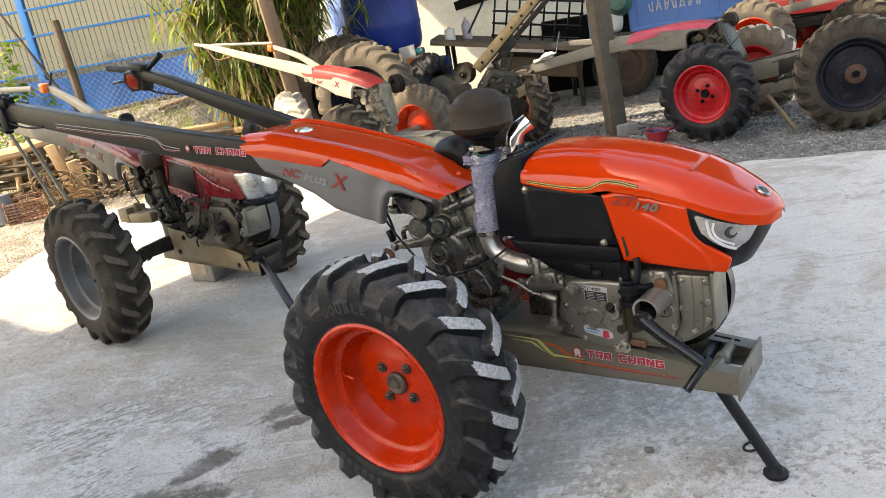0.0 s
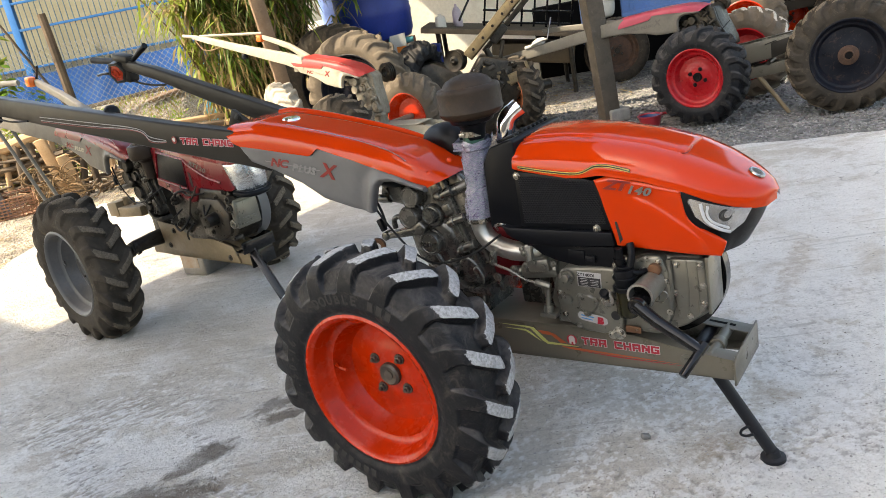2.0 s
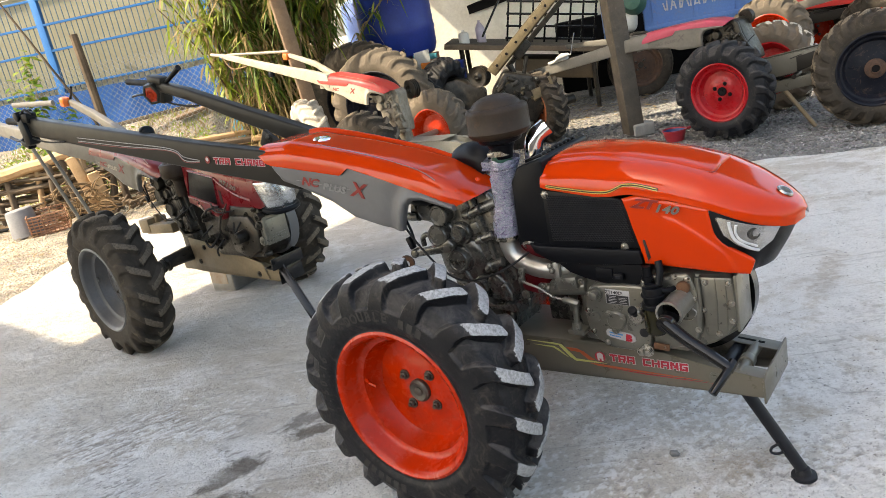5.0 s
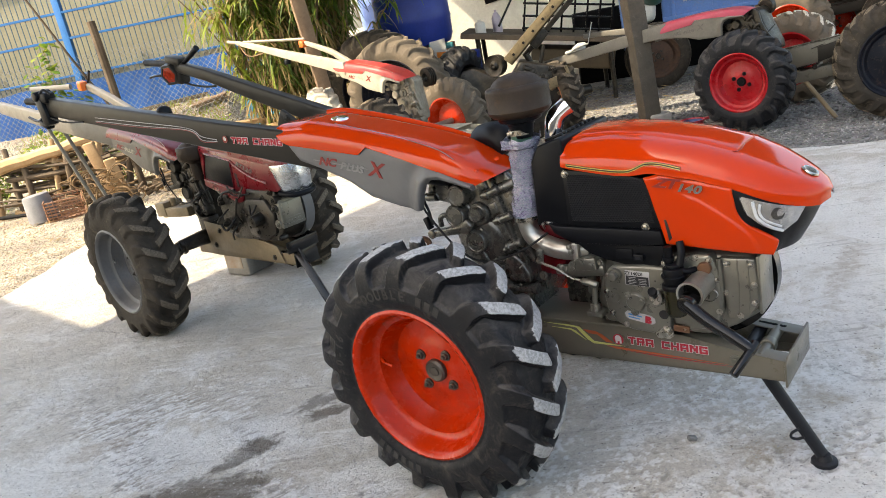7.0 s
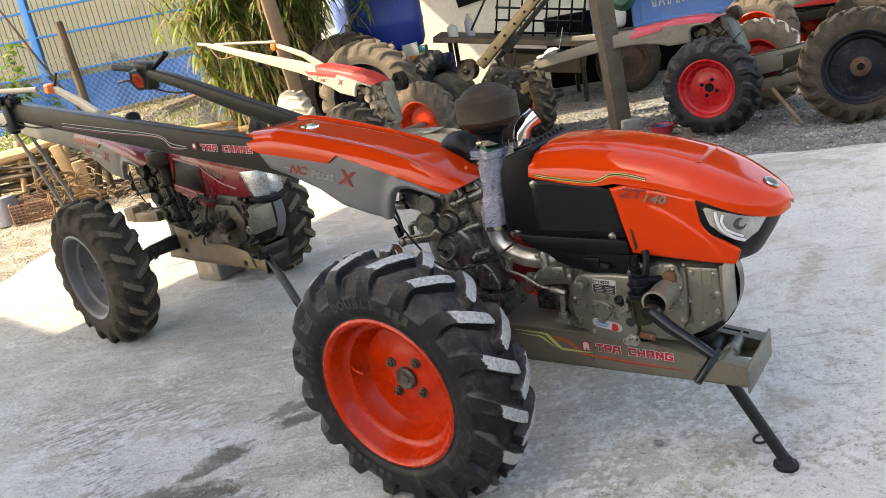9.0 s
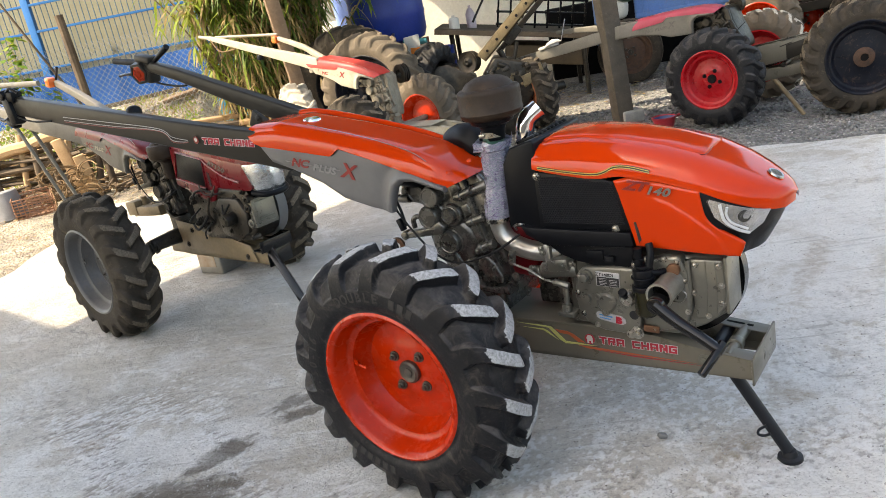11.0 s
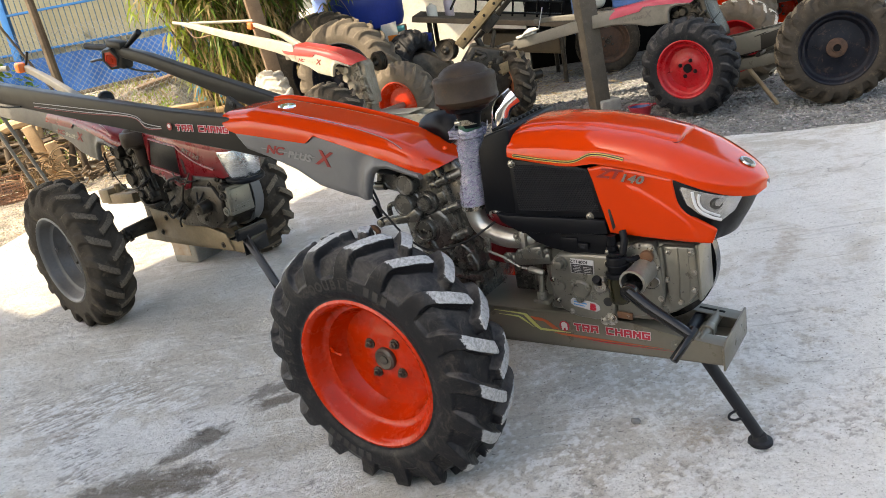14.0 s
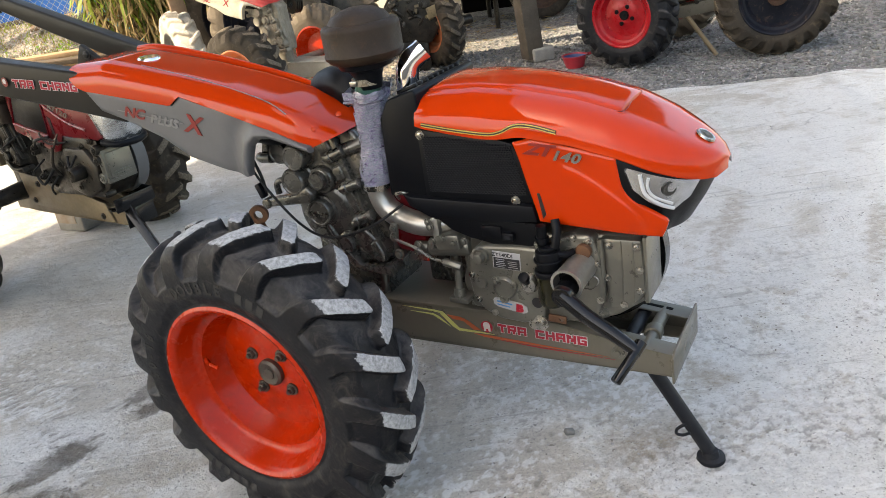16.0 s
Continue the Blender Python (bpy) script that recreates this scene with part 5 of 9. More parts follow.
def floor_mesh():
    """The slab with its ragged edge, and in front of it the part that one sees from near, with trowel ridges, crumbs and pits."""
    bm = slab()
    bm.verts.index_update()
    verts, faces = [tuple(v.co) for v in bm.verts], [[v.index for v in f.verts] for f in bm.faces]
    bm.free()
    start = len(verts)
    gx = np.unique(np.concatenate(([-4.6, -4.2, -3.8, -3.4, -3.1], np.arange(-2.9, 2.7, 0.0062), [2.8, 3.2, 4.0, 5.5, 7.0])))
    gy = np.concatenate(([1.2, 1.4], np.arange(1.5, 3.39, 0.0062), [3.4]))
    x, y = np.meshgrid(gx, gy, indexing="ij")
    hill = lambda cx, cy, rx, ry: np.exp(-((x - cx) / rx) ** 2 - ((y - cy) / ry) ** 2)
    c, w = math.cos(radians(33)), math.sin(radians(33))
    u, v = x * c + y * w, y * c - x * w
    ridge = 1 - np.abs(2 * soft_noise(u * 14 + 3 * soft_noise(x * 4, y * 4), v * 44, 4, 0.66) - 1)
    slurry = np.clip(hill(-1.5, 2.45, 0.5, 0.3) + hill(-1.15, 2.2, 0.5, 0.25) + 0.7 * hill(-1.9, 2.8, 0.5, 0.35) + 0.5 * hill(-0.6, 2.0, 0.4, 0.25), 0, 1)
    crumbs = np.clip(0.25 + hill(1.0, 1.75, 0.6, 0.25) + hill(0.5, 1.75, 0.4, 0.2) + 0.6 * hill(1.7, 2.2, 0.7, 0.5) + 0.3 * hill(0.4, 2.2, 0.4, 0.4), 0, 1)
    patchy = np.clip((soft_noise(x * 4 + 9, y * 4, 4) - 0.42) / 0.16, 0, 1)
    h = 0.003 * (soft_noise(x * 3, y * 3, 4) - 0.5) + 0.004 * slurry * patchy * np.clip((ridge - 0.8) / 0.14, -1.2, 1) * (0.4 + 0.6 * soft_noise(x * 40, y * 40, 2))
    lump = np.clip((soft_noise(x * 52 + 5, y * 52, 3, 0.7) - 0.5) / 0.2, -1, 1)
    h = h + crumbs * (0.3 + 0.7 * patchy) * (0.006 * np.clip(lump - 0.2, 0, 1) - 0.005 * np.clip(-lump - 0.35, 0, 1)) + 0.0022 * (soft_noise(x * 70, y * 70, 2, 0.7) - 0.5)
    calm = np.clip((3.38 - y) / 0.25, 0, 1) * np.clip((x + 2.95) / 0.2, 0, 1) * np.clip((2.7 - x) / 0.2, 0, 1)
    h = h * calm
    verts += np.stack((x, y, np.minimum(h, 0.004)), -1).reshape(-1, 3).tolist()
    ids = start + np.arange(x.size).reshape(x.shape)
    faces += np.stack((ids[:-1, :-1], ids[1:, :-1], ids[1:, 1:], ids[:-1, 1:]), -1).reshape(-1, 4).tolist()
    me = bpy.data.meshes.new("floor")
    me.from_pydata(verts, [], faces)
    level = np.concatenate((np.full(start, 0.5), np.clip(0.5 + h / 0.007, 0, 1).reshape(-1))).astype(np.float32)
    me.attributes.new("level", "FLOAT", "POINT").data.foreach_set("value", level)
    me.polygons.foreach_set("use_smooth", [True] * len(me.polygons))
    me.set_sharp_from_angle(angle=radians(60))
    me.materials.append(CONCRETE)
    return me


tagged(new("floor", floor_mesh()), "worn pale concrete slab with dusty white smears and stains", "floor", kind="structure")

ROOF_Z = 5.4
shift = SUN_WAY * (ROOF_Z / -SUN_WAY.z)
roof_shade = [(-2.76, 3.93), (0.0, 8.1), (5.0, 7.7), (3.3, 4.9), (1.75, 1.9), (1.0, 0.2), (0.6, -0.6), (-9.5, -0.6), (-9.5, 8.9)]


def roof_panel():
    pts = [(x - shift.x, y - shift.y) for x, y in roof_shade]
    bm = loft([[V((x, y, ROOF_Z)) for x, y in pts], [V((x, y, ROOF_Z + 0.05)) for x, y in pts]])
    bmesh.ops.triangulate(bm, faces=[f for f in bm.faces if len(f.verts) > 4])
    return bm


lone("ceiling", roof_panel(), ROOF_METAL, Matrix(), "low sheet-metal shed roof", "roof", kind="structure")


# slab added out of view to shade the background round the truck
lone("lean_to_roof", box((0, 0, 0), (9.0, 9.0, 0.06), (0, 0, 0), 0.0), ROOF_METAL, pose(4.6 - shift.x * 0.8, 13.5 - shift.y * 0.8, ROOF_Z * 0.8), "unseen sheet-metal slab added to shade the truck side of the yard", "roof", kind="structure")


# wall added behind the viewpoint to cut low light and reflections
lone("wall_south", box((0, -4.0, 0.97), (18.0, 0.15, 2.0), (0, 0, 0), 0.0), CONC_BLOCK, Matrix(), "unseen plain grey wall added behind the viewpoint to block light", "wall", kind="structure")


def timber_post(name, x, y, w, d, h, z0, material, label, turn=0, lean=(0, 0)):
    bm = bmesh.new()
    rings = []
    for i in range(13):
        z = z0 + (h - z0) * i / 12
        f = 1 + 0.03 * noise.noise((i * 0.7, x, y))
        ox, oy = lean[0] * (z - z0), lean[1] * (z - z0)
        rings.append([V((ox + sx * w * f / 2, oy + sy * d * f / 2, z)) for sx, sy in ((-1, -1), (1, -1), (1, 1), (-1, 1))])
    bm = soften(loft(rings), 0.008, 2, 40)
    return lone(name, bm, material, pose(x, y, 0, 0, 0, turn), label, "post", "roof posts")


timber_post("timber_post", 1.09, 7.45, 0.165, 0.15, 5.4, 0.0, GREY_WOOD, "weathered grey-brown square timber roof post on a concrete foot", 20, (-0.052, 0))
lone("concrete_footing", box((0, 0, 0.03), (0.2, 0.2, 0.12), (0, 0, 0), 0.02, 3), CONC_BLOCK, pose(1.16, 7.45, 0, 0, 0, 12), "small grey concrete footing under the roof post", "footing")
timber_post("timber_post", -2.09, 8.2, 0.14, 0.12, 5.4, -0.05, BROWN_WOOD, "sunlit brown square timber roof post", 25, (-0.076, 0))
# ---- the orange walking tractor ----
MAIN = pose(-0.074, 2.429, 0, 0, 0, -31)
main = tractor_base("walking_tractor", MAIN, "orange and grey walking tractor propped on a dark front stand", (ORANGE, TANK_GREY), "glossy orange fuel tank cover",
                    HANDLE_GREY, GREY_PAINT, GEAR_CAST, RIM_ORANGE, [RUBBER, LUG_TOP], tank_text=(DECAL_DARK, DECAL_SOFT),
                    near=[(-0.6, -0.175, 1.078), (-0.74, -0.2, 1.102), (-1.0, -0.245, 1.153), (-1.6, -0.25, 1.25), (-2.28, -0.25, 1.36)])

# bonnet
HOOD_W = [(0.335, 0.158), (0.36, 0.166), (0.6, 0.17), (0.8, 0.168), (0.87, 0.155), (0.92, 0.13), (0.96, 0.095), (0.985, 0.06), (1.0, 0.02)]
HOOD_TOP = [(0.335, 0.978), (0.36, 0.988), (0.46, 0.989), (0.57, 0.979), (0.7, 0.953), (0.79, 0.925), (0.87, 0.888), (0.95, 0.842), (0.985, 0.818), (1.0, 0.8)]
HOOD_LOW = [(0.335, 0.915), (0.42, 0.9), (0.5, 0.888), (0.545, 0.886), (0.6, 0.893), (0.711, 0.874), (0.81, 0.847), (0.87, 0.818), (0.92, 0.795), (0.96, 0.778), (0.985, 0.773), (1.0, 0.779)]
hood = part("bonnet", upper_hood(HOOD_W, HOOD_TOP, HOOD_LOW, 0.335, 1.0, 44, 16, square=(0.46, 0.92)), ORANGE, main, "glossy orange bonnet")
raised = []
for i in range(23):
    x = 0.345 + (0.8 - 0.345) * i / 22
    zt = between(HOOD_TOP, x)
    w = 0.1 - 0.012 * i / 22
    raised.append([V((x, y, zt + 0.007 - (0.006 if abs(y) > w - 0.004 else 0) - 0.035 * abs(y / 0.17) ** 2.6)) for y in [w * k / 8 for k in range(-8, 9)]] + [V((x, y, zt - 0.02)) for y in (w, -w)])
part("bonnet_panel", soften(loft(raised), 0.002, 1, 50), ORANGE, hood, "raised orange centre panel")
part("seam", hose([(0.785, -0.086, 0.9235), (0.802, -0.08, 0.921), (0.808, -0.06, 0.9235), (0.806, -0.03, 0.9275)], 0.0011, 6), DECAL_DARK, hood)
# side panels below the crease
LEFT_EDGE = [(0.696, 0.626), (0.74, 0.616), (0.79, 0.603), (0.84, 0.592), (0.879, 0.58)]
FRONT_EDGE = [(0.672, 0.894), (0.69, 0.902), (0.706, 0.907), (0.713, 0.902), (0.726, 0.884), (0.742, 0.858), (0.757, 0.838), (0.775, 0.823), (0.8, 0.816), (0.848, 0.809)]
FOLD = [(0.66, 0.838), (0.721, 0.817), (0.771, 0.785), (0.81, 0.756), (0.834, 0.735), (0.852, 0.712), (0.862, 0.685), (0.87, 0.65)]


def side_panel(s):
    """A pressed panel with a soft fold that sweeps down towards the nose."""
    outer, inner = [], []
    for j in range(41):
        v = j / 40
        z0, z1 = 0.696 + (0.879 - 0.696) * v, 0.672 + (0.848 - 0.672) * v
        x0, x1 = between(LEFT_EDGE, z0), between(FRONT_EDGE, z1)
        ro, ri = [], []
        for i in range(61):
            u = i / 60
            x, z = x0 + (x1 - x0) * u, z0 + (z1 - z0) * u + v ** 5 * between([(0, 0), (0.18, 0.014), (0.55, 0.009), (1, 0)], u)
            d = z - between(FOLD, x)
            k = min(1, max(0, d / 0.014 + 0.26))
            lift = 0.0042 * (math.exp(d / 0.1) if d < -0.0036 else 1 - k * k * (3 - 2 * k)) * min(1, max(0, (x - 0.655) / 0.05))
            rim = min(1.0, min(u, 1 - u, v, 1 - v) * 26)
            y = -0.164 - 0.004 * math.sqrt(rim * (2 - rim)) - lift * min(1, rim) + max(0, x - 0.8) ** 2 * 1.4
            ro.append(V((x, -s * y, z)))
            ri.append(V((x, -s * (y + 0.006), z)))
        outer.append(ro)
        inner.append(ri)
    return loft([o + list(reversed(i_)) for o, i_ in zip(outer, inner)])


for s in (-1, 1):
    sp = part("side_panel", side_panel(s), ORANGE, main, "orange side panel")
    part("vent_slot", plate([(0.628, 0.765), (0.634, 0.765), (0.645, 0.715), (0.637, 0.705)], s * 0.1675, s * 0.1705, 0.001), DECAL_BLACK, sp)
letter_line("ZT", 0.035, side_face(0.64, -0.1703, 0.864, -6), main, DECAL_DARK, "dark red model lettering", 1.45, 0.0014, shear=0.35, pitch=0.58)
letter_line("140", 0.03, side_face(0.702, -0.1745, 0.8505, -8), main, WORN_SILVER, "silver model number", 1.3, 0.001, 0.0012, 0.3, 0.56)
for off, r, mt in ((0.0, 0.0045, DECAL_BLACK), (0.0026, 0.0012, DECAL_YELLOW), (-0.0028, 0.0011, DECAL_YELLOW)):
    part("pinstripe", hose([(x, -0.1665 - (0.0 if mt is DECAL_BLACK else 0.003), z + off) for x, z in ((0.36, 0.921), (0.44, 0.908), (0.52, 0.899), (0.555, 0.903), (0.59, 0.917), (0.63, 0.916), (0.685, 0.902))], r, 6), mt, hood)
part("badge", joined(lathe([(0.0005, 0.004), (0.02, 0.004), (0.022, 0.0)], disc_at((0.952, 0.0, 0.8425), (0.55, 0, 0.83)), 24)), STEEL, hood, "round chrome badge")
part("badge_mark", joined(lathe([(0.0135, 0.0042), (0.0145, 0.0047), (0.0155, 0.0042)], disc_at((0.952, 0.0, 0.8425), (0.55, 0, 0.83)), 24), box((0.9545, 0, 0.8462), (0.02, 0.003, 0.0015), (0, 33, 0), 0), box((0.9545, 0, 0.8462), (0.003, 0.016, 0.0015), (0, 33, 0), 0)), GREY_PAINT, hood)

# nose: dark bezel with two headlights
PLAN = [(0.81, -0.166), (0.86, -0.16), (0.9, -0.148), (0.935, -0.122), (0.96, -0.09), (0.975, -0.05), (0.98, 0.0)]
BEZ_TOP = [(0.81, 0.845), (0.86, 0.824), (0.9, 0.806), (0.935, 0.79), (0.96, 0.778), (0.98, 0.772)]
BEZ_LOW = [(0.81, 0.836), (0.818, 0.78), (0.84, 0.752), (0.86, 0.738), (0.886, 0.722), (0.9, 0.705), (0.904, 0.668), (0.935, 0.662), (0.98, 0.664)]
plan = smooth_path([(x, y, 0) for x, y in PLAN] + [(x, -y, 0) for x, y in reversed(PLAN[:-1])], 5)
rings = []
for p in plan:
    zt, zl = between(BEZ_TOP, p.x), between(BEZ_LOW, p.x)
    inn = V((p.x - 0.06, p.y * 0.7, 0))
    mid = (zt + zl) / 2
    k = min(1, max(0, (p.x - 0.85) / 0.1))
    rings.append([V((p.x, p.y, zt)), V((p.x - 0.026 * k, p.y * (1 - 0.07 * k), mid)), V((p.x - 0.058 * k, p.y * (1 - 0.16 * k), zl)), V((inn.x, inn.y, zl + 0.01)), V((inn.x, inn.y, zt - 0.005))])
part("bezel", soften(loft(rings), 0.003, 2, 50), BLACK_PLASTIC, main, "dark grey plastic nose bezel")
for s in (-1, 1):
    def lamp_ring(grow, push):
        top, low = [], []
        path = smooth_path([(0.829, -0.167, 0), (0.848, -0.164, 0), (0.87, -0.16, 0), (0.905, -0.147, 0), (0.935, -0.125, 0), (0.957, -0.098, 0)], 4)
        for i, p in enumerate(path):
            f = i / (len(path) - 1)
            zt = between([(0.829, 0.828), (0.87, 0.814), (0.92, 0.797), (0.957, 0.783)], p.x) + grow
            zl = between([(0.829, 0.822), (0.842, 0.78), (0.875, 0.754), (0.913, 0.735), (0.938, 0.724), (0.957, 0.745)], p.x) - grow
            q = V((p.x + push * 0.7, p.y - push * 0.7, 0))
            back = 0.026 * min(1, max(0, (p.x - 0.85) / 0.1)) * (zt - zl) / 0.06
            top.append(V((q.x, -s * q.y if s > 0 else q.y, zt)))
            low.append(V((q.x - 0.004 - back, -s * q.y if s > 0 else q.y, zl)))
        return top, low
    top, low = lamp_ring(0.0, 0.006)
    top2, low2 = lamp_ring(-0.004, -0.012)
    dish = loft([[a, b, d, c] for a, b, c, d in zip(top, low, top2, low2)])
    hl = part("headlight", dish, LAMP_DISH, main, "clear swept-back headlight with chrome reflector")

    def on_lens(x, f, out=0.001):
        k = min(range(len(top)), key=lambda n_: abs(top[n_].x - x))
        p = top[k].lerp(low[k], f)
        return p + V((0.7, s * 0.7, 0)) * out

    part("light_bar", hose([on_lens(0.858, 0.12), on_lens(0.862, 0.5), on_lens(0.878, 0.82), on_lens(0.905, 0.92), on_lens(0.938, 0.95)], 0.0042, 10), LIGHT_GUIDE, hl, "clear white light guide")
    part("light_bar", hose([on_lens(0.874, 0.14), on_lens(0.878, 0.5), on_lens(0.895, 0.74), on_lens(0.935, 0.8)], 0.0034, 8), LIGHT_GUIDE, hl, "clear white light guide")
    part("bulb_cup", lathe([(0.0005, 0.0), (0.007, 0.0005), (0.012, 0.0014), (0.015, 0.002), (0.0165, 0.0014), (0.017, -0.004)], disc_at(on_lens(0.918, 0.34, -0.001), (0.62, s * 0.76, -0.15)), 28), LAMP_BOWL, hl, "dark lamp bowl")

# grille and rear cowl
for s in (-1, 1):
    pan = part("grille_panel", plate([(0.338, 0.907), (0.42, 0.897), (0.5, 0.885), (0.545, 0.882), (0.575, 0.874), (0.59, 0.84), (0.602, 0.79), (0.616, 0.735), (0.36, 0.738), (0.335, 0.745)], s * 0.158, s * 0.15, 0.003), BLACK_PLASTIC, main, "black plastic grille panel")
    mesh_bars = bmesh.new()
    top_edge = lambda x: min(0.892 - 0.1 * (x - 0.35), 0.76 + (0.602 - x) * 4.2)
    for i in range(26):
        z = 0.756 + 0.0054 * i
        x1 = min(0.598 - 0.24 * max(0, z - 0.76), 0.35 + max(0.0, (0.893 - z) * 9))
        if x1 < 0.37:
            continue
        put(mesh_bars, box(((0.35 + x1) / 2, s * 0.1605, z), (x1 - 0.35, 0.004, 0.0016), bevel=0))
        k = 0
        while True:
            x = 0.354 + 0.0078 * k + (0.0039 if i % 2 else 0)
            if x > x1:
                break
            put(mesh_bars, box((x, s * 0.1605, z + 0.0027), (0.0022, 0.004, 0.0042), bevel=0))
            k += 1
    part("grille_mesh", mesh_bars, STAND_PAINT, pan, "fine black mesh", kind="stuff")
    part("grille_back", plate([(0.352, 0.89), (0.56, 0.868), (0.597, 0.757), (0.352, 0.757)], s * 0.1595, s * 0.1585, 0), DARK_VOID, pan)
    for x, z in ((0.346, 0.894), (0.57, 0.741)):
        part("grille_bolt", bolt((x, s * 0.158, z), (0, s, 0), 0.008, 0.007), STEEL, pan)
part("cowl", joined(plate([(0.225, 0.735), (0.235, 0.93), (0.262, 0.975), (0.335, 0.997), (0.345, 0.99), (0.345, 0.735)], -0.15, 0.15, 0.018, 3)), BLACK_PLASTIC, main, "black plastic rear cowl")
for i in range(9):
    part("cowl_rib", box((0.298, -0.105 + 0.026 * i, 0.989), (0.06, 0.01, 0.012), (0, -17, 0), 0.003), BLACK_PLASTIC, main)
part("lower_tray", joined(plate([(0.275, 0.75), (0.3, 0.742), (0.615, 0.733), (0.622, 0.695), (0.49, 0.69), (0.345, 0.692), (0.29, 0.72)], -0.172, -0.12, 0.003, 2)), BLACK_PLASTIC, main, "black plastic tray under the grille")
part("switch_box", joined(plate([(0.355, 0.686), (0.615, 0.688), (0.606, 0.633), (0.58, 0.622), (0.5, 0.628), (0.44, 0.64), (0.39, 0.658)], -0.16, -0.11, 0.003, 2), box((0.47, -0.161, 0.688), (0.24, 0.01, 0.004), (0, 0, 0), 0.001), box((0.5, -0.162, 0.662), (0.05, 0.008, 0.03), (0, 0, 0), 0.002), box((0.545, -0.17, 0.655), (0.03, 0.012, 0.02), (0, 2, 0), 0.003)), BLACK_PLASTIC, main, "black switch box")
part("switch_mark", box((0.545, -0.1765, 0.655), (0.014, 0.001, 0.008), (0, 2, 0), 0), STAND_PAINT, main)
part("inner_guard", box((0.235, 0.0, 0.68), (0.1, 0.2, 0.26), (0, 8, 0), 0.02), MAROON, main, "dark red belt guard behind the pipe")

# air pre-cleaner on a wrapped pipe
AX, AY = 0.205, -0.12
part("precleaner", joined(lathe([(0.0005, 1.188), (0.02, 1.187), (0.042, 1.182), (0.062, 1.172), (0.071, 1.162), (0.074, 1.156), (0.087, 1.153), (0.0915, 1.148), (0.0925, 1.14), (0.0925, 1.09), (0.0945, 1.087), (0.0925, 1.08), (0.082, 1.069), (0.064, 1.063), (0.0005, 1.063)], Matrix.Translation((AX + 0.003, AY, 0)), 56)), BRONZE, main, "dusty brown metal air pre-cleaner bowl")
part("precleaner_base", lathe([(0.0005, 1.07), (0.068, 1.066), (0.062, 1.052), (0.042, 1.044), (0.035, 1.03), (0.03, 1.0), (0.0005, 1.0)], Matrix.Translation((AX, AY, 0)), 40), BLACK_PLASTIC, main)
part("hose_clamp", joined(lathe([(0.034, 1.026), (0.0365, 1.026), (0.0365, 1.01), (0.034, 1.01)], Matrix.Translation((AX - 0.005, AY, 0)), 32, closed=True), box((AX - 0.02, AY - 0.034, 1.018), (0.02, 0.012, 0.012), bevel=0.002)), STEEL, main)
part("intake_pipe", hose([(AX - 0.005, AY, 1.03), (AX - 0.012, AY, 0.93), (AX - 0.03, AY, 0.76)], 0.031, 20, 4), GREEN_METAL, main, "dark green rubber intake pipe")
wrap = []
for i in range(31):
    f = i / 30
    z = 1.0 - 0.24 * f
    cx = AX - 0.004 - 0.028 * f
    ring = []
    for k in range(40):
        a = 2 * math.pi * k / 40
        r = 0.0385 + 0.006 * noise.noise((math.cos(a) * 2.2, math.sin(a) * 2.2, z * 26)) + 0.004 * noise.noise((math.cos(a) * 5, math.sin(a) * 5, z * 70)) + (0.006 if f < 0.05 else 0) + 0.004 * math.sin(f * 9)
        if f < 0.12:
            r += 0.012 + 0.02 * max(-0.4, noise.noise((math.cos(a) * 2.5, math.sin(a) * 2.5, 9)))
        ring.append(V((cx + r * math.cos(a), AY + r * math.sin(a), z + (0.02 * noise.noise((a * 2, 0, 4)) if f < 0.02 else 0))))
    wrap.append(ring)
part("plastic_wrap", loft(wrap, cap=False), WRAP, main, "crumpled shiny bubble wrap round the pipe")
part("pipe_collar", lathe([(0.036, 0.762), (0.039, 0.76), (0.039, 0.746), (0.036, 0.744)], Matrix.Translation((AX - 0.034, AY, 0)), 32, closed=True), STEEL, main)
part("intake_elbow", hose([(AX - 0.034, AY, 0.765), (AX - 0.034, AY, 0.73), (AX - 0.015, AY - 0.003, 0.69), (AX + 0.03, AY - 0.006, 0.665), (AX + 0.09, AY - 0.006, 0.652), (AX + 0.15, AY + 0.02, 0.648)], 0.03, 20, 6), PIPE_STEEL, main, "satin grey cast intake elbow")
part("elbow_flange", box((0.335, -0.12, 0.648), (0.02, 0.075, 0.075), (0, 0, 10), 0.006), PIPE_STEEL, main)
for p in ((0.325, -0.156, 0.672), (0.33, -0.158, 0.66), (0.285, -0.15, 0.606), (0.325, -0.15, 0.606)):
    part("elbow_bolt", bolt(p, (0, -1, 0.2), 0.007, 0.008), CAST, main)

# exhaust stub
part("exhaust_stub", joined(hose([(0.272, -0.06, 0.95), (0.275, -0.06, 1.01), (0.286, -0.052, 1.042), (0.314, -0.03, 1.066)], 0.028, 20, 6), hose([(0.274, -0.06, 0.985), (0.274, -0.06, 0.97)], 0.032, 20, 1)), CHROME, main, "bent chrome exhaust stub")
part("exhaust_bore", lathe([(0.0005, 0.001), (0.019, 0.001), (0.019, 0.0)], disc_at((0.3155, -0.029, 1.067), (0.75, 0.55, 0.4)), 20), DARK_VOID, main)

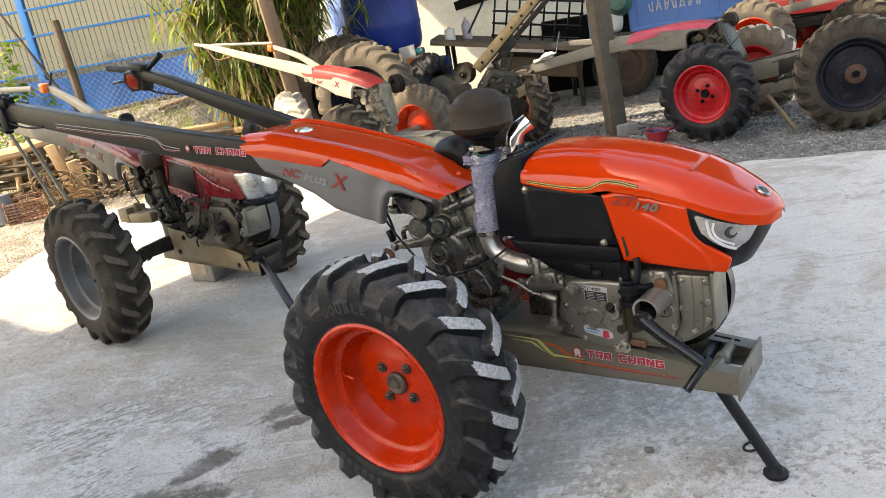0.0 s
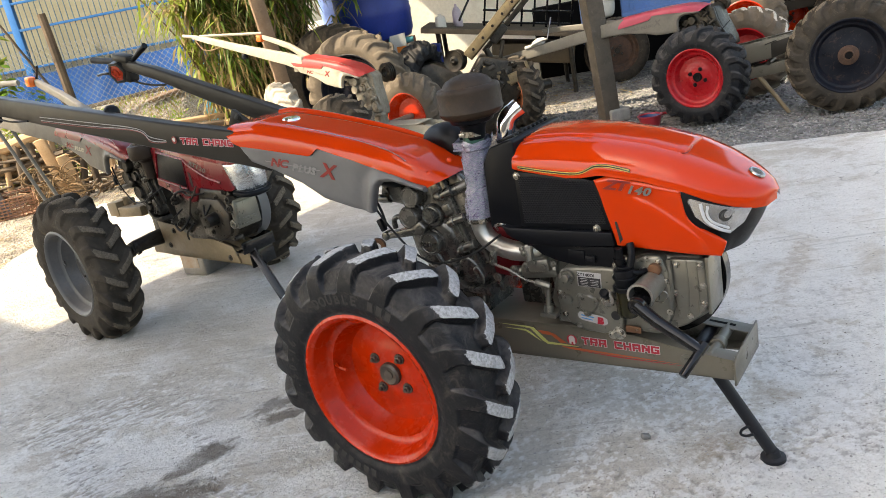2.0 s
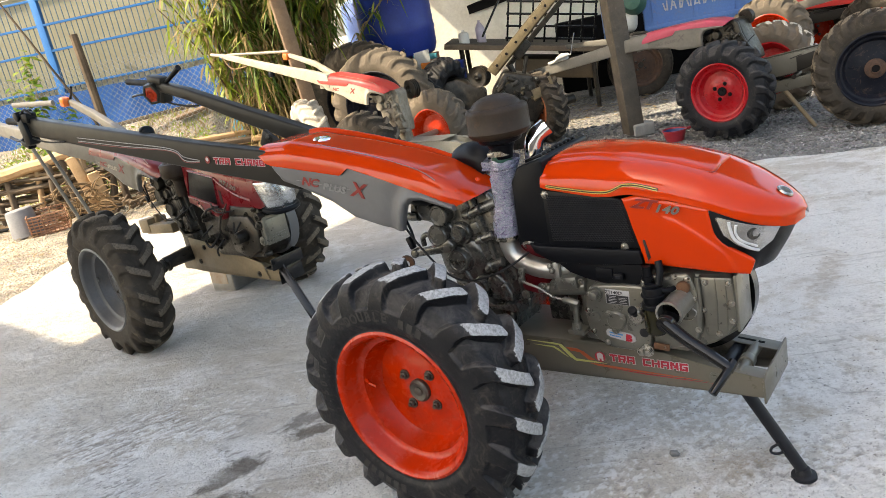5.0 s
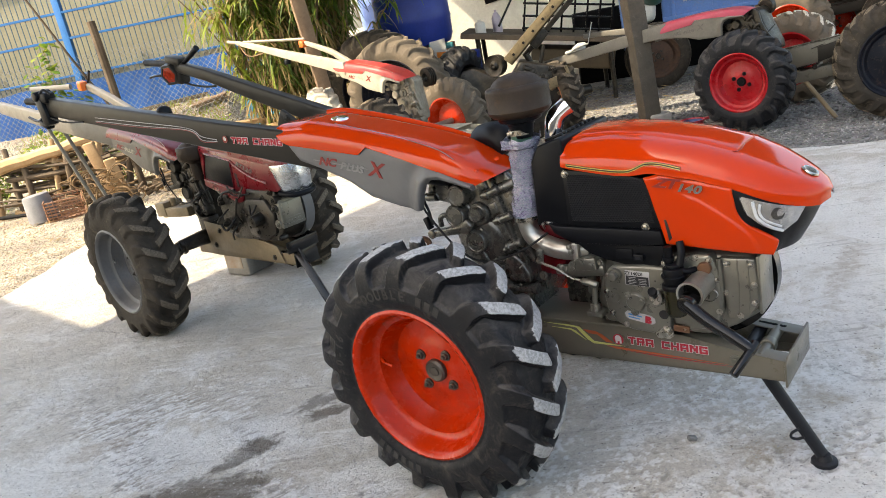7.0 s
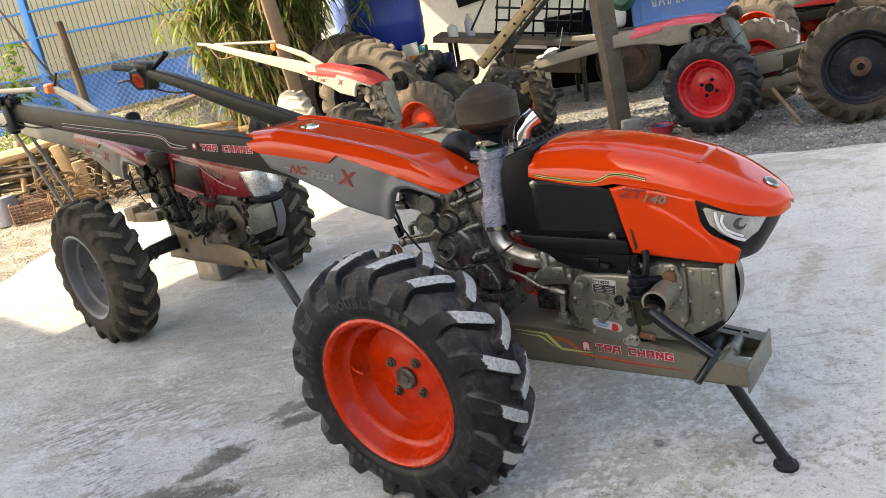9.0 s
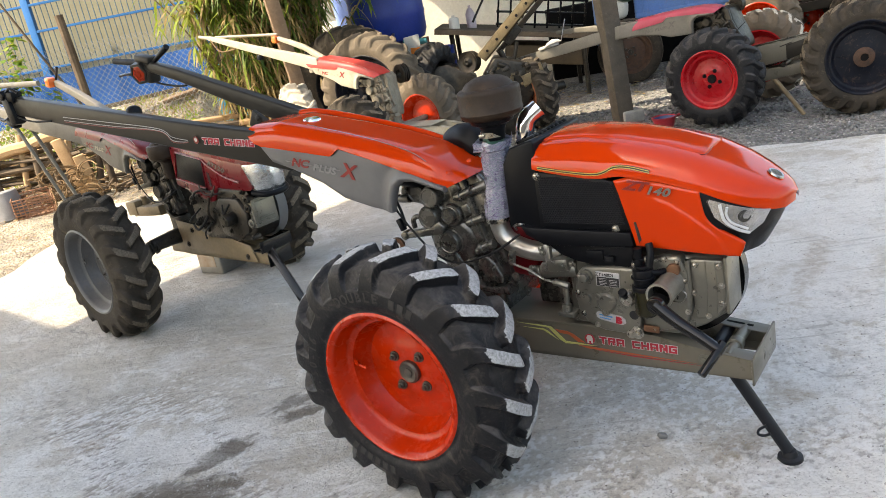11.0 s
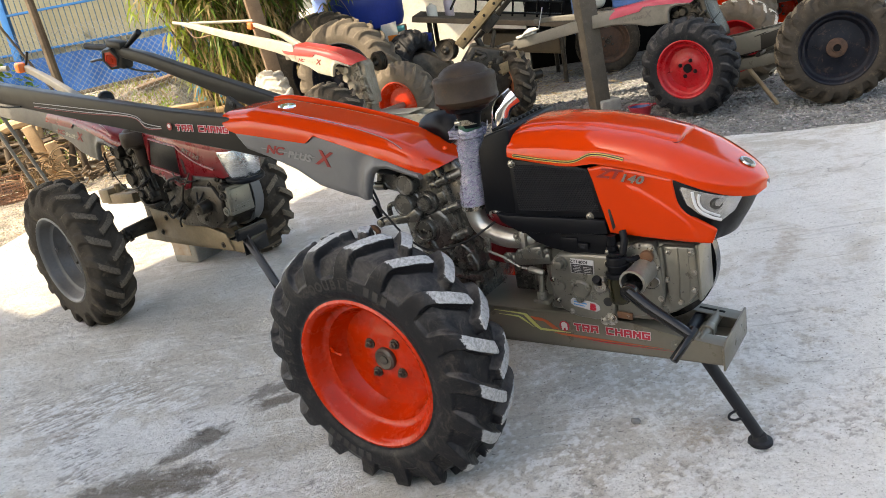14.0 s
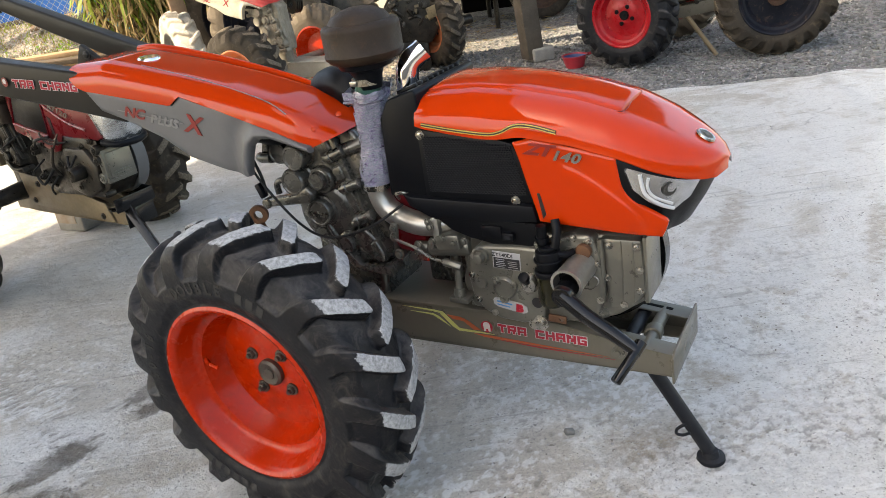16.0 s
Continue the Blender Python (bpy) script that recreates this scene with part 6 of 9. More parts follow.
# tank filler cap and blinker behind the tank
part("filler_cap", joined(lathe([(0.0005, 0.02), (0.028, 0.02), (0.032, 0.016), (0.034, 0.0)], disc_at((-0.532, -0.118, 1.09), (0.1, 0.0, 1)), 32), lathe([(0.034, 0.008), (0.042, 0.006), (0.044, 0.0), (0.034, 0.0)], disc_at((-0.532, -0.118, 1.085), (0.1, 0, 1)), 32, closed=True)), CHROME, main, "chrome fuel cap")
part("rear_hose", hose([(-0.058, 0.020, 0.935), (-0.028, 0.020, 0.972), (0.043, 0.000, 0.978), (0.075, 0.000, 0.937)], 0.05, 18, 5), BLACK_PLASTIC, main, "fat black air hose")

part("tank_ridge", hose([(-0.7, 0.0, 1.112), (-0.62, 0.004, 1.112), (-0.45, 0.004, 1.082), (-0.25, 0.002, 1.037), (-0.1, -0.002, 0.997), (0.02, -0.012, 0.952)], 0.014, 12, 5, 0.008), ORANGE, main, "raised edge of the orange cover")
# handlebar graphics, levers, lamp
square_letters("TRA CHANG", 0.235, 0.024, Matrix.Translation((-0.846, -0.247, 1.072)) @ pose(0, 0, 0, 0, 0, 9.8) @ side_face(0, 0, 0, -7.5), main)
part("maker_mark", lathe([(0.0005, 0.001), (0.014, 0.001), (0.014, 0)], disc_at((-0.99, -0.2715, 1.093), (0, -1, 0)), 18), DECAL_DARK, main)
part("maker_mark", lathe([(0.0005, 0.001), (0.0075, 0.001), (0.0075, 0)], disc_at((-0.99, -0.2725, 1.095), (0, -1, 0)), 14), DECAL_WHITE, main)
for off in (0.0, -0.014, -0.02):
    part("pinstripe", hose([(-1.85, -0.2735, 1.235 + off), (-1.5, -0.2735, 1.19 + off), (-1.2, -0.2725, 1.148 + off * 0.5), (-1.13, -0.272, 1.112 + off), (-1.04, -0.2715, 1.094 + off * 0.4)], 0.0015, 6), DECAL_SILVER if off > -0.018 else DECAL_DARK, main)
grip_end(main, (-2.3, -0.25, 1.335), (-1, 0, 0.1))
part("brake_cable", hose([(-2.28, -0.27, 1.27), (-2.1, -0.285, 1.235), (-1.95, -0.278, 1.225)], 0.004, 8), RUBBER_PLAIN, main)
part("grip", hose([(-1.664, 0.040, 1.393), (-1.770, 0.050, 1.405), (-1.876, 0.060, 1.418)], 0.014, 12, 3), RUBBER_PLAIN, main, "black rubber grip")
part("throttle_lever", hose([(-1.563, 0.030, 1.378), (-1.505, 0.030, 1.403), (-1.430, 0.030, 1.436)], 0.008, 10, 4, 0.013), BLACK_PLASTIC, main)
lampy = part("tail_lamp", joined(box((-1.620, 0.040, 1.349), (0.1, 0.06, 0.085), (0, 14, 0), 0.014, 3), box((-1.600, 0.030, 1.404), (0.1, 0.05, 0.035), (0, 14, 0), 0.01)), HANDLE_GREY, main, "boxy grey tail lamp housing")
part("lens_bezel", lathe([(0.034, 0.004), (0.040, 0.012), (0.050, 0.010), (0.054, -0.03), (0.040, -0.05), (0.0005, -0.05)], disc_at((-1.635, 0.008, 1.349), (0.12, -0.97, -0.2)), 6), HANDLE_GREY, lampy, "dark six-sided bezel")
part("lamp_lens", lathe([(0.0005, 0.0105), (0.012, 0.010), (0.013, 0.007), (0.024, 0.007), (0.025, 0.0095), (0.0375, 0.008), (0.039, -0.006)], disc_at((-1.635, 0.008, 1.349), (0.12, -0.97, -0.2)), 6), LAMP_RED, lampy, "dark red flat lens")
part("brake_lever", hose([(-1.637, 0.030, 1.331), (-1.773, 0.040, 1.353), (-1.858, 0.050, 1.351)], 0.006, 8), BLACK_PAINT, main)
part("cable", hose([(-1.603, 0.030, 1.313), (-1.531, 0.030, 1.290), (-1.423, 0.020, 1.274), (-1.353, 0.020, 1.270)], 0.0045, 8), RUBBER_PLAIN, main)
part("handle_knee", joined(box((-0.875, -0.050, 1.095), (0.1, 0.02, 0.07), (0, 35, 0), 0.006), bolt((-0.871, -0.060, 1.119), (0, -1, 0.2), 0.012, 0.008)), HANDLE_GREY, main)
for p in ((0.071, -0.200, 0.923), (0.141, -0.180, 0.954)):
    part("rivet", lathe([(0.0005, 0.002), (0.005, 0.0015), (0.007, 0.0)], disc_at(p, (0.3, -0.75, 0.6)), 16), ORANGE, main)

# engine
eng = part("engine_block", joined(plate([(0.4, 0.43), (0.38, 0.5), (0.42, 0.63), (0.7, 0.66), (0.84, 0.66), (0.845, 0.5), (0.78, 0.455), (0.7, 0.42)], -0.13, -0.01, 0.012, 3)), CAST, main, "cast metal diesel engine block")
cover_pts = [(0.436, 0.6), (0.424, 0.54), (0.43, 0.49), (0.455, 0.452), (0.5, 0.432), (0.56, 0.428), (0.614, 0.44), (0.622, 0.5), (0.626, 0.56), (0.626, 0.628), (0.55, 0.632), (0.48, 0.628), (0.45, 0.62)]
part("gear_cover", plate(cover_pts, -0.172, -0.12, 0.008, 3), CAST, main, "rounded cast gear cover")
part("crank_case", plate([(0.626, 0.64), (0.7, 0.668), (0.74, 0.668), (0.755, 0.62), (0.76, 0.52), (0.74, 0.46), (0.66, 0.44), (0.62, 0.445)], -0.164, -0.12, 0.01, 3), CAST, main)
part("cylinder_head", joined(plate([(0.752, 0.655), (0.845, 0.655), (0.85, 0.53), (0.82, 0.49), (0.765, 0.48)], -0.145, -0.025, 0.008, 2), box((0.85, -0.085, 0.58), (0.01, 0.11, 0.16), bevel=0.004)), CAST, main, "cast cylinder head")
for x in (0.8, 0.826):
    part("casting_seam", hose([(x, -0.1455, 0.652), (x + 0.001, -0.1455, 0.57), (x - 0.004, -0.1455, 0.5)], 0.0016, 6, 3), CAST, eng)
part("casting_rib", hose([(0.755, -0.15, 0.655), (0.757, -0.152, 0.58), (0.752, -0.15, 0.5)], 0.007, 8, 3), CAST, eng)
for x, z, y in ((0.447, 0.6, 0.172), (0.436, 0.548, 0.172), (0.446, 0.482, 0.172), (0.485, 0.45, 0.172), (0.6, 0.447, 0.172), (0.585, 0.432, 0.172), (0.612, 0.61, 0.172), (0.7, 0.66, 0.164), (0.735, 0.655, 0.164), (0.75, 0.6, 0.164),
                (0.752, 0.51, 0.164), (0.735, 0.465, 0.164), (0.64, 0.64, 0.164), (0.775, 0.64, 0.146), (0.835, 0.64, 0.146), (0.84, 0.585, 0.146), (0.838, 0.535, 0.146), (0.8, 0.495, 0.146), (0.655, 0.45, 0.164), (0.765, 0.56, 0.146)):
    part("engine_bolt", bolt((x, -y, z), (0, -1, 0), 0.006, 0.007), STEEL, eng)
part("inspection_cap", joined(lathe([(0.0005, 0.01), (0.024, 0.01), (0.028, 0.006), (0.029, 0.0)], disc_at((0.521, -0.17, 0.522), (0, -1, 0)), 36), *[joined(rod((x, -0.17, z), (x, -0.18, z), 0.012, seg=18, bevel=0.002), bolt((x, -0.18, z), (0, -1, 0), 0.0065, 0.007)) for x, z in ((0.501, 0.539), (0.543, 0.53), (0.517, 0.493))]), CAST, eng)
part("plug", lathe([(0.0005, 0.01), (0.014, 0.01), (0.016, 0.0)], disc_at((0.46, -0.17, 0.53), (0, -1, 0)), 20), CAST, eng)
part("plug", bolt((0.47, -0.172, 0.603), (0, -1, 0), 0.013, 0.026), CAST, eng)
part("oil_knob", joined(lathe([(0.0005, 0.02), (0.018, 0.02), (0.024, 0.012), (0.024, 0.0)], disc_at((0.59, -0.172, 0.545), (0, -1, 0)), 24)), STEEL, eng)
part("oil_plug", lathe([(0.0005, 0.03), (0.012, 0.028), (0.013, 0.018), (0.008, 0.01), (0.008, 0.0)], disc_at((0.588, -0.19, 0.552), (0, -0.6, 0.8)), 20), BLACK_PLASTIC, eng, "black oil plug")
pl = part("data_plate", box((0.534, -0.1735, 0.594), (0.071, 0.002, 0.044), (0, 3, 0), 0.0005), DECAL_SILVER, eng, "silver rating plate with dark rows")
part("plate_field", joined(box((0.534, -0.175, 0.587), (0.066, 0.0006, 0.027), (0, 3, 0), 0)), DECAL_BLACK, pl)
part("plate_lines", joined(*[box((0.519 + 0.031 * (i % 2), -0.1757, 0.578 + 0.0048 * (i // 2)), (0.024 if i % 3 else 0.018, 0.0004, 0.0013), (0, 3, 0), 0) for i in range(9)]), DECAL_SILVER, pl)
part("plate_lettering", lettering("ZT140DI", 0.013, side_face(0.525, -0.1749, 0.608, -3), 1.1, 0.0003, 0.0003), DECAL_BLACK, pl, kind="stuff")
lab = part("oval_label", plate([(0.485, 0.487), (0.492, 0.493), (0.56, 0.483), (0.572, 0.475), (0.573, 0.462), (0.562, 0.456), (0.496, 0.468), (0.486, 0.475)], -0.1745, -0.172, 0), DECAL_SILVER, eng, "oval silver label with dark marks")
part("label_bars", joined(box((0.515, -0.175, 0.481), (0.04, 0.001, 0.004), (0, 9, 0), 0), box((0.512, -0.175, 0.473), (0.034, 0.001, 0.003), (0, 9, 0), 0)), DECAL_BLUE, lab)
part("label_mark", lettering("B", 0.026, side_face(0.553, -0.1752, 0.469, -8), 1.2, 0.002, 0.0004), DECAL_RED, lab)
part("round_mark", joined(lathe([(0.011, 0.001), (0.0135, 0.001), (0.0135, 0)], disc_at((0.6, -0.1725, 0.49), (0, -1, 0)), 24), box((0.6, -0.173, 0.49), (0.011, 0.001, 0.0025), (0, 45, 0), 0), box((0.6, -0.173, 0.49), (0.011, 0.001, 0.0025), (0, -45, 0), 0)), DECAL_BLACK, eng)
part("bell_housing", plate([(0.2, 0.42), (0.2, 0.62), (0.26, 0.67), (0.44, 0.66), (0.44, 0.42)], 0.0, 0.03, 0.01, 2), GEAR_CAST, main, "grey housing behind the engine")
for x, z in ((0.24, 0.6), (0.3, 0.64), (0.38, 0.64), (0.22, 0.5), (0.3, 0.45)):
    part("housing_bolt", bolt((x, 0.0, z), (0, -1, 0), 0.008, 0.008), CAST, main)
# fuel filter, hoses
part("filter_head", joined(rod((0.652, -0.2, 0.645), (0.652, -0.2, 0.6), 0.028, seg=28, bevel=0.003), rod((0.652, -0.2, 0.6), (0.652, -0.2, 0.585), 0.034, seg=28, bevel=0.003), rod((0.652, -0.2, 0.625), (0.652, -0.2, 0.619), 0.033, seg=28, bevel=0.002), rod((0.652, -0.2, 0.655), (0.652, -0.2, 0.645), 0.02, seg=20, bevel=0.002), rod((0.64, -0.195, 0.7), (0.64, -0.195, 0.65), 0.012, seg=16), rod((0.64, -0.195, 0.672), (0.64, -0.195, 0.662), 0.016, seg=16), hose([(0.668, -0.18, 0.71), (0.674, -0.19, 0.685), (0.67, -0.2, 0.65)], 0.01, 12), hose([(0.668, -0.2, 0.64), (0.685, -0.195, 0.632), (0.7, -0.17, 0.63)], 0.008, 10)), BLACK_PLASTIC, main, "black fuel filter with hoses")
part("filter_bowl", lathe([(0.0005, 0.508), (0.025, 0.509), (0.031, 0.52), (0.0315, 0.585), (0.0005, 0.585)], Matrix.Translation((0.652, -0.2, 0)), 28), OLIVE_GLASS, main, "dark olive filter bowl")
for p in ((0.625, -0.178, 0.645), (0.632, -0.178, 0.604), (0.69, -0.166, 0.625)):
    part("clamp_bolt", bolt(p, (0, -1, 0), 0.009, 0.01), STEEL, main)
part("fuel_pipe", hose([(0.222, -0.165, 0.628), (0.239, -0.165, 0.617), (0.279, -0.165, 0.604), (0.323, -0.165, 0.579), (0.362, -0.165, 0.571)], 0.0042, 8), STEEL, main, "thin bright steel fuel pipe")
part("pipe_clamp", joined(box((0.223, -0.16, 0.64), (0.02, 0.012, 0.05), (0, 8, 0), 0.004), bolt((0.224, -0.166, 0.652), (0, -1, 0), 0.007, 0.007), bolt((0.221, -0.166, 0.63), (0, -1, 0), 0.007, 0.007)), CAST, main)
part("pipe_union", joined(rod((0.357, -0.165, 0.572), (0.405, -0.165, 0.561), 0.011, seg=6, bevel=0.002), rod((0.392, -0.16, 0.56), (0.384, -0.16, 0.48), 0.0085, seg=12, bevel=0.002), rod((0.386, -0.16, 0.5), (0.384, -0.16, 0.47), 0.014, seg=12, bevel=0.002), box((0.386, -0.15, 0.47), (0.052, 0.05, 0.014), (0, 3, 0), 0.003)), CAST, main)
part("hose_loop", hose([(0.235, -0.13, 0.72), (0.25, -0.16, 0.745), (0.275, -0.165, 0.75), (0.285, -0.15, 0.74)], 0.004, 8), STEEL, main)
part("side_pump", joined(rod((0.3, -0.12, 0.59), (0.42, -0.12, 0.6), 0.025, seg=20, bevel=0.005), rod((0.26, -0.13, 0.59), (0.3, -0.13, 0.59), 0.016, seg=16, bevel=0.003), box((0.37, -0.135, 0.62), (0.07, 0.05, 0.04), (0, -6, 0), 0.008), rod((0.4, -0.11, 0.6), (0.4, -0.11, 0.43), 0.012, seg=14), rod((0.34, -0.08, 0.58), (0.34, -0.08, 0.5), 0.014, seg=14), *[bolt((0.33 + 0.03 * i, -0.158, 0.622 + 0.008 * (i % 2)), (0, -1, 0), 0.007, 0.009) for i in range(4)], bolt((0.22, -0.15, 0.575), (0, -1, 0), 0.01, 0.01)), CAST, main)
part("decompression_tap", joined(rod((0.725, -0.165, 0.635), (0.725, -0.178, 0.633), 0.018, seg=20, bevel=0.003)), COPPER, main, "copper-coloured plug")
part("wire_spring", joined(hose([(0.7, -0.17, 0.545), (0.74, -0.18, 0.545), (0.755, -0.175, 0.565), (0.735, -0.17, 0.575), (0.73, -0.175, 0.55)], 0.0018, 6)), STEEL, main)
part("drain_plug", joined(bolt((0.605, -0.172, 0.437), (0, -1, 0), 0.013, 0.012), bolt((0.585, -0.172, 0.43), (0, -1, 0), 0.009, 0.01)), STEEL, main)
part("sump_tag", box((0.645, -0.168, 0.45), (0.045, 0.006, 0.02), (0, 4, 0), 0.002), COPPER, main)
# flywheel on the far side
part("flywheel", lathe([(0.0005, 0.05), (0.03, 0.05), (0.17, 0.05), (0.19, 0.04), (0.19, 0.0), (0.0005, 0.0)], disc_at((0.67, -0.01, 0.56), (0, 1, 0)), 56), BLACK_PAINT, main, "black flywheel")
# shift shaft and cross lugs on the gearbox side
part("shift_shaft", joined(rod((0.03, -0.138, 0.826), (0.085, -0.138, 0.842), 0.0135, seg=18, bevel=0.003), rod((0.085, -0.138, 0.842), (0.15, -0.12, 0.862), 0.019, seg=18, bevel=0.003)), GEAR_CAST, main)
for x, z in ((0.072, 0.744), (0.091, 0.649)):
    part("cross_lug", rod((x - 0.012, -0.136, z - 0.004), (x + 0.04, -0.13, z + 0.012), 0.012, seg=16, bevel=0.003), GEAR_CAST, main)
# hand crank
ck = part("crank_socket", joined(lathe([(0.03, 0.105), (0.036, 0.105), (0.0365, 0.099), (0.035, 0.095), (0.033, 0.05), (0.034, 0.0), (0.0005, 0.0), (0.0005, 0.07), (0.03, 0.07)], disc_at((0.716, -0.15, 0.596), (-0.05, -1, -0.05)), 36, closed=True)), PIPE_STEEL, main, "bright machined crank socket")
part("socket_bore", lathe([(0.0005, 0.001), (0.0295, 0.001), (0.0295, 0.0)], disc_at((0.7125, -0.222, 0.5925), (-0.05, -1, -0.05)), 24), DARK_VOID, ck)
part("crank_arm", joined(rod((0.709, -0.2, 0.579), (0.71, -0.287, 0.576), 0.023, seg=24, bevel=0.004), hose([(0.708, -0.275, 0.578), (0.76, -0.284, 0.541), (0.82, -0.292, 0.508), (0.87, -0.3, 0.48)], 0.0185, 14, 4, 0.0135)), BLACK_PAINT, main, "black hand crank arm")
part("crank_grip", joined(rod((0.876, -0.282, 0.49), (0.868, -0.306, 0.476), 0.013, seg=14), rod((0.871, -0.3, 0.481), (0.842, -0.362, 0.437), 0.0112, seg=18, bevel=0.003)), BLACK_PAINT, main, "black crank handle")

# front stand
part("stand_leg", joined(rod((0.79, -0.035, 0.315), (0.95, -0.022, 0.03), 0.0175, seg=18), box((0.8, -0.035, 0.29), (0.06, 0.06, 0.02), (0, 25, 0), 0.006)), STAND_PAINT, main, "dark steel prop stand leg")
part("stand_foot", lathe([(0.0005, 0.032), (0.017, 0.03), (0.022, 0.014), (0.034, 0.011), (0.035, 0.001), (0.0005, 0.001)], Matrix.Translation((0.955, -0.02, 0)), 28), STAND_PAINT, main, "round steel stand foot")
part("stand_loop", hose([(0.902, -0.045, 0.115), (0.884, -0.056, 0.105), (0.881, -0.056, 0.09), (0.894, -0.05, 0.083), (0.912, -0.045, 0.09)], 0.004, 8), STAND_PAINT, main)


def round_lettering(text, radius, mid, size, y, parent, material, bold=0.0012, gap=0.03):
    """Letters that follow a circle on the outer wall of a tyre; mid: degrees forward of the top."""
    for i, ch in enumerate(text):
        a = radians(mid) + (i - (len(text) - 1) / 2) * gap / radius
        if ch == "|":
            part("tyre_mark", box((radius * math.sin(a), y, radius * math.cos(a)), (gap * 0.6, 0.0025, size * 0.7), (0, math.degrees(a), 0), 0.0), material, parent)
        elif ch != " ":
            m = Matrix.Translation((radius * math.sin(a), y, radius * math.cos(a))) @ pose(0, 0, 0, 0, math.degrees(a), 0) @ pose(0, 0, 0, 90, 0, 0)
            part("tyre_letter", lettering(ch, size, m, 0.9, bold, 0.0014), material, parent)


near_wheel = next(o for o in main.children if o.name.startswith("wheel") and o.location.y < 0)
WORN_RUBBER = mat("worn_raised_rubber", (0.034, 0.032, 0.03), (0.024, 0.023, 0.022), 20, 0.7, 0.1, bump=0.1, spec=0.25)
round_lettering("DOUBLE |||", 0.29, 3, 0.04, -0.1125, near_wheel, WORN_RUBBER)
round_lettering("7.50-16", 0.29, -82, 0.04, -0.1125, near_wheel, WORN_RUBBER)
round_lettering("||||||", 0.29, 205, 0.04, -0.1125, near_wheel, WORN_RUBBER)
# ---- other walking tractors ----
# far tyre: tan lug tops carry the sunlight on that wheel
red = tractor_base("walking_tractor", pose(-1.871, 4.22, 0, 0, 0, -37), "used deep red walking tractor with silver handlebars and grey wheels", (MAROON, WORN_SILVER), "deep red fuel tank cover", WORN_SILVER, FRAME_TAN, OLD_CAST,
                   RIM_GREY, [RUBBER_DIRT, RUBBER_DIRT], "parked walking tractors", wheels=(-0.565, 0.52), far=[(-0.6, 0.1, 1.03), (-0.98, 0.16, 1.13), (-1.4, 0.19, 1.27), (-1.75, 0.2, 1.375)], far_tyre=[RUBBER_DIRT, RUBBER_TAN], rim_label="deep-dish grey steel rim", text=False, tank_text=(DECAL_DARK, CREAM))
part("axle_knuckle", joined(*[rod((0, -0.26 - 0.035 * i, 0.385), (0, -0.275 - 0.035 * i, 0.385), 0.042, seg=8, bevel=0.003) for i in range(8)]), OLD_CAST, red, "knobbly extended axle")
R_W = [(0.24, 0.09), (0.52, 0.09), (0.535, 0.096), (0.85, 0.096), (0.93, 0.088), (0.98, 0.065), (1.0, 0.03)]
R_TOP = [(0.24, 0.955), (0.4, 0.955), (0.52, 0.948), (0.535, 0.955), (0.7, 0.935), (0.85, 0.9), (0.95, 0.865), (1.0, 0.84)]
R_LOW = [(0.24, 0.92), (0.52, 0.89), (0.7, 0.865), (0.85, 0.842), (0.95, 0.832), (1.0, 0.825)]
rh = part("bonnet", upper_hood(R_W, R_TOP, R_LOW, 0.24, 1.0, 40, 10, mid=-0.055, square=(0.32, 0.6)), MAROON, red, "deep red bonnet")
for s in (-1, 1):
    part("side_panel", plate([(0.25, 0.935), (0.53, 0.9), (0.88, 0.85), (0.9, 0.83), (0.942, 0.712), (0.9, 0.7), (0.775, 0.704), (0.62, 0.71), (0.57, 0.64), (0.52, 0.63), (0.4, 0.67), (0.222, 0.722)], -0.055 + s * 0.094, -0.055 + s * 0.082, 0.006, 2), MAROON, red, "deep red side panel")
part("grille_panel", plate([(0.315, 0.897), (0.54, 0.858), (0.518, 0.717), (0.255, 0.768)], -0.153, -0.146, 0.003), BLACK_PLASTIC, red, "black grille panel")
part("grille_frame", hose([(0.306, -0.151, 0.905), (0.55, -0.151, 0.864), (0.526, -0.151, 0.707), (0.245, -0.151, 0.76), (0.306, -0.151, 0.905)], 0.006, 8, 1), MAROON, red)
part("panel_crease", hose([(0.555, -0.15, 0.86), (0.6, -0.151, 0.83), (0.72, -0.151, 0.775), (0.84, -0.15, 0.745)], 0.007, 8), MAROON, red)
part("panel_slot", plate([(0.56, 0.8), (0.58, 0.79), (0.58, 0.72), (0.56, 0.72)], -0.151, -0.148, 0), DECAL_BLACK, red)
letter_line("RT120", 0.034, side_face(0.665, -0.1535, 0.826, -19), rh, WORN_SILVER, "worn silver model marking", 1.45, 0.0006, shear=0.3, pitch=0.56)
nose = smooth_path([(0.9, -0.151, 0), (0.945, -0.142, 0), (0.985, -0.112, 0), (1.008, -0.06, 0), (1.015, 0.0, 0), (1.008, 0.06, 0), (0.985, 0.112, 0), (0.945, 0.142, 0), (0.9, 0.151, 0)], 4)
lens_rings = []
rl = random.Random(4)
for n_, q in enumerate(nose):
    f = min(1, (q.x - 0.9) / 0.06)
    zt, zl = 0.834, 0.82 - 0.13 * f
    yy = lambda k: -0.055 + q.y * 0.63 * k
    front = [V((q.x + (0.012 * math.sin(math.pi * h / 5) - 0.012 * h / 5) * f + rl.uniform(-0.003, 0.003) * f, yy(1.02 if 0 < h < 5 else 1.0), zt + (zl - zt) * h / 5)) for h in range(6)]
    lens_rings.append(front + [V((q.x - 0.05, yy(0.8), zl)), V((q.x - 0.05, yy(0.8), zt))])
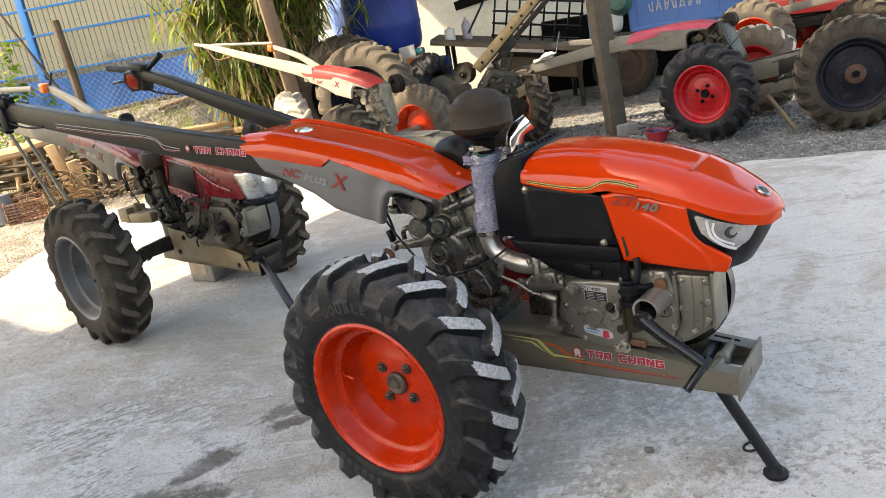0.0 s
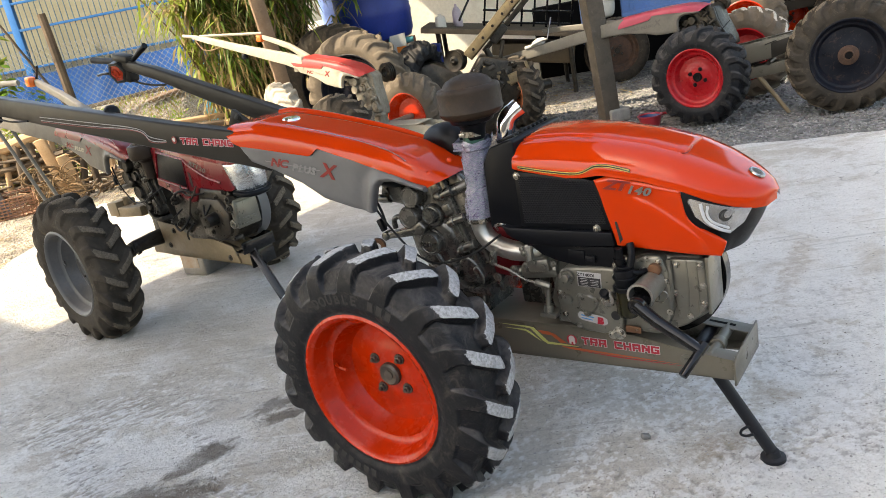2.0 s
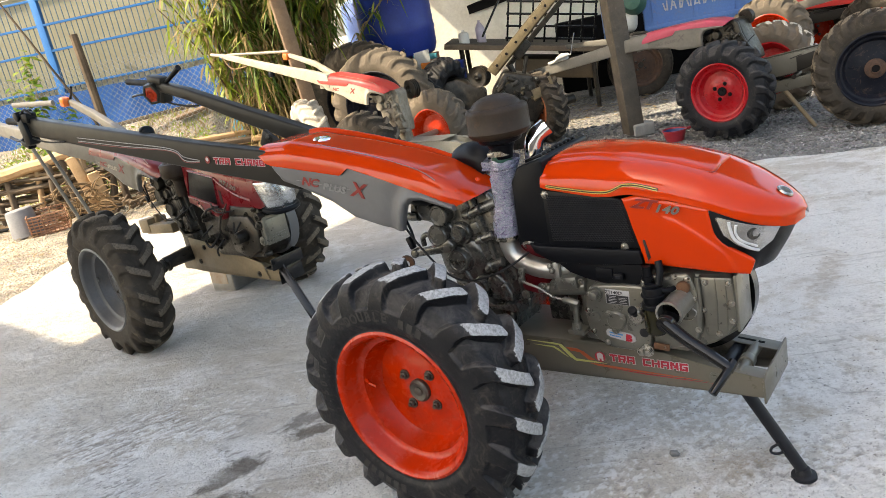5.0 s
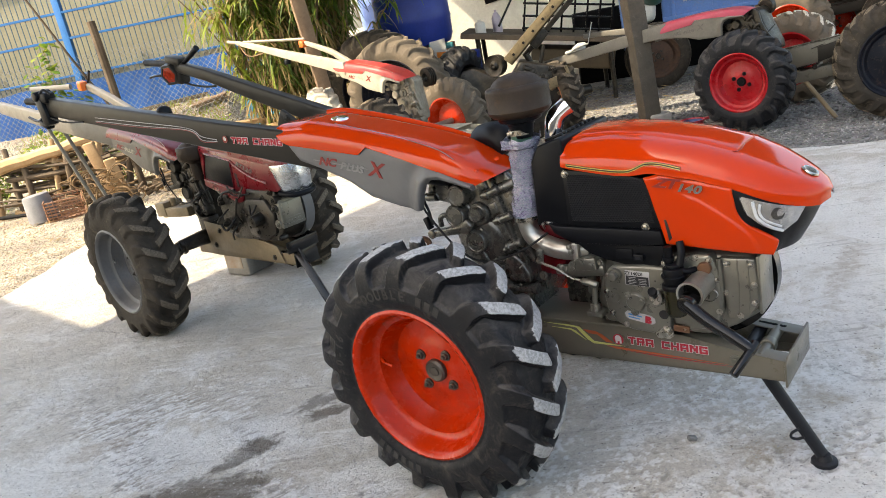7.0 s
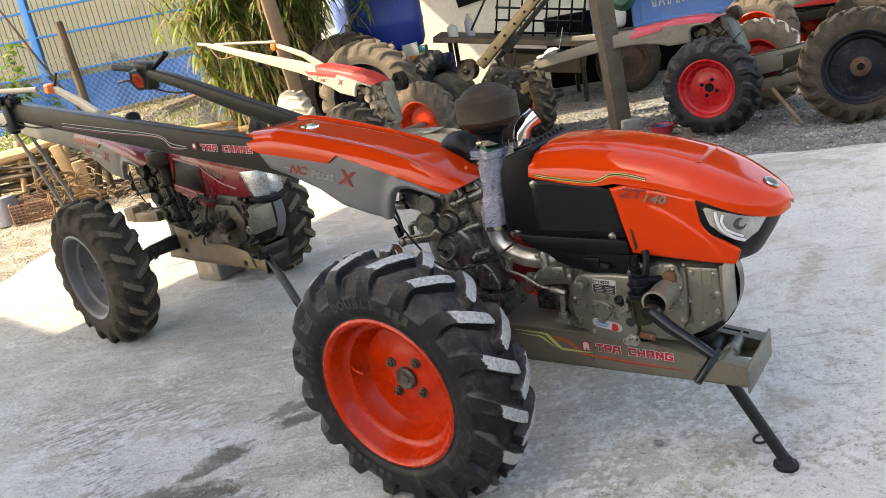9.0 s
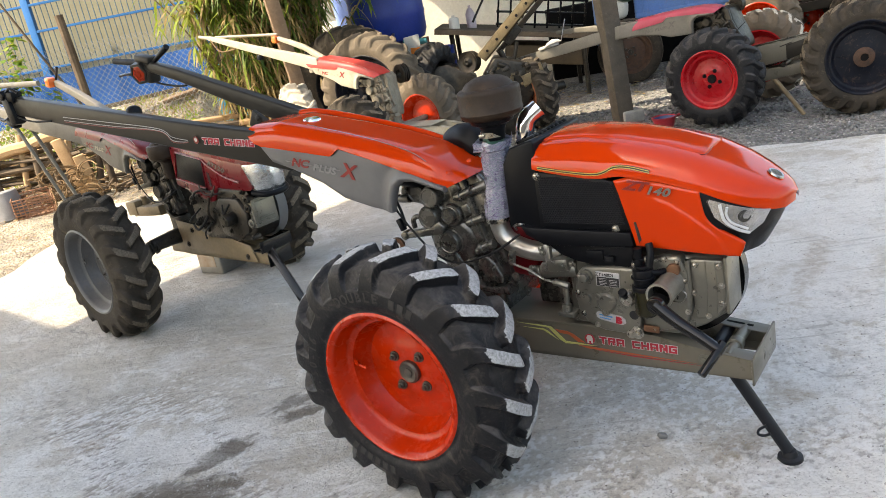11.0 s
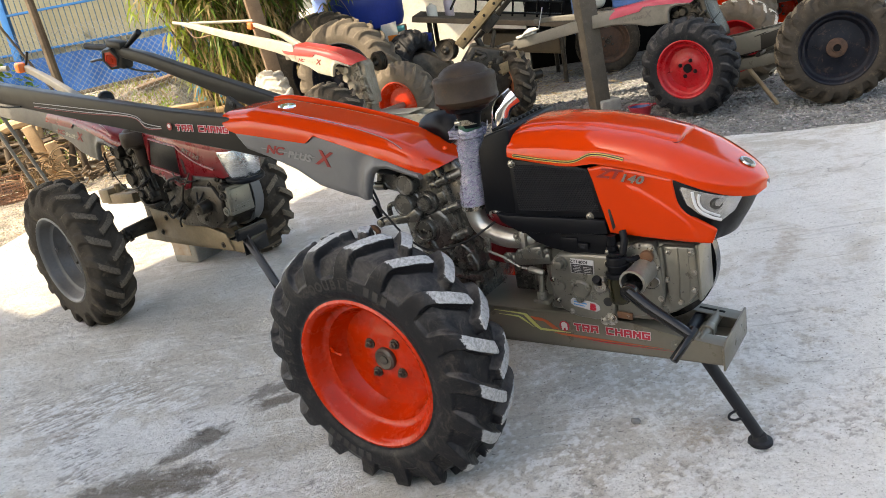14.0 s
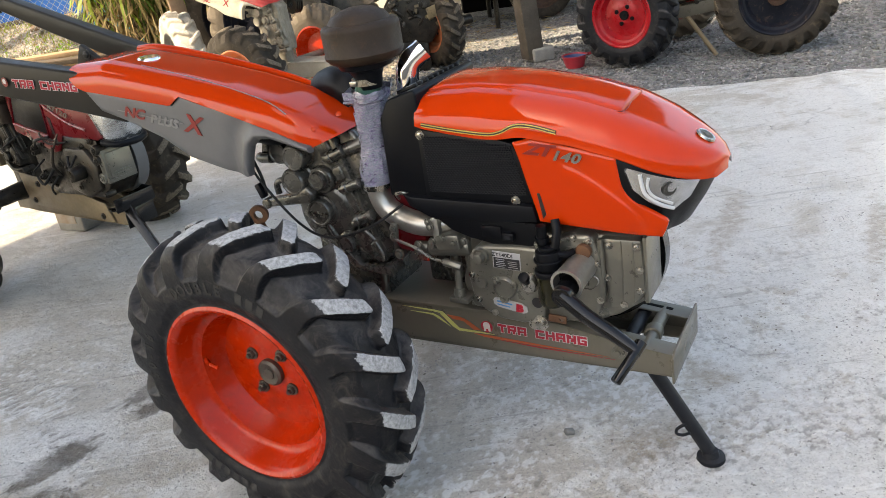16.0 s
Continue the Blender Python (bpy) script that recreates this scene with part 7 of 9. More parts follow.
lens_mesh = mesh_of("headlight", loft(lens_rings), REFLECTOR, 40)
part("headlight", lens_mesh, None, red, "large clear wrap-round headlight")
part("nose_trim", hose([(x, -0.055 + y * 0.63, z) for x, y, z in ((0.93, -0.147, 0.695), (0.985, -0.115, 0.682), (1.012, -0.06, 0.678), (1.02, 0.0, 0.678), (1.012, 0.06, 0.678), (0.985, 0.115, 0.682), (0.93, 0.147, 0.695))], 0.014, 10), BLACK_PLASTIC, red)
part("badge", lathe([(0.0005, 0.004), (0.016, 0.003), (0.018, 0.0)], disc_at((0.955, -0.07, 0.864), (0.5, 0, 0.85)), 16), CHROME, rh)
re_ = part("engine_block", joined(plate([(0.3, 0.46), (0.3, 0.66), (0.5, 0.71), (0.86, 0.7), (0.875, 0.66), (0.875, 0.5), (0.8, 0.43), (0.4, 0.42)], -0.14, 0.02, 0.012, 2)), OLD_CAST, red, "greasy cast diesel engine block")
part("radiator_cover", joined(box((0.88, -0.085, 0.585), (0.04, 0.14, 0.15), (0, 0, 0), 0.006), box((0.902, -0.085, 0.585), (0.008, 0.11, 0.115), (0, 0, 0), 0.006), *[box((0.908, -0.085, 0.545 + 0.012 * i), (0.004, 0.085, 0.004), bevel=0.001) for i in range(2)]), CAST, red, "square cast cover")
part("gear_cover", plate([(0.55, 0.6), (0.62, 0.66), (0.78, 0.66), (0.84, 0.58), (0.82, 0.48), (0.7, 0.43), (0.58, 0.46)], -0.16, -0.11, 0.01, 2), OLD_CAST, red)
part("crank_socket", rod((0.72, -0.15, 0.56), (0.72, -0.22, 0.555), 0.035, 0.03, 20, 0.004), OLD_CAST, red)
rr = random.Random(11)
for i in range(26):
    p = V((rr.uniform(0.3, 0.88), -rr.uniform(0.13, 0.17), rr.uniform(0.46, 0.7)))
    part("engine_fitting", joined(rod(p + V((0, 0.04, 0)), p, rr.uniform(0.012, 0.026), seg=12, bevel=0.002), bolt(p, (0, -1, 0), 0.009, 0.01)), OLD_CAST if i % 5 else CAST, re_)
for i in range(9):
    a = V((rr.uniform(0.28, 0.8), -0.16, rr.uniform(0.5, 0.72)))
    b = a + V((rr.uniform(-0.15, 0.2), rr.uniform(-0.02, 0.02), rr.uniform(-0.16, 0.06)))
    part("hose", hose([a, (a + b) / 2 + V((0, -0.025, rr.uniform(-0.05, 0.02))), b], rr.uniform(0.004, 0.008), 8), RUBBER_PLAIN if i % 4 else OLD_CAST, re_)
part("precleaner", lathe([(0.0005, 0.978), (0.04, 0.972), (0.06, 0.962), (0.064, 0.955), (0.08, 0.95), (0.084, 0.94), (0.084, 0.885), (0.078, 0.876), (0.05, 0.868), (0.034, 0.85), (0.03, 0.76), (0.0005, 0.76)], Matrix.Translation((0.165, -0.14, 0)), 36), BRONZE, red, "black round air cleaner")
part("flywheel", lathe([(0.0005, 0.07), (0.15, 0.07), (0.175, 0.06), (0.18, 0.0), (0.0005, 0.0)], disc_at((0.715, 0.0, 0.58), (0, 1, 0)), 40), TANK_GREY, red, "large grey flywheel")
part("tool_box", joined(box((-0.3, -0.05, 0.535), (0.34, 0.14, 0.06), (0, -4, 0), 0.006), box((-0.47, -0.06, 0.545), (0.12, 0.13, 0.085), (0, -4, 0), 0.006), rod((-0.4, -0.06, 0.56), (-0.4, -0.06, 0.61), 0.018, seg=16), bolt((-0.3, -0.06, 0.565), (0, 0, 1), 0.012, 0.012)), FRAME_TAN, red, "boxy tan tool carrier")
part("front_bumper", joined(box((0.86, -0.07, 0.385), (0.07, 0.19, 0.008), (0, 0, 0), 0.002), box((0.892, -0.07, 0.405), (0.008, 0.19, 0.06), (0, 0, 0), 0.002), box((0.75, 0.03, 0.405), (0.28, 0.008, 0.06), (0, 0, 0), 0.002)), BLACK_PAINT, red, "black channel-iron front bumper")
part("stand_leg", joined(rod((0.86, -0.1, 0.4), (1.12, -0.1, 0.01), 0.026, seg=4, bevel=0.002), box((1.105, -0.1, 0.008), (0.07, 0.07, 0.014), bevel=0.003)), BLACK_PAINT, red, "black steel prop leg")
part("tail_lamp", joined(box((-1.76, 0.17, 1.36), (0.07, 0.06, 0.07), (0, 10, 0), 0.014)), LAMP_ORANGE, red, "sun-bleached orange tail lamp")
part("throttle_lever", hose([(-1.72, 0.2, 1.375), (-1.68, 0.2, 1.41), (-1.62, 0.19, 1.45)], 0.009, 8), BLACK_PLASTIC, red)
part("cross_tube", rod((-1.78, 0.19, 1.37), (-2.6, 0.2, 1.405), 0.02, seg=14), WORN_SILVER, red, "silver cross tube between the handlebars")
part("support_rod", rod((-1.55, -0.25, 1.2), (-1.42, -0.1, 0.45), 0.012, seg=10), WORN_SILVER, red)
part("support_rod", rod((-1.3, -0.25, 1.18), (-1.2, -0.1, 0.5), 0.012, seg=10), WORN_SILVER, red)

part("frame_gusset", plate([(0.04, 0.5), (0.3, 0.475), (0.74, 0.395), (0.78, 0.305), (0.06, 0.335)], -0.128, -0.12, 0.003), FRAME_TAN, red, "tan steel side plate")
for x, z in ((0.12, 0.36), (0.7, 0.33), (0.2, 0.45)):
    part("gusset_bolt", bolt((x, -0.128, z), (0, -1, 0), 0.011, 0.01), OLD_CAST, red)
for o in red.children:
    if o.name.startswith("front_plate"):
        o.data.materials[0] = BLACK_PAINT
    if o.name.startswith("axle_housing"):
        o.matrix_basis = Matrix.Translation((0, -0.02, 0.4)) @ Matrix.Diagonal((0.62, 0.9, 0.62, 1)) @ Matrix.Translation((0, 0, -0.4))
for o in red.children:
    if o.name.split(".")[0] in ("side_channel", "deck_plate", "front_plate", "slot", "frame_bolt", "cross_tube") and o.name != "cross_tube":
        if o.location.length < 1e-6:
            o.matrix_basis = Matrix.Translation((0, -0.045, 0)) @ Matrix.Diagonal((0.97, 0.62, 1, 1))
cream = tractor_base("walking_tractor", pose(-1.03, 7.03, -0.02, 0, 0, -34.7), "dusty walking tractor with faded red tank and cream handlebars", (RED_PAINT, CREAM), "faded red tank cover", CREAM, CREAM, PALE_CAST,
                     RIM_RUST, [RUBBER_DIRT, RUBBER_TAN], "parked walking tractors", text=False, hh=(0.13, 0.04, 0.07, 0.04), far_rim=RIM_ORANGE, far_tyre=[RUBBER_TAN, RUBBER_TAN],
                     near=[(-0.6, -0.2, 1.12), (-0.85, -0.2, 1.186), (-1.18, -0.2, 1.261), (-1.5, -0.2, 1.334), (-1.986, -0.2, 1.456), (-2.2, -0.2, 1.5)], far=[(-0.7, 0.05, 1.06), (-0.9, 0.07, 1.16), (-1.062, 0.07, 1.25), (-1.25, 0.07, 1.315), (-1.424, 0.07, 1.37)], rim_label="rust-stained orange rim", tank_text=(DECAL_DARK, CREAM))
part("tail_lamp", box((-1.46, 0.06, 1.345), (0.07, 0.06, 0.07), (0, 10, 0), 0.012), LAMP_ORANGE, cream, "faded orange tail lamp")
part("cross_tube", rod((-1.43, 0.07, 1.39), (-2.08, -0.2, 1.475), 0.014, seg=12), CREAM, cream, "thin cross tube tied between the handlebars")
part("rope", hose([(-2.15, -0.22, 1.46), (-2.0, -0.24, 1.33), (-1.75, -0.23, 1.33)], 0.006, 8), DRY_STICK, cream)
part("grip", hose([(-2.18, -0.2, 1.48), (-2.28, -0.2, 1.495), (-2.36, -0.2, 1.51)], 0.017, 10, 3), CREAM, cream)
part("belt_cover", joined(*[lathe([(0.04, 0.02 * i), (0.085, 0.004 + 0.02 * i), (0.085, 0.012 + 0.02 * i), (0.04, 0.016 + 0.02 * i)], disc_at((0.12, 0.06, 0.86), (0.2, 0.9, 0)), 24, closed=True) for i in range(4)]), OLD_CAST, cream, "rusty grooved belt pulley")

for o in cream.children:
    if o.name.split(".")[0] in ("gearbox_case", "axle_housing"):
        o.matrix_basis = Matrix.Translation((0, -0.06, 0)) @ Matrix.Diagonal((0.95, 0.5, 1, 1))
PINK = pose(2.03, 6.95, 0.0, 0, 0, -38) @ Matrix.Translation((0, 0, 0.385)) @ pose(0, 0, 0, 0, -17, 0) @ Matrix.Translation((0, 0, -0.385))
# far tyre: tan and whitened rubber paint in the sun falling on it
pink = tractor_base("walking_tractor", PINK, "pink-red and silver walking tractor resting on lowered handlebars", (PINK_RED, WORN_SILVER), "sun-faded pink-red tank cover", WORN_SILVER, HANDLE_GREY, OLD_CAST,
                    RIM_RED, [RUBBER, RUBBER], "parked walking tractors", tilt=-17, text=False, rim_label="bright red pressed steel rim", wheels=(-0.475, 0.6), far_tyre=[RUBBER_TAN, RUBBER_WHITE], tank_text=(DECAL_FAINT, DECAL_FAINT), dish=0.062)
part("belt_cover", lathe([(0.0005, 0.06), (0.05, 0.06), (0.065, 0.045), (0.065, 0.0), (0.0005, 0.0)], disc_at((0.14, 0.08, 0.88), (0.2, 0.9, 0)), 28), OLD_CAST, pink, "dirty grey belt pulley")
part("rag", joined(box((-1.55, -0.26, 1.265), (0.22, 0.07, 0.03), (0, 8, 0), 0.012), lathe([(0.0005, 0.05), (0.06, 0.03), (0.09, 0.0)], disc_at((-1.5, -0.25, 1.265), (0, 0, 1)), 18)), CLOTH, pink, "pale rag tied on the handlebar")
part("throttle_lever", rod((-1.4, -0.25, 1.26), (-1.28, -0.24, 1.43), 0.007, seg=8), CHROME, pink, "thin bright lever")

# loose chassis frame propped on a strut
fr = thing("spare_chassis", pose(1.75, 7.05, -0.03, 0, 0, -31), "spare grey tractor frame propped on a rusty strut", "frame")
for s in (-1, 1):
    part("side_channel", plate([(0.1, 0.36), (1.2, 0.53), (1.2, 0.68), (0.1, 0.53)], s * 0.1, s * 0.108, 0.002), GREY_PAINT, fr)
    part("side_channel", plate([(0.2, 0.245), (1.2, 0.395), (1.2, 0.475), (0.2, 0.345)], s * 0.085, s * 0.093, 0.002), GREY_PAINT, fr)
    part("channel_flange", plate([(0.1, 0.53), (1.2, 0.68), (1.2, 0.675), (0.1, 0.525)], s * 0.07, s * 0.108, 0.001), GREY_PAINT, fr)
part("cross_tube", rod((0.7, -0.1, 0.42), (0.7, 0.1, 0.42), 0.02, seg=14), OLD_CAST, fr)
part("strut", rod((0.55, -0.06, 0.4), (0.85, -0.12, 0.0), 0.018, seg=12), FRAME_TAN, fr, "rusty steel strut")
part("frame_marks", joined(*[box((0.78 + 0.022 * i, -0.1095, 0.565 + 0.0033 * i), (0.012, 0.002, 0.018), (0, -9, 0), 0) for i in range(8)]), DECAL_DARK, fr, "faded red marks on the frame", kind="stuff")
part("rear_block", box((0.1, 0, 0.2), (0.3, 0.22, 0.4), (0, 0, 0), 0.02), OLD_CAST, fr)


def machine_with_wheel(name, m, label, rim_mat, tyre_mats, tip, rim_r, half, dish, cat="wheel", lugs=17, hub=None, bolts=5, hub_r=0.03, group="loose wheels"):
    t = thing(name, m, label, cat, group)
    wheel(t, 0, 0, tip - 0.004, rim_mat, tyre_mats, "pressed steel rim", False, dish, half, tip, hub or tip - 0.01, lugs=lugs, rim_r=rim_r, bolts=bolts, hub_r=hub_r)
    return t


black_wheel = machine_with_wheel("field_tyre", pose(2.77, 6.25, -0.03, 0, 0, -14), "large worn tractor wheel with a flaking black rim", RIM_BLACK, [RUBBER_DIRT, RUBBER_TAN], 0.44, 0.262, 0.115, 0.07, lugs=21, hub_r=0.04, bolts=0)
part("hub_plate", lathe([(0.03, 0.0), (0.062, 0.0), (0.075, 0.008), (0.066, 0.014), (0.04, 0.018), (0.033, 0.026), (0.028, 0.026)], disc_at((0, -0.055, 0.436), (0, -1, 0)), 36, closed=True), RUST_DARK, black_wheel, "bare rusty hub ring")
part("hub_bore", lathe([(0.0005, 0.0), (0.031, 0.0), (0.031, 0.019), (0.0005, 0.019)], disc_at((0, -0.055, 0.436), (0, -1, 0)), 24), DARK_VOID, black_wheel)
part("axle_stub", rod((2.85, 6.35, 0.4), (3.1, 7.2, 0.4), 0.04, seg=16), OLD_CAST, None)
bpy.data.objects["axle_stub"].name = "steel_axle"
tagged(bpy.data.objects["steel_axle"], "rusty steel axle behind the black-rimmed wheel", "axle")
machine_with_wheel("field_tyre", pose(2.73, 8.6, 0.12, 0, 0, -24), "mud-caked pale field tyre on an orange rim", RIM_ORANGE, [RUBBER_TAN, RUBBER_TAN], 0.42, 0.222, 0.11, 0.07)
machine_with_wheel("field_tyre", pose(-2.2, 8.15, -0.03, 0, 0, -60), "mud-whitened field tyre standing by the post", RIM_GREY, [RUBBER_WHITE, RUBBER_WHITE], 0.45, 0.24, 0.12, 0.07)
machine_with_wheel("field_tyre", pose(-1.42, 8.5, -0.03, 0, 0, -22), "very large mud-caked tractor tyre standing on edge", RIM_BLACK, [RUBBER_TAN, RUBBER_TAN], 0.63, 0.38, 0.16, 0.12, lugs=22)
machine_with_wheel("field_tyre", pose(-1.72, 9.0, -0.03, 0, 0, -10), "large dark tractor tyre behind the pale one", RIM_BLACK, [RUBBER_DIRT, RUBBER_DIRT], 0.68, 0.4, 0.16, 0.12, lugs=22)
lone("timber_block", box((0, 0, 0.06), (0.5, 0.3, 0.2), (0, 0, 0), 0.01), GREY_WOOD, pose(2.73, 8.62, -0.04, 0, 0, -20), "weathered timber block under a spare wheel", "block")

# old stripped machine with a tan boom
old = thing("stripped_machine", pose(0.27, 7.95, -0.03, 0, 0, -57), "stripped rusty tiller with one wheel and a tan steel boom", "tiller")
wheel(old, 0.0, 0.0, 0.365, RIM_RUST, [RUBBER_DIRT, RUBBER_DIRT], "rust-brown orange rim", False, 0.06, 0.1, 0.375, 0.36, rim_r=0.2)
part("axle_case", joined(rod((0, -0.12, 0.365), (0, 0.4, 0.365), 0.05, seg=18), box((0, -0.13, 0.365), (0.12, 0.1, 0.12), (0, 20, 0), 0.02)), OLD_CAST, old)
old2 = thing("gearbox_heap", pose(0.0, 7.95, -0.03), "heap of bare gearbox castings, levers and shafts", "gearbox")
rg = random.Random(21)
part("case", plate([(-0.15, 0.3), (-0.2, 0.62), (-0.05, 0.8), (0.2, 0.72), (0.42, 0.62), (0.4, 0.5), (0.2, 0.25)], -0.15, 0.2, 0.03, 3), OLD_CAST, old2)
part("base", box((0.02, 0.02, 0.16), (0.3, 0.3, 0.34), (0, 0, 0), 0.02), OLD_CAST, old2)
part("pulley", joined(lathe([(0.0005, 0.1), (0.02, 0.11), (0.035, 0.1), (0.045, 0.085), (0.085, 0.085), (0.105, 0.1), (0.105, 0.085), (0.09, 0.06), (0.105, 0.035), (0.105, 0.0), (0.0005, 0.0)], disc_at((-0.27, -0.05, 0.79), (-0.45, -0.9, 0.05)), 36)), OLD_CAST, old2, "round grooved flywheel pulley")
for i in range(34):
    p = V((rg.uniform(-0.16, 0.36), -rg.uniform(0.12, 0.17), rg.uniform(0.42, 0.68)))
    k = rg.random()
    if k < 0.5:
        part("shaft", rod(p, p + V((rg.uniform(-0.1, 0.16), rg.uniform(-0.05, 0.05), rg.uniform(-0.06, 0.1))), rg.uniform(0.01, 0.026), seg=10, bevel=0.002), OLD_CAST if i % 3 else STEEL, old2)
    else:
        part("lug", box(p, (rg.uniform(0.02, 0.08), 0.06, rg.uniform(0.02, 0.06)), (rg.uniform(-30, 30), rg.uniform(-40, 40), 0), 0.005), OLD_CAST if i % 2 else TAN_METAL, old2)
part("bracket", joined(box((0.3, -0.2, 0.55), (0.2, 0.03, 0.1), (0, -14, 0), 0.004), box((0.4, -0.2, 0.6), (0.03, 0.08, 0.16), (0, -14, 0), 0.004)), TAN_METAL, old2)
boom = thing("steel_boom", pose(0, 7.85, -0.03), "tan steel channel boom with bolt holes, leaning upwards", "boom")
part("channel", joined(plate([(-0.2, 0.84), (1.0, 1.86), (1.06, 1.79), (-0.13, 0.77)], -0.05, -0.04, 0.002), plate([(-0.2, 0.85), (1.0, 1.87), (0.99, 1.86), (-0.2, 0.835)], -0.05, 0.06, 0.002), plate([(-0.13, 0.79), (1.06, 1.81), (1.06, 1.79), (-0.13, 0.77)], -0.05, 0.06, 0.002)), TAN_METAL, boom)
part("channel", plate([(-0.02, 0.84), (1.1, 1.79), (1.13, 1.75), (0.01, 0.8)], 0.1, 0.16, 0.004), OLD_CAST, boom)
for i in range(6):
    part("bolt_hole", lathe([(0.0005, 0.003), (0.014, 0.003), (0.014, 0.0)], disc_at((-0.1 + 0.11 * i, -0.051, 0.87 + 0.0935 * i), (0, -1, 0)), 14), DARK_VOID, boom)
part("engine_mount", joined(box((0.16, 0.08, 0.98), (0.2, 0.14, 0.12), (0, -42, 0), 0.02), rod((0.02, 0.1, 0.84), (0.1, 0.1, 0.62), 0.03, seg=12), rod((0.2, 0.05, 0.9), (0.12, 0.05, 0.64), 0.02, seg=12)), OLD_CAST, boom)
part("handle_ring", hose([(0.55, -0.03, 1.5), (0.62, -0.05, 1.52), (0.68, -0.03, 1.5)], 0.03, 12), TAN_METAL, boom)
lump = thing("casting_heap", pose(-0.7, 8.9, -0.03), "heap of dark bare castings beside the drum", "scrap")
black = thing("field_tyre", pose(-0.86, 8.98, 0.18, 12, 0, 62), "black wet-looking field tyre leaning on castings", "tyre", "loose wheels")
lying = tyre_mesh(0.4, 0.13, 0.2, 15)
lying.materials.append(tread_of([RUBBER, RUBBER]))
part("tyre", lying, None, black, m=Matrix.Translation((0, 0, 0.4)))
part("base", plate([(-0.25, 0.0), (-0.22, 0.7), (0.1, 0.74), (0.4, 0.55), (0.38, 0.0)], -0.15, 0.2, 0.03, 2), OLD_CAST, lump)
# ---- yard: fence, tarpaulin, plants ----
FY = 11.2
lone("wall_north", box((-8.2, FY + 0.5, 1.4), (10.0, 0.08, 3.3), (0, 0, 0), 0.0), CREAM_SHEET, Matrix(), "pale cream sheet-metal boundary wall", "wall", kind="structure")
lone("eave", joined(box((-8.2, FY + 0.42, 3.12), (10.0, 0.2, 0.14), (0, 0, 0), 0.01)), OLD_CAST, Matrix(), "dark eave above the boundary wall", "eave", kind="structure")
fence = thing("steel_fence", pose(0, FY, -0.03), "bright blue steel fence with thin upright bars", "fence")
for x in (-11.6, -9.1, -6.65, -4.15):
    part("post", box((x, 0, 1.4), (0.11, 0.08, 2.8), (0, 0, 0), 0.006), BLUE_PAINT, fence)
for z in (0.35, 1.16, 1.52, 2.05, 2.42, 2.78):
    part("rail", box((-8.0, -0.02, z), (8.6, 0.03, 0.034), (0, 0, 0), 0.003), BLUE_PAINT, fence)
bar = mesh_of("bar", rod((0, 0, 0.2), (0, 0, 2.8), 0.0085, seg=6), FENCE_BAR)
for i in range(98):
    part("bar", bar, None, fence, m=Matrix.Translation((-12.2 + 0.086 * i, -0.01, 0)))


def cloth_sheet(x0, x1, z0, z1, n, k, amp, seed):
    bm = bmesh.new()
    g = []
    for j in range(k + 1):
        row = []
        for i in range(n + 1):
            x, z = x0 + (x1 - x0) * i / n, z0 + (z1 - z0) * j / k
            y = amp * noise.noise((x * 2.2, z * 1.2, seed)) + amp * 0.5 * noise.noise((x * 6, z * 3, seed))
            row.append(bm.verts.new((x, y, z + (0.05 * noise.noise((x * 1.7, 0, seed)) if j == k else 0))))
        g.append(row)
    for a, b in zip(g, g[1:]):
        for i in range(n):
            bm.faces.new((a[i], a[i + 1], b[i + 1], b[i]))
    ex = bmesh.ops.extrude_face_region(bm, geom=bm.faces[:])
    bmesh.ops.translate(bm, verts=[v for v in ex["geom"] if isinstance(v, bmesh.types.BMVert)], vec=(0, 0.006, 0))
    bmesh.ops.recalc_face_normals(bm, faces=bm.faces)
    return bm


lone("tarpaulin", cloth_sheet(-12, -3.75, -0.02, 1.42, 90, 16, 0.05, 2), BLUE_TARP, pose(0, FY - 0.2, -0.03), "deep blue tarpaulin hung along the fence", "tarpaulin")
lone("plastic_sheet", cloth_sheet(-0.35, 0.35, 0, 1.15, 20, 16, 0.06, 5), mat("pale_blue_sheet", (0.07, 0.35, 0.55), (0.1, 0.42, 0.6), 4, 0.4, 0.1, bump=0.3, bump_scale=12), pose(-3.55, 10.4, 0, 0, 0, 15), "crumpled pale blue plastic sheet", "plastic sheet")

# low earth bank against the fence, with dry grass on it
rk = random.Random(77)
BANK = ((9.75, -0.06), (10.0, 0.12), (10.25, 0.34), (10.5, 0.54), (10.75, 0.68), (10.98, 0.74), (10.985, -0.06))


def bank_z(x, y):
    for (y0, a), (y1, b) in zip(BANK, BANK[1:]):
        if y0 <= y <= y1:
            z = a + (b - a) * (y - y0) / (y1 - y0)
            return z * (1.0 + 0.06 * max(0.0, x + 6.9)) + 0.05 * noise.noise((x * 2.1, y * 2.1, 4))
    return 0.0


bank = bmesh.new()
rows_ = []
for i in range(118):
    x = -9.6 + 0.05 * i
    fade = min(1.0, (-3.75 - x) / 0.5)
    rows_.append([bank.verts.new((x, y, -0.06 if k in (0, 6) else max(-0.06, bank_z(x, y) * fade - 0.06 * (1 - fade)) + 0.02 * noise.noise((x * 9, y * 9, 1)))) for k, (y, z) in enumerate(BANK)])
for a, b in zip(rows_, rows_[1:]):
    for k in range(6):
        bank.faces.new((a[k], b[k], b[k + 1], a[k + 1]))
bmesh.ops.recalc_face_normals(bank, faces=bank.faces)
for f in bank.faces:
    f.smooth = True
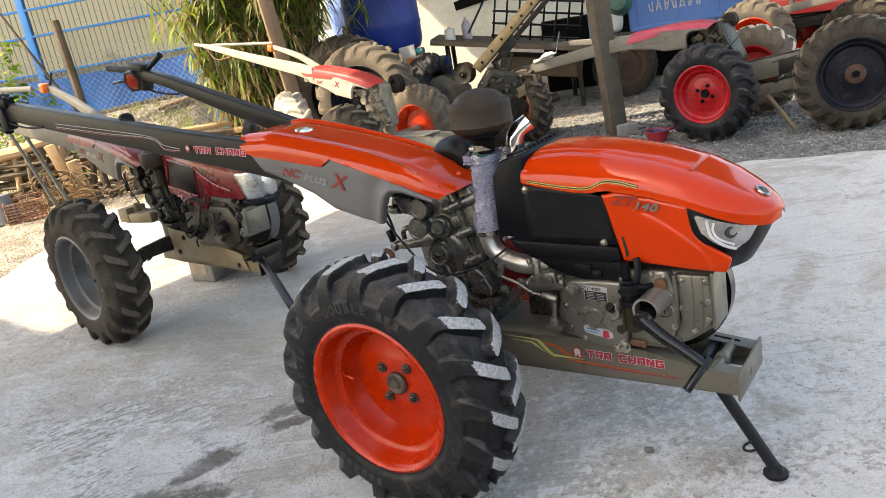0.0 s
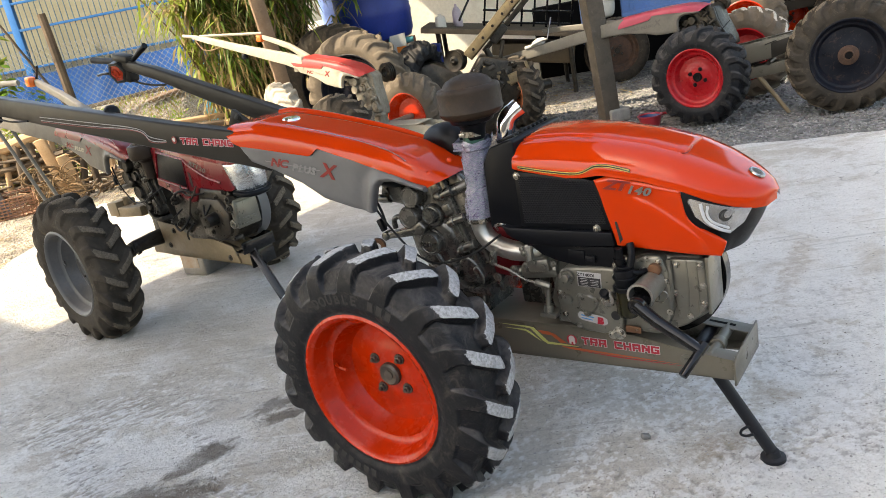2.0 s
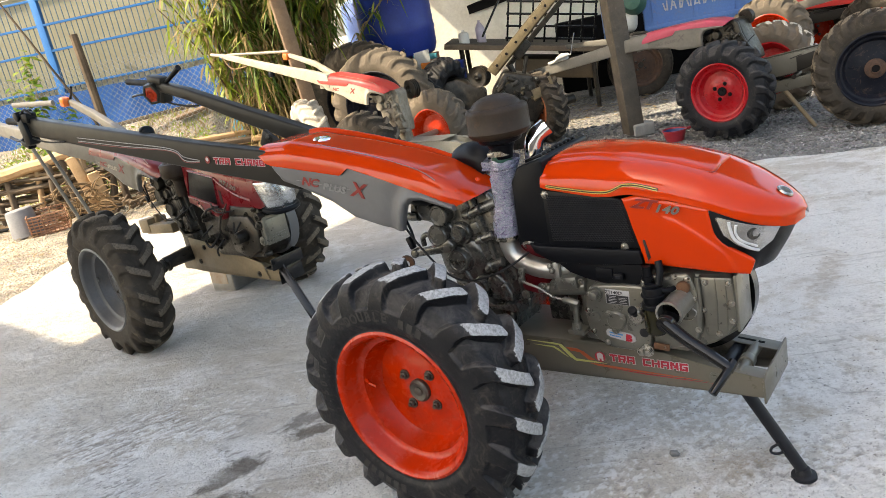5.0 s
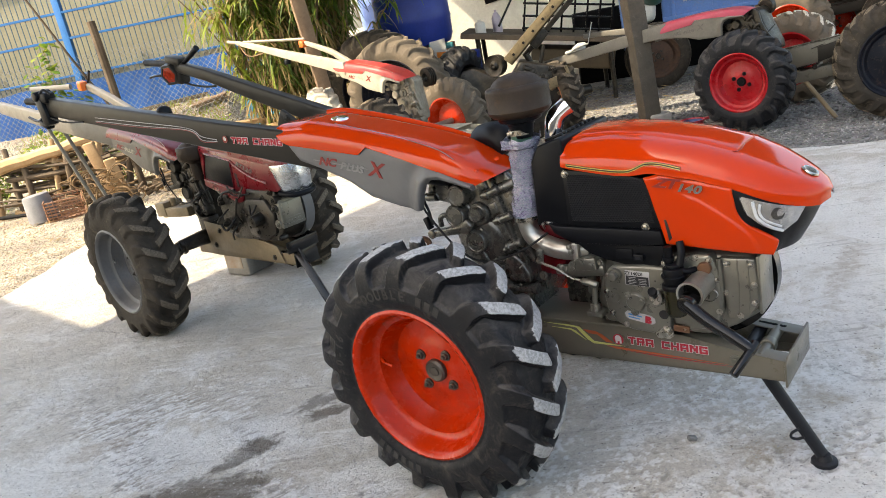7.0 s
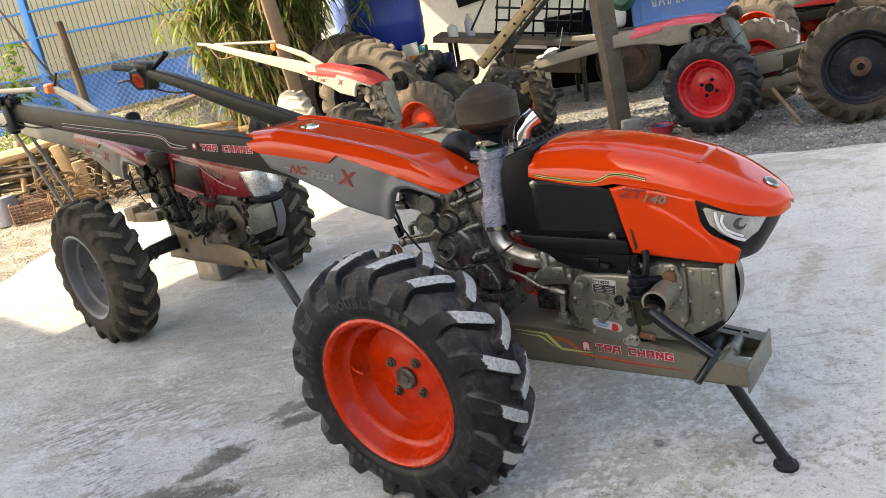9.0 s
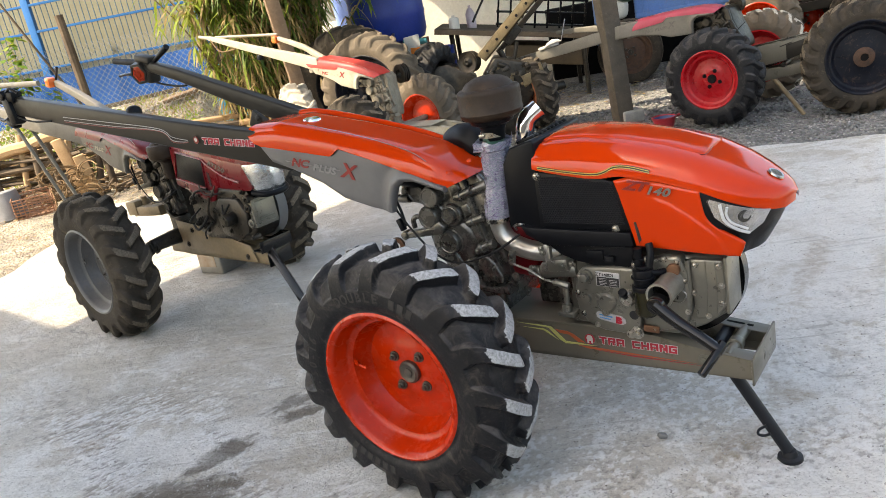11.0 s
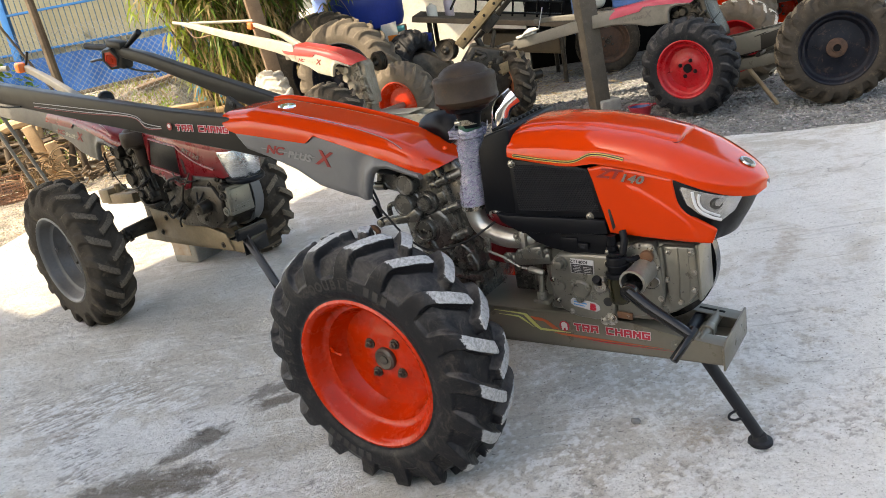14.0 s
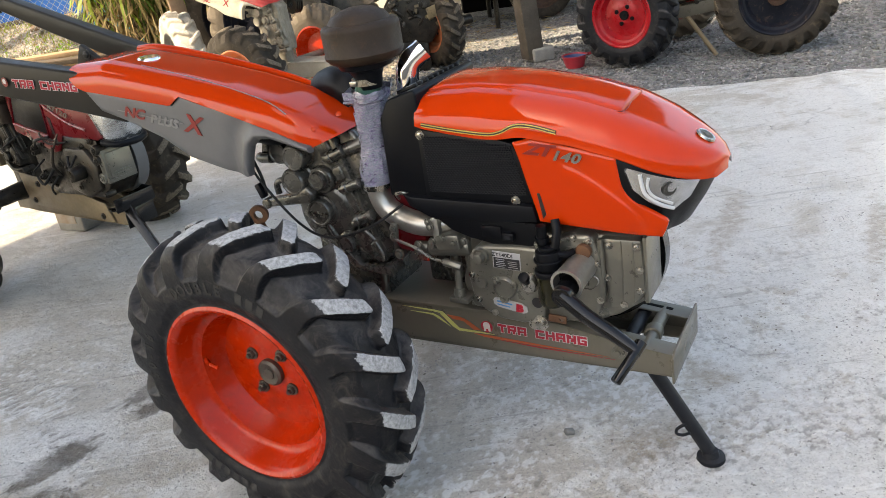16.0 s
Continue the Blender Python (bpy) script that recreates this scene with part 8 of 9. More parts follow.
lone("earth_bank", bank, DIRT, Matrix(), "low sunlit earth bank along the foot of the fence", "bank", kind="structure")
tuft = bmesh.new()
for i in range(1700):
    x, y = rk.uniform(-9.0, -4.25), rk.uniform(9.85, 10.9)
    if noise.noise((x * 1.6, y * 1.6, 8)) < -0.12:
        continue
    for k in range(2):
        d = V((rk.uniform(-0.6, 0.6), rk.uniform(-0.6, 0.3), 1.0))
        q = V((x + rk.uniform(-0.04, 0.04), y, bank_z(x, y) - 0.02))
        s_ = d.cross(V((0, 1, 0))).normalized() * rk.uniform(0.005, 0.011)
        ln_ = rk.uniform(0.06, 0.2)
        vs = [tuft.verts.new(q - s_), tuft.verts.new(q + s_), tuft.verts.new(q + d.normalized() * ln_ + V((0, 0, -0.3 * ln_ * rk.random())))]
        tuft.faces.new(vs).material_index = 0 if rk.random() < 0.45 else 1
lone("bank_grass", tuft, [LEAF_DRY, LEAF_A], Matrix(), "short dry yellow-green grass on the earth bank", "grass", kind="stuff")
lone("broken_board", box((0, 0, 0), (0.52, 0.12, 0.05), (14, -9, 0), 0.01), BROWN_WOOD, pose(-4.5, 10.62, 0.8, 0, 0, 8), "short red-brown board lying on the earth bank", "board")
lone("edge_board", box((0, 0, 0), (1.5, 0.03, 0.06), (0, -3, 0), 0.006), GREY_WOOD, pose(-5.35, 10.86, 0.84, 0, 0, 0), "weathered board along the top of the earth bank", "board")

# chain-link netting
CY = 10.3
net = bmesh.new()
step, x0, x1, h = 0.085, -9.5, -3.0, 1.75
i = 0
x = x0 - h
while x < x1:
    for s in (1, -1):
        a, b = V((x, 0.0, 0)), V((x + h, 0.0, h))
        if s < 0:
            a.x, b.x = x + h, x
        ta, tb = 0.0, 1.0
        if min(a.x, b.x) > x1 or max(a.x, b.x) < x0:
            continue
        d = b - a
        for t_ in (0, 1):
            lim = x0 if t_ == 0 else x1
            if abs(d.x) > 1e-6:
                tt = (lim - a.x) / d.x
                if 0 < tt < 1:
                    inside_low = x0 <= a.x <= x1
                    if inside_low:
                        tb = min(tb, tt)
                    else:
                        ta = max(ta, tt)
        put(net, rod(a + d * ta + V((0, 0.003 * s, 0)), a + d * tb + V((0, 0.003 * s, 0)), 0.0028, seg=3))
    x += step
lone("chain_link_net", net, WIRE, pose(0, CY, -0.03), "sagging galvanised chain-link netting on wooden posts", "fence", kind="stuff")


def rough_pole(name, p0, p1, r0, r1, material, label, cat, group="", bends=0.02, seed=0, m=None, seg=9):
    p0, p1 = V(p0), V(p1)
    pts = [p0.lerp(p1, k / 6) + V((noise.noise((k * 1.3, seed, 0)), noise.noise((k * 1.3, seed, 5)), noise.noise((k * 1.3, seed, 9)))) * bends * (1 if 0 < k < 6 else 0) for k in range(7)]
    return lone(name, hose(pts, r0, seg, 3, r1), material, m or Matrix(), label, cat, group)


rough_pole("fence_post", (-5.62, CY - 0.05, -0.05), (-5.68, CY - 0.05, 2.12), 0.062, 0.055, CONE_WOOD, "weathered round wooden fence post", "post", "fence posts", 0.03, 1)
rough_pole("fence_post", (-3.2, CY - 0.05, -0.05), (-3.25, CY - 0.05, 1.9), 0.06, 0.05, CONE_WOOD, "weathered round wooden fence post", "post", "fence posts", 0.03, 2)
rough_pole("leaning_stick", (-5.25, CY - 0.2, -0.02), (-6.6, CY - 0.12, 2.9), 0.02, 0.014, CONE_WOOD, "thin dry stick leaning on the fence post", "stick", "", 0.04, 3)
rough_pole("sagging_wire", (-7.4, 9.9, 2.6), (-3.4, 9.6, 2.9), 0.006, 0.006, WIRE, "pale cord strung across the fence", "cord", "", 0.15, 4)


def leaf_at(bm, p, d, length, width, droop, up=V((0, 0, 1)), idx=0):
    d = d.normalized()
    s = d.cross(up)
    if s.length < 1e-3:
        s = V((1, 0, 0))
    s.normalize()
    stations = ((0.0, 0.12), (0.3, 1.0), (0.65, 0.75), (1.0, 0.03))
    prev = None
    for f, w in stations:
        c = p + d * (length * f) + V((0, 0, -droop * length * f * f))
        a, b = bm.verts.new(c - s * (width * w / 2)), bm.verts.new(c + s * (width * w / 2))
        if prev:
            fc = bm.faces.new((prev[0], prev[1], b, a))
            fc.material_index = idx
        prev = (a, b)


def rnd_dir(r, z0=-1.0, z1=1.0):
    a, z = r.uniform(0, 2 * math.pi), r.uniform(z0, z1)
    k = math.sqrt(max(0, 1 - z * z))
    return V((k * math.cos(a), k * math.sin(a), z))


bamboo = thing("bamboo_clump", pose(-2.85, 9.35, -0.03), "dense leaning bamboo clump with yellow-green leaves and dry sheaths", "bamboo")
rb = random.Random(8)
tips = []
for i in range(64):
    a, q = rb.uniform(0, 2 * math.pi), rb.random() ** 0.5
    b = V((0.12 + 0.58 * q * math.cos(a), 0.4 * q * math.sin(a), 0))
    lean = V(((b.x - 0.12) * rb.uniform(0.3, 1.3) + rb.uniform(-0.2, 0.25), b.y * 0.6 + rb.uniform(-0.3, 0.2), 0))
    hgt = rb.uniform(1.6, 4.4)
    pts = [b, b + lean * 0.25 + V((0, 0, hgt * 0.35)), b + lean * 0.7 + V((0, 0, hgt * 0.7)), b + lean * 1.5 + V((0, 0, hgt))]
    part("cane", hose(pts, rb.uniform(0.012, 0.026), 7, 4, 0.006), CANE if i % 3 else CONE_WOOD, bamboo)
    tips.append([V(p) for p in smooth_path(pts, 6)])
# long sprays that arch out
for i in range(20):
    b = V((rb.uniform(-0.4, 0.7), rb.uniform(-0.4, 0.2), rb.uniform(1.5, 2.5)))
    out = V((rb.uniform(-1.2, 0.0) if i % 2 else rb.uniform(0.0, 0.9), rb.uniform(-0.7, 0.1), rb.uniform(-0.1, 0.6)))
    pts = [b, b + out * 0.5 + V((0, 0, 0.22)), b + out + V((0, 0, 0.0))]
    part("spray", hose(pts, 0.006, 6, 4, 0.002), CANE, bamboo)
    sp = [V(p) for p in smooth_path(pts, 7)]
    tips.append(sp)
fol = bmesh.new()
for path_ in tips:
    for p in path_[3:]:
        if p.z > 3.2 or (p.x < -0.75 and p.z < 1.35):
            continue
        for k in range(rb.randint(2, 5) if p.x < -0.62 else rb.randint(8, 14)):
            if p.z < 0.9 and rb.random() < 0.55:
                continue
            d = rnd_dir(rb, -0.9, 0.35)
            o = p + rnd_dir(rb) * rb.uniform(0.0, 0.12)
            dry = rb.random() < (0.6 if o.z < 1.1 else 0.24)
            # sunlit and shaded sides put into leaf colour: yellow-green towards -x, darker elsewhere
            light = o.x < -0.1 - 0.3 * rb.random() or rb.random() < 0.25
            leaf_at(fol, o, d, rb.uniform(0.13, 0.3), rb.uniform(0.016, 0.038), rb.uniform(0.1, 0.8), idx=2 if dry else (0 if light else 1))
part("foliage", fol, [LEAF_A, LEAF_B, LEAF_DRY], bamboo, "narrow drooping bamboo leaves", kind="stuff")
straw = bmesh.new()
for i in range(600):
    a = rb.uniform(0, 2 * math.pi)
    p = V((0.1 + 0.68 * math.cos(a) * rb.uniform(0.5, 1.05), 0.5 * math.sin(a) * rb.uniform(0.5, 1.05) - 0.1, rb.uniform(0.02, 1.7)))
    leaf_at(straw, p, V((rb.uniform(-0.35, 0.35), rb.uniform(-0.4, 0.1), rb.choice((-1, -1, 1)))), rb.uniform(0.15, 0.5), rb.uniform(0.008, 0.03), rb.uniform(0, 0.3), V((0.2, 1, 0)))
part("dry_sheath", straw, LEAF_DRY, bamboo, "papery dry bamboo sheaths", kind="stuff")


def bush(name, x, y, w, h, n, label, seed, z=-0.03, leaf=(0.03, 0.075)):
    t = thing(name, pose(x, y, z), label, "shrub")
    r = random.Random(seed)
    bm = bmesh.new()
    for i in range(max(3, n // 60)):
        d = V((r.uniform(-1, 1) * w * 0.5, r.uniform(-1, 1) * w * 0.35, r.uniform(0.5, 1) * h))
        part("stem", hose([(0, 0, 0), d * 0.5 + V((0.02, 0, 0.04)), d], 0.006, 5, 3, 0.002), CANE, t)
        for k in range(n // max(3, n // 60)):
            p = d * r.uniform(0.3, 1.05) + rnd_dir(r) * r.uniform(0.02, 0.16)
            leaf_at(bm, p, rnd_dir(r, -0.5, 0.6), r.uniform(*leaf), r.uniform(leaf[0] * 0.8, leaf[1] * 0.7), 0.3, idx=0 if r.random() < 0.6 else 1)
    part("leaves", bm, [LEAF_BUSH, LEAF_A], t, "small bright green leaves", kind="stuff")


bush("shrub", -6.35, 9.6, 1.0, 0.8, 420, "bright green weedy shrub by the fence", 1)
bush("shrub", -5.2, 9.9, 0.9, 0.75, 260, "bright green weedy shrub by the fence", 2)
bush("creeper", -6.39, 10.1, 0.6, 2.05, 360, "leafy yellow-green creeper climbing the netting", 3, leaf=(0.08, 0.15))
bush("shrub", -3.75, 9.3, 0.9, 0.55, 300, "low yellow-green weeds beside the planks", 4)
bush("shrub", -4.15, 10.05, 0.5, 0.5, 200, "pale green weed on the earth bank", 12, 0.1)
bush("shrub", -7.2, 9.2, 1.0, 0.7, 420, "bright green weedy shrub by the fence", 6)
bush("shrub", -6.75, 8.75, 1.0, 1.0, 620, "bright green weeds behind the upturned pot", 21)
bush("shrub", -6.1, 9.15, 0.9, 1.05, 520, "sunlit leafy weeds growing through the brushwood", 22)
bush("shrub", -5.3, 9.1, 0.9, 0.85, 360, "sunlit leafy weeds growing through the brushwood", 23)

# brushwood rail, stakes, planks, crate, bucket
rp = random.Random(31)
pile = thing("brushwood_rail", pose(-5.55, 8.75, -0.03, 0, 0, 8), "low rail of sun-bleached poles, stakes and brushwood", "brushwood")
for i in range(48):
    z, y = rp.uniform(0.05, 0.78), rp.uniform(-0.18, 0.18)
    a = V((rp.uniform(-1.3, -0.2), y, z))
    b = a + V((rp.uniform(0.6, 1.5), rp.uniform(-0.15, 0.15), rp.uniform(-0.15, 0.15)))
    part("pole", hose([a, (a + b) / 2 + V((0, 0, rp.uniform(-0.05, 0.03))), b], rp.uniform(0.012, 0.034), 7, 3), (PALE_WOOD, CONE_WOOD, CONE_WOOD, DRY_STICK)[i % 4], pile)
for i in range(10):
    x = -1.0 + 0.22 * i + rp.uniform(-0.05, 0.05)
    top = V((x + rp.uniform(-0.12, 0.1), rp.uniform(-0.2, 0.1), rp.uniform(0.55, 0.95)))
    part("stake", soften(rod((x, -0.15, -0.02), top, rp.uniform(0.035, 0.05), rp.uniform(0.03, 0.045), 7), 0.004, 1), PALE_WOOD if i % 3 == 0 else CONE_WOOD, pile, "split wooden stake")
lone("split_plank", box((0, 0, 0.36), (0.13, 0.07, 0.76), (6, -9, 0), 0.016), PALE_WOOD, pose(-5.07, 8.42, -0.03, 0, 0, 12), "pale split plank standing on end", "plank", "planks")
lone("split_plank", box((0, 0, 0.25), (0.13, 0.06, 0.54), (4, -8, 0), 0.014), PALE_WOOD, pose(-4.9, 8.4, -0.03, 0, 0, 30), "pale split plank standing on end", "plank", "planks")
rough_pole("split_log", (-6.45, 8.5, 0.58), (-5.2, 8.62, 0.74), 0.085, 0.06, PALE_WOOD, "thick sun-bleached log lying along the brushwood rail", "log", "", 0.05, 12)
heap = bmesh.new()
for i in range(150):
    x, y = rp.gauss(-4.15, 0.35), rp.gauss(8.55, 0.2)
    z = max(0.0, 0.34 - 0.5 * abs(x + 4.15)) * rp.random()
    d = rnd_dir(rp, -0.25, 0.35) * rp.uniform(0.06, 0.26)
    put(heap, rod((x, y, z), V((x, y, z)) + d, rp.uniform(0.008, 0.028), rp.uniform(0.006, 0.02), 5))
for v in heap.verts:
    v.co.z = max(v.co.z, -0.03)
lone("firewood_heap", heap, [CONE_WOOD], Matrix(), "loose heap of dry broken sticks on the dirt", "firewood", kind="stuff")
for i in range(11):
    y, z = rp.uniform(-0.35, 0.35), 0.0 + 0.055 * i
    lone("plank", box((0, 0, 0), (rp.uniform(1.1, 1.7), rp.uniform(0.1, 0.2), 0.05), (rp.uniform(-6, 6), rp.uniform(-5, 5), 0), 0.006), PALE_WOOD if i % 3 else CONE_WOOD,
         pose(-3.7 + rp.uniform(-0.2, 0.2), 9.0 + y * 0.6, z, 0, 0, rp.uniform(-8, 28)), "sun-bleached plank on a loose stack", "plank", "stacked planks")
tang = bmesh.new()
for i in range(46):
    c = V((rp.uniform(-0.35, 0.35), rp.uniform(-0.2, 0.2), rp.uniform(0.05, 0.4)))
    r = rp.uniform(0.08, 0.3)
    d = rnd_dir(rp)
    a, b = frame_of(d)
    t0 = rp.uniform(0, 6)
    put(tang, hose([c + r * (a * math.cos(t0 + k) + b * math.sin(t0 + k) * 0.6) for k in (0, 0.8, 1.6, 2.4, 3.2)], 0.007, 5, 3))
for v in tang.verts:
    v.co.z = max(v.co.z, 0.004)
lone("vine_tangle", tang, DRY_STICK, pose(-4.95, 8.1, -0.03), "heap of dry tangled vines and roots", "brushwood", kind="stuff")
CRATE_BROWN = mat("faded_brown_plastic", (0.3, 0.15, 0.085), (0.22, 0.105, 0.06), 6, 0.55, 0.1, bump=0.05, dust=DUST, dust_amount=0.4)
crate = thing("plastic_crate", pose(-5.35, 7.95, -0.03, 8, 0, 25), "old brown openwork crate on the dirt", "crate")
for s in (-1, 1):
    for k in range(7):
        part("slat", box((0, s * 0.14, 0.03 + 0.035 * k), (0.4, 0.012, 0.014), (0, 0, 0), 0.002), CRATE_BROWN, crate)
        part("slat", box((s * 0.2, 0, 0.03 + 0.035 * k), (0.012, 0.28, 0.014), (0, 0, 0), 0.002), CRATE_BROWN, crate)
    for k in range(9):
        part("upright", box((-0.19 + 0.0475 * k, s * 0.147, 0.13), (0.01, 0.008, 0.25), (0, 0, 0), 0.001), CRATE_BROWN, crate)
part("bottom", box((0, 0, 0.012), (0.4, 0.28, 0.012), (0, 0, 0), 0.002), CRATE_BROWN, crate)
lone("upturned_pot", lathe([(0.0005, 0.31), (0.12, 0.31), (0.138, 0.3), (0.145, 0.28), (0.168, 0.0), (0.15, 0.0), (0.13, 0.26), (0.0005, 0.28)], Matrix(), 32), mat("faded_grey_plastic", (0.2, 0.2, 0.21), (0.14, 0.14, 0.145), 6, 0.6, 0.1, bump=0.1, dust=DUST, dust_amount=0.5), pose(-5.62, 7.9, -0.02, 0, -5, 0), "faded grey upturned plant pot on the dirt", "pot")
rough_pole("black_pipe", (-7.5, 8.2, 0.0), (-5.0, 8.6, 0.0), 0.022, 0.022, RUBBER_PLAIN, "thin black pipe lying on the dirt", "pipe", "", 0.05, 9)

# ---- yard: drums, wall, trailer, truck ----
lone("wall_east", joined(box((0.9, 12.9, 2.1), (6.2, 0.18, 4.6), (0, 0, 0), 0.0)), WALL_WHITE, pose(0, 0, 0), "whitewashed rendered building wall", "wall", kind="structure")
lone("wall_soot", cloth_sheet(-0.9, 1.1, 0, 0.14, 30, 3, 0.004, 7), DARK_VOID, pose(0.35, 12.78, 1.45, 0, -8, 0), "dark soot streak on the wall", "stain", kind="structure")
drum = thing("water_drum", pose(-1.33, 10.0, 0.98), "big blue plastic water drum on a brick stand", "drum")
part("body", lathe([(0.0005, 0.02), (0.36, 0.0), (0.43, 0.03), (0.465, 0.12), (0.47, 0.3), (0.48, 0.34), (0.47, 0.38), (0.47, 0.72), (0.48, 0.76), (0.47, 0.8), (0.47, 1.1), (0.4, 1.25), (0.15, 1.3), (0.0005, 1.3)], Matrix(), 56), BLUE_DRUM, drum)
part("tap", rod((0.1, -0.47, 0.12), (0.1, -0.55, 0.1), 0.02, seg=12), STEEL, drum)
lone("water_drum", lathe([(0.0005, 0.0), (0.4, 0.0), (0.45, 0.06), (0.45, 1.8), (0.3, 1.9), (0.0005, 1.9)], Matrix(), 48), mat("pale_blue_drum", (0.12, 0.2, 0.5), (0.2, 0.28, 0.55), 3, 0.45, 0.1, bump=0.05, dust=DUST, dust_amount=0.4), pose(-1.72, 10.95, -0.03), "paler blue water drum behind the big one", "drum")
stand = thing("brick_stand", pose(-1.33, 10.0, -0.03), "stacked orange brick stand under the drum", "brick stand")
brick = mesh_of("brick", box((0, 0, 0), (0.21, 0.1, 0.062), (0, 0, 0), 0.005, 1), BRICK)
for lvl in range(15):
    for i in range(4):
        part("brick", brick, None, stand, m=pose(-0.34 + 0.225 * i + (0.1 if lvl % 2 else 0) + 0.06, -0.42 + 0.006 * (i % 2), 0.035 + 0.067 * lvl, 0, 0, rb.uniform(-2, 2)))
part("core", box((0, 0.03, 0.5), (0.86, 0.76, 1.0), (0, 0, 0), 0.005), BRICK, stand)
lone("blue_barrel", joined(lathe([(0.0005, 0.0), (0.17, 0.0), (0.185, 0.1), (0.19, 0.45), (0.18, 0.85), (0.188, 0.87), (0.175, 0.89), (0.16, 0.86), (0.15, 0.2), (0.0005, 0.2)], Matrix(), 36)), BLUE_DRUM, pose(-0.72, 9.6, -0.03), "open-topped dark blue plastic barrel", "barrel")
rag = thing("rag_bundle", pose(-0.98, 9.35, -0.03), "rags and gloves hung over a short post", "rags")
part("post", rod((0, 0, 0), (0, 0, 1.02), 0.04, seg=10), CONE_WOOD, rag)
part("pipe", rod((-0.12, -0.02, 1.03), (0.16, -0.06, 1.0), 0.035, seg=16, bevel=0.004), TEAL_CLOTH, rag, "teal plastic pipe")
part("cloth", cloth_sheet(-0.1, 0.08, 0.82, 1.09, 10, 10, 0.05, 3), CLOTH, rag, m=Matrix.Translation((0, -0.1, 0)))
part("cloth", cloth_sheet(-0.05, 0.06, 0.72, 0.95, 8, 8, 0.04, 6), ORANGE_CLOTH, rag, m=Matrix.Translation((0.01, -0.13, 0)))
part("cloth", cloth_sheet(0.02, 0.1, 0.74, 0.9, 8, 8, 0.04, 8), TEAL_CLOTH, rag, m=Matrix.Translation((0, -0.15, 0)))

cart = thing("flatbed_cart", pose(0.25, 9.5, -0.03), "sloping timber flatbed with an open iron rack", "cart")
SL = 11.5
tip_m = Matrix.Translation((0, 0, 0.89)) @ pose(0, 0, 0, 0, SL, 0)
for i in range(7):
    part("deck_board", box((0, 0.1 + 0.2 * i, 0), (2.0, 0.19, 0.035), (0, 0, 0), 0.004), GREY_WOOD, cart, m=tip_m)
part("edge_rail", box((0, -0.01, -0.02), (2.0, 0.04, 0.055), (0, 0, 0), 0.004), CONE_WOOD, cart, m=tip_m)
for k in range(5):
    part("rack_rail", box((0.3, 0.75, 0.06 + 0.15 * k), (1.15, 0.025, 0.028), (0, 0, 0), 0.003), BLACK_PAINT, cart, m=tip_m)
for k in range(8):
    part("rack_bar", box((-0.25 + 0.157 * k, 0.75, 0.4), (0.026, 0.026, 0.8), (0, 0, 0), 0.003), BLACK_PAINT, cart, m=tip_m)
part("rack_stay", rod((-0.28, 0.75, 0.75), (-0.55, 0.2, 0.1), 0.014, seg=8), BLACK_PAINT, cart, m=tip_m)
for x, y in ((-0.8, 0.15), (0.75, 0.15), (-0.8, 1.2), (0.75, 1.2)):
    part("leg", rod((x, y, 0), (x, y, 0.86 - 0.2 * x), 0.03, seg=8), OLD_CAST, cart)
part("frame_box", box((0.3, 0.6, 0.56), (1.0, 0.9, 0.22), (0, SL, 0), 0.02), mat("ochre_panel", (0.09, 0.06, 0.03), (0.05, 0.035, 0.02), 4, 0.7, 0.1, bump=0.2), cart, "dark ochre board under the deck")
lone("paint_can", lathe([(0.0005, 0.0), (0.065, 0.0), (0.065, 0.12), (0.05, 0.14), (0.02, 0.15), (0.02, 0.17), (0.0005, 0.17)], Matrix(), 20), WHITE_PLASTIC, pose(-0.5, 9.75, 1.015), "small dusty white can on the flatbed", "can")
lone("plastic_bottle", lathe([(0.0005, 0.0), (0.055, 0.0), (0.06, 0.02), (0.06, 0.18), (0.03, 0.24), (0.016, 0.25), (0.016, 0.28), (0.0005, 0.28)], Matrix(), 20), mat("milky_bottle", (0.45, 0.38, 0.42), None, 8, 0.3, 0.05, bump=0.02), pose(-0.3, 10.0, 0.98), "milky plastic bottle on the flatbed", "bottle")
lone("jerrycan", joined(box((0, 0, 0.12), (0.16, 0.1, 0.22), (0, 0, 0), 0.025, 3), rod((0.04, 0, 0.22), (0.04, 0, 0.27), 0.022, seg=12)), WHITE_PLASTIC, pose(-0.42, 9.2, -0.03, 0, 0, 20), "dusty white jerrycan on the ground", "jerrycan")

truck = thing("old_truck", pose(2.6, 10.2, -0.03), "derelict chalky-blue truck with hand-painted white marks", "truck")
part("bed_side", joined(box((0, 0, 1.05), (1.75, 0.06, 0.72), (0, 0, 0), 0.01), *[box((-0.75 + 0.5 * i, -0.035, 1.05), (0.05, 0.02, 0.7), (0, 0, 0), 0.004) for i in range(4)], box((0, -0.035, 0.78), (1.75, 0.03, 0.05), (0, 0, 0), 0.005), box((0, -0.035, 1.38), (1.75, 0.03, 0.05), (0, 0, 0), 0.005)), TRUCK_BLUE, truck, "chalky blue bed side with ribs")
part("painted_marks", joined(*[box((-0.62 + 0.095 * (i // 2) + 0.035 * (i % 2), -0.05, 1.0 + 0.01 * (i % 3)), (0.016, 0.004, 0.1 + 0.02 * (i % 3)), (0, 14 * (i % 3 - 1), 0), 0.0) for i in range(14)], *[box((-0.6 + 0.095 * i, -0.05, 0.97 + 0.03 * (i % 4)), (0.05, 0.004, 0.014), (0, 8, 0), 0.0) for i in range(7)]), DECAL_WHITE, truck, "row of white hand-painted marks")
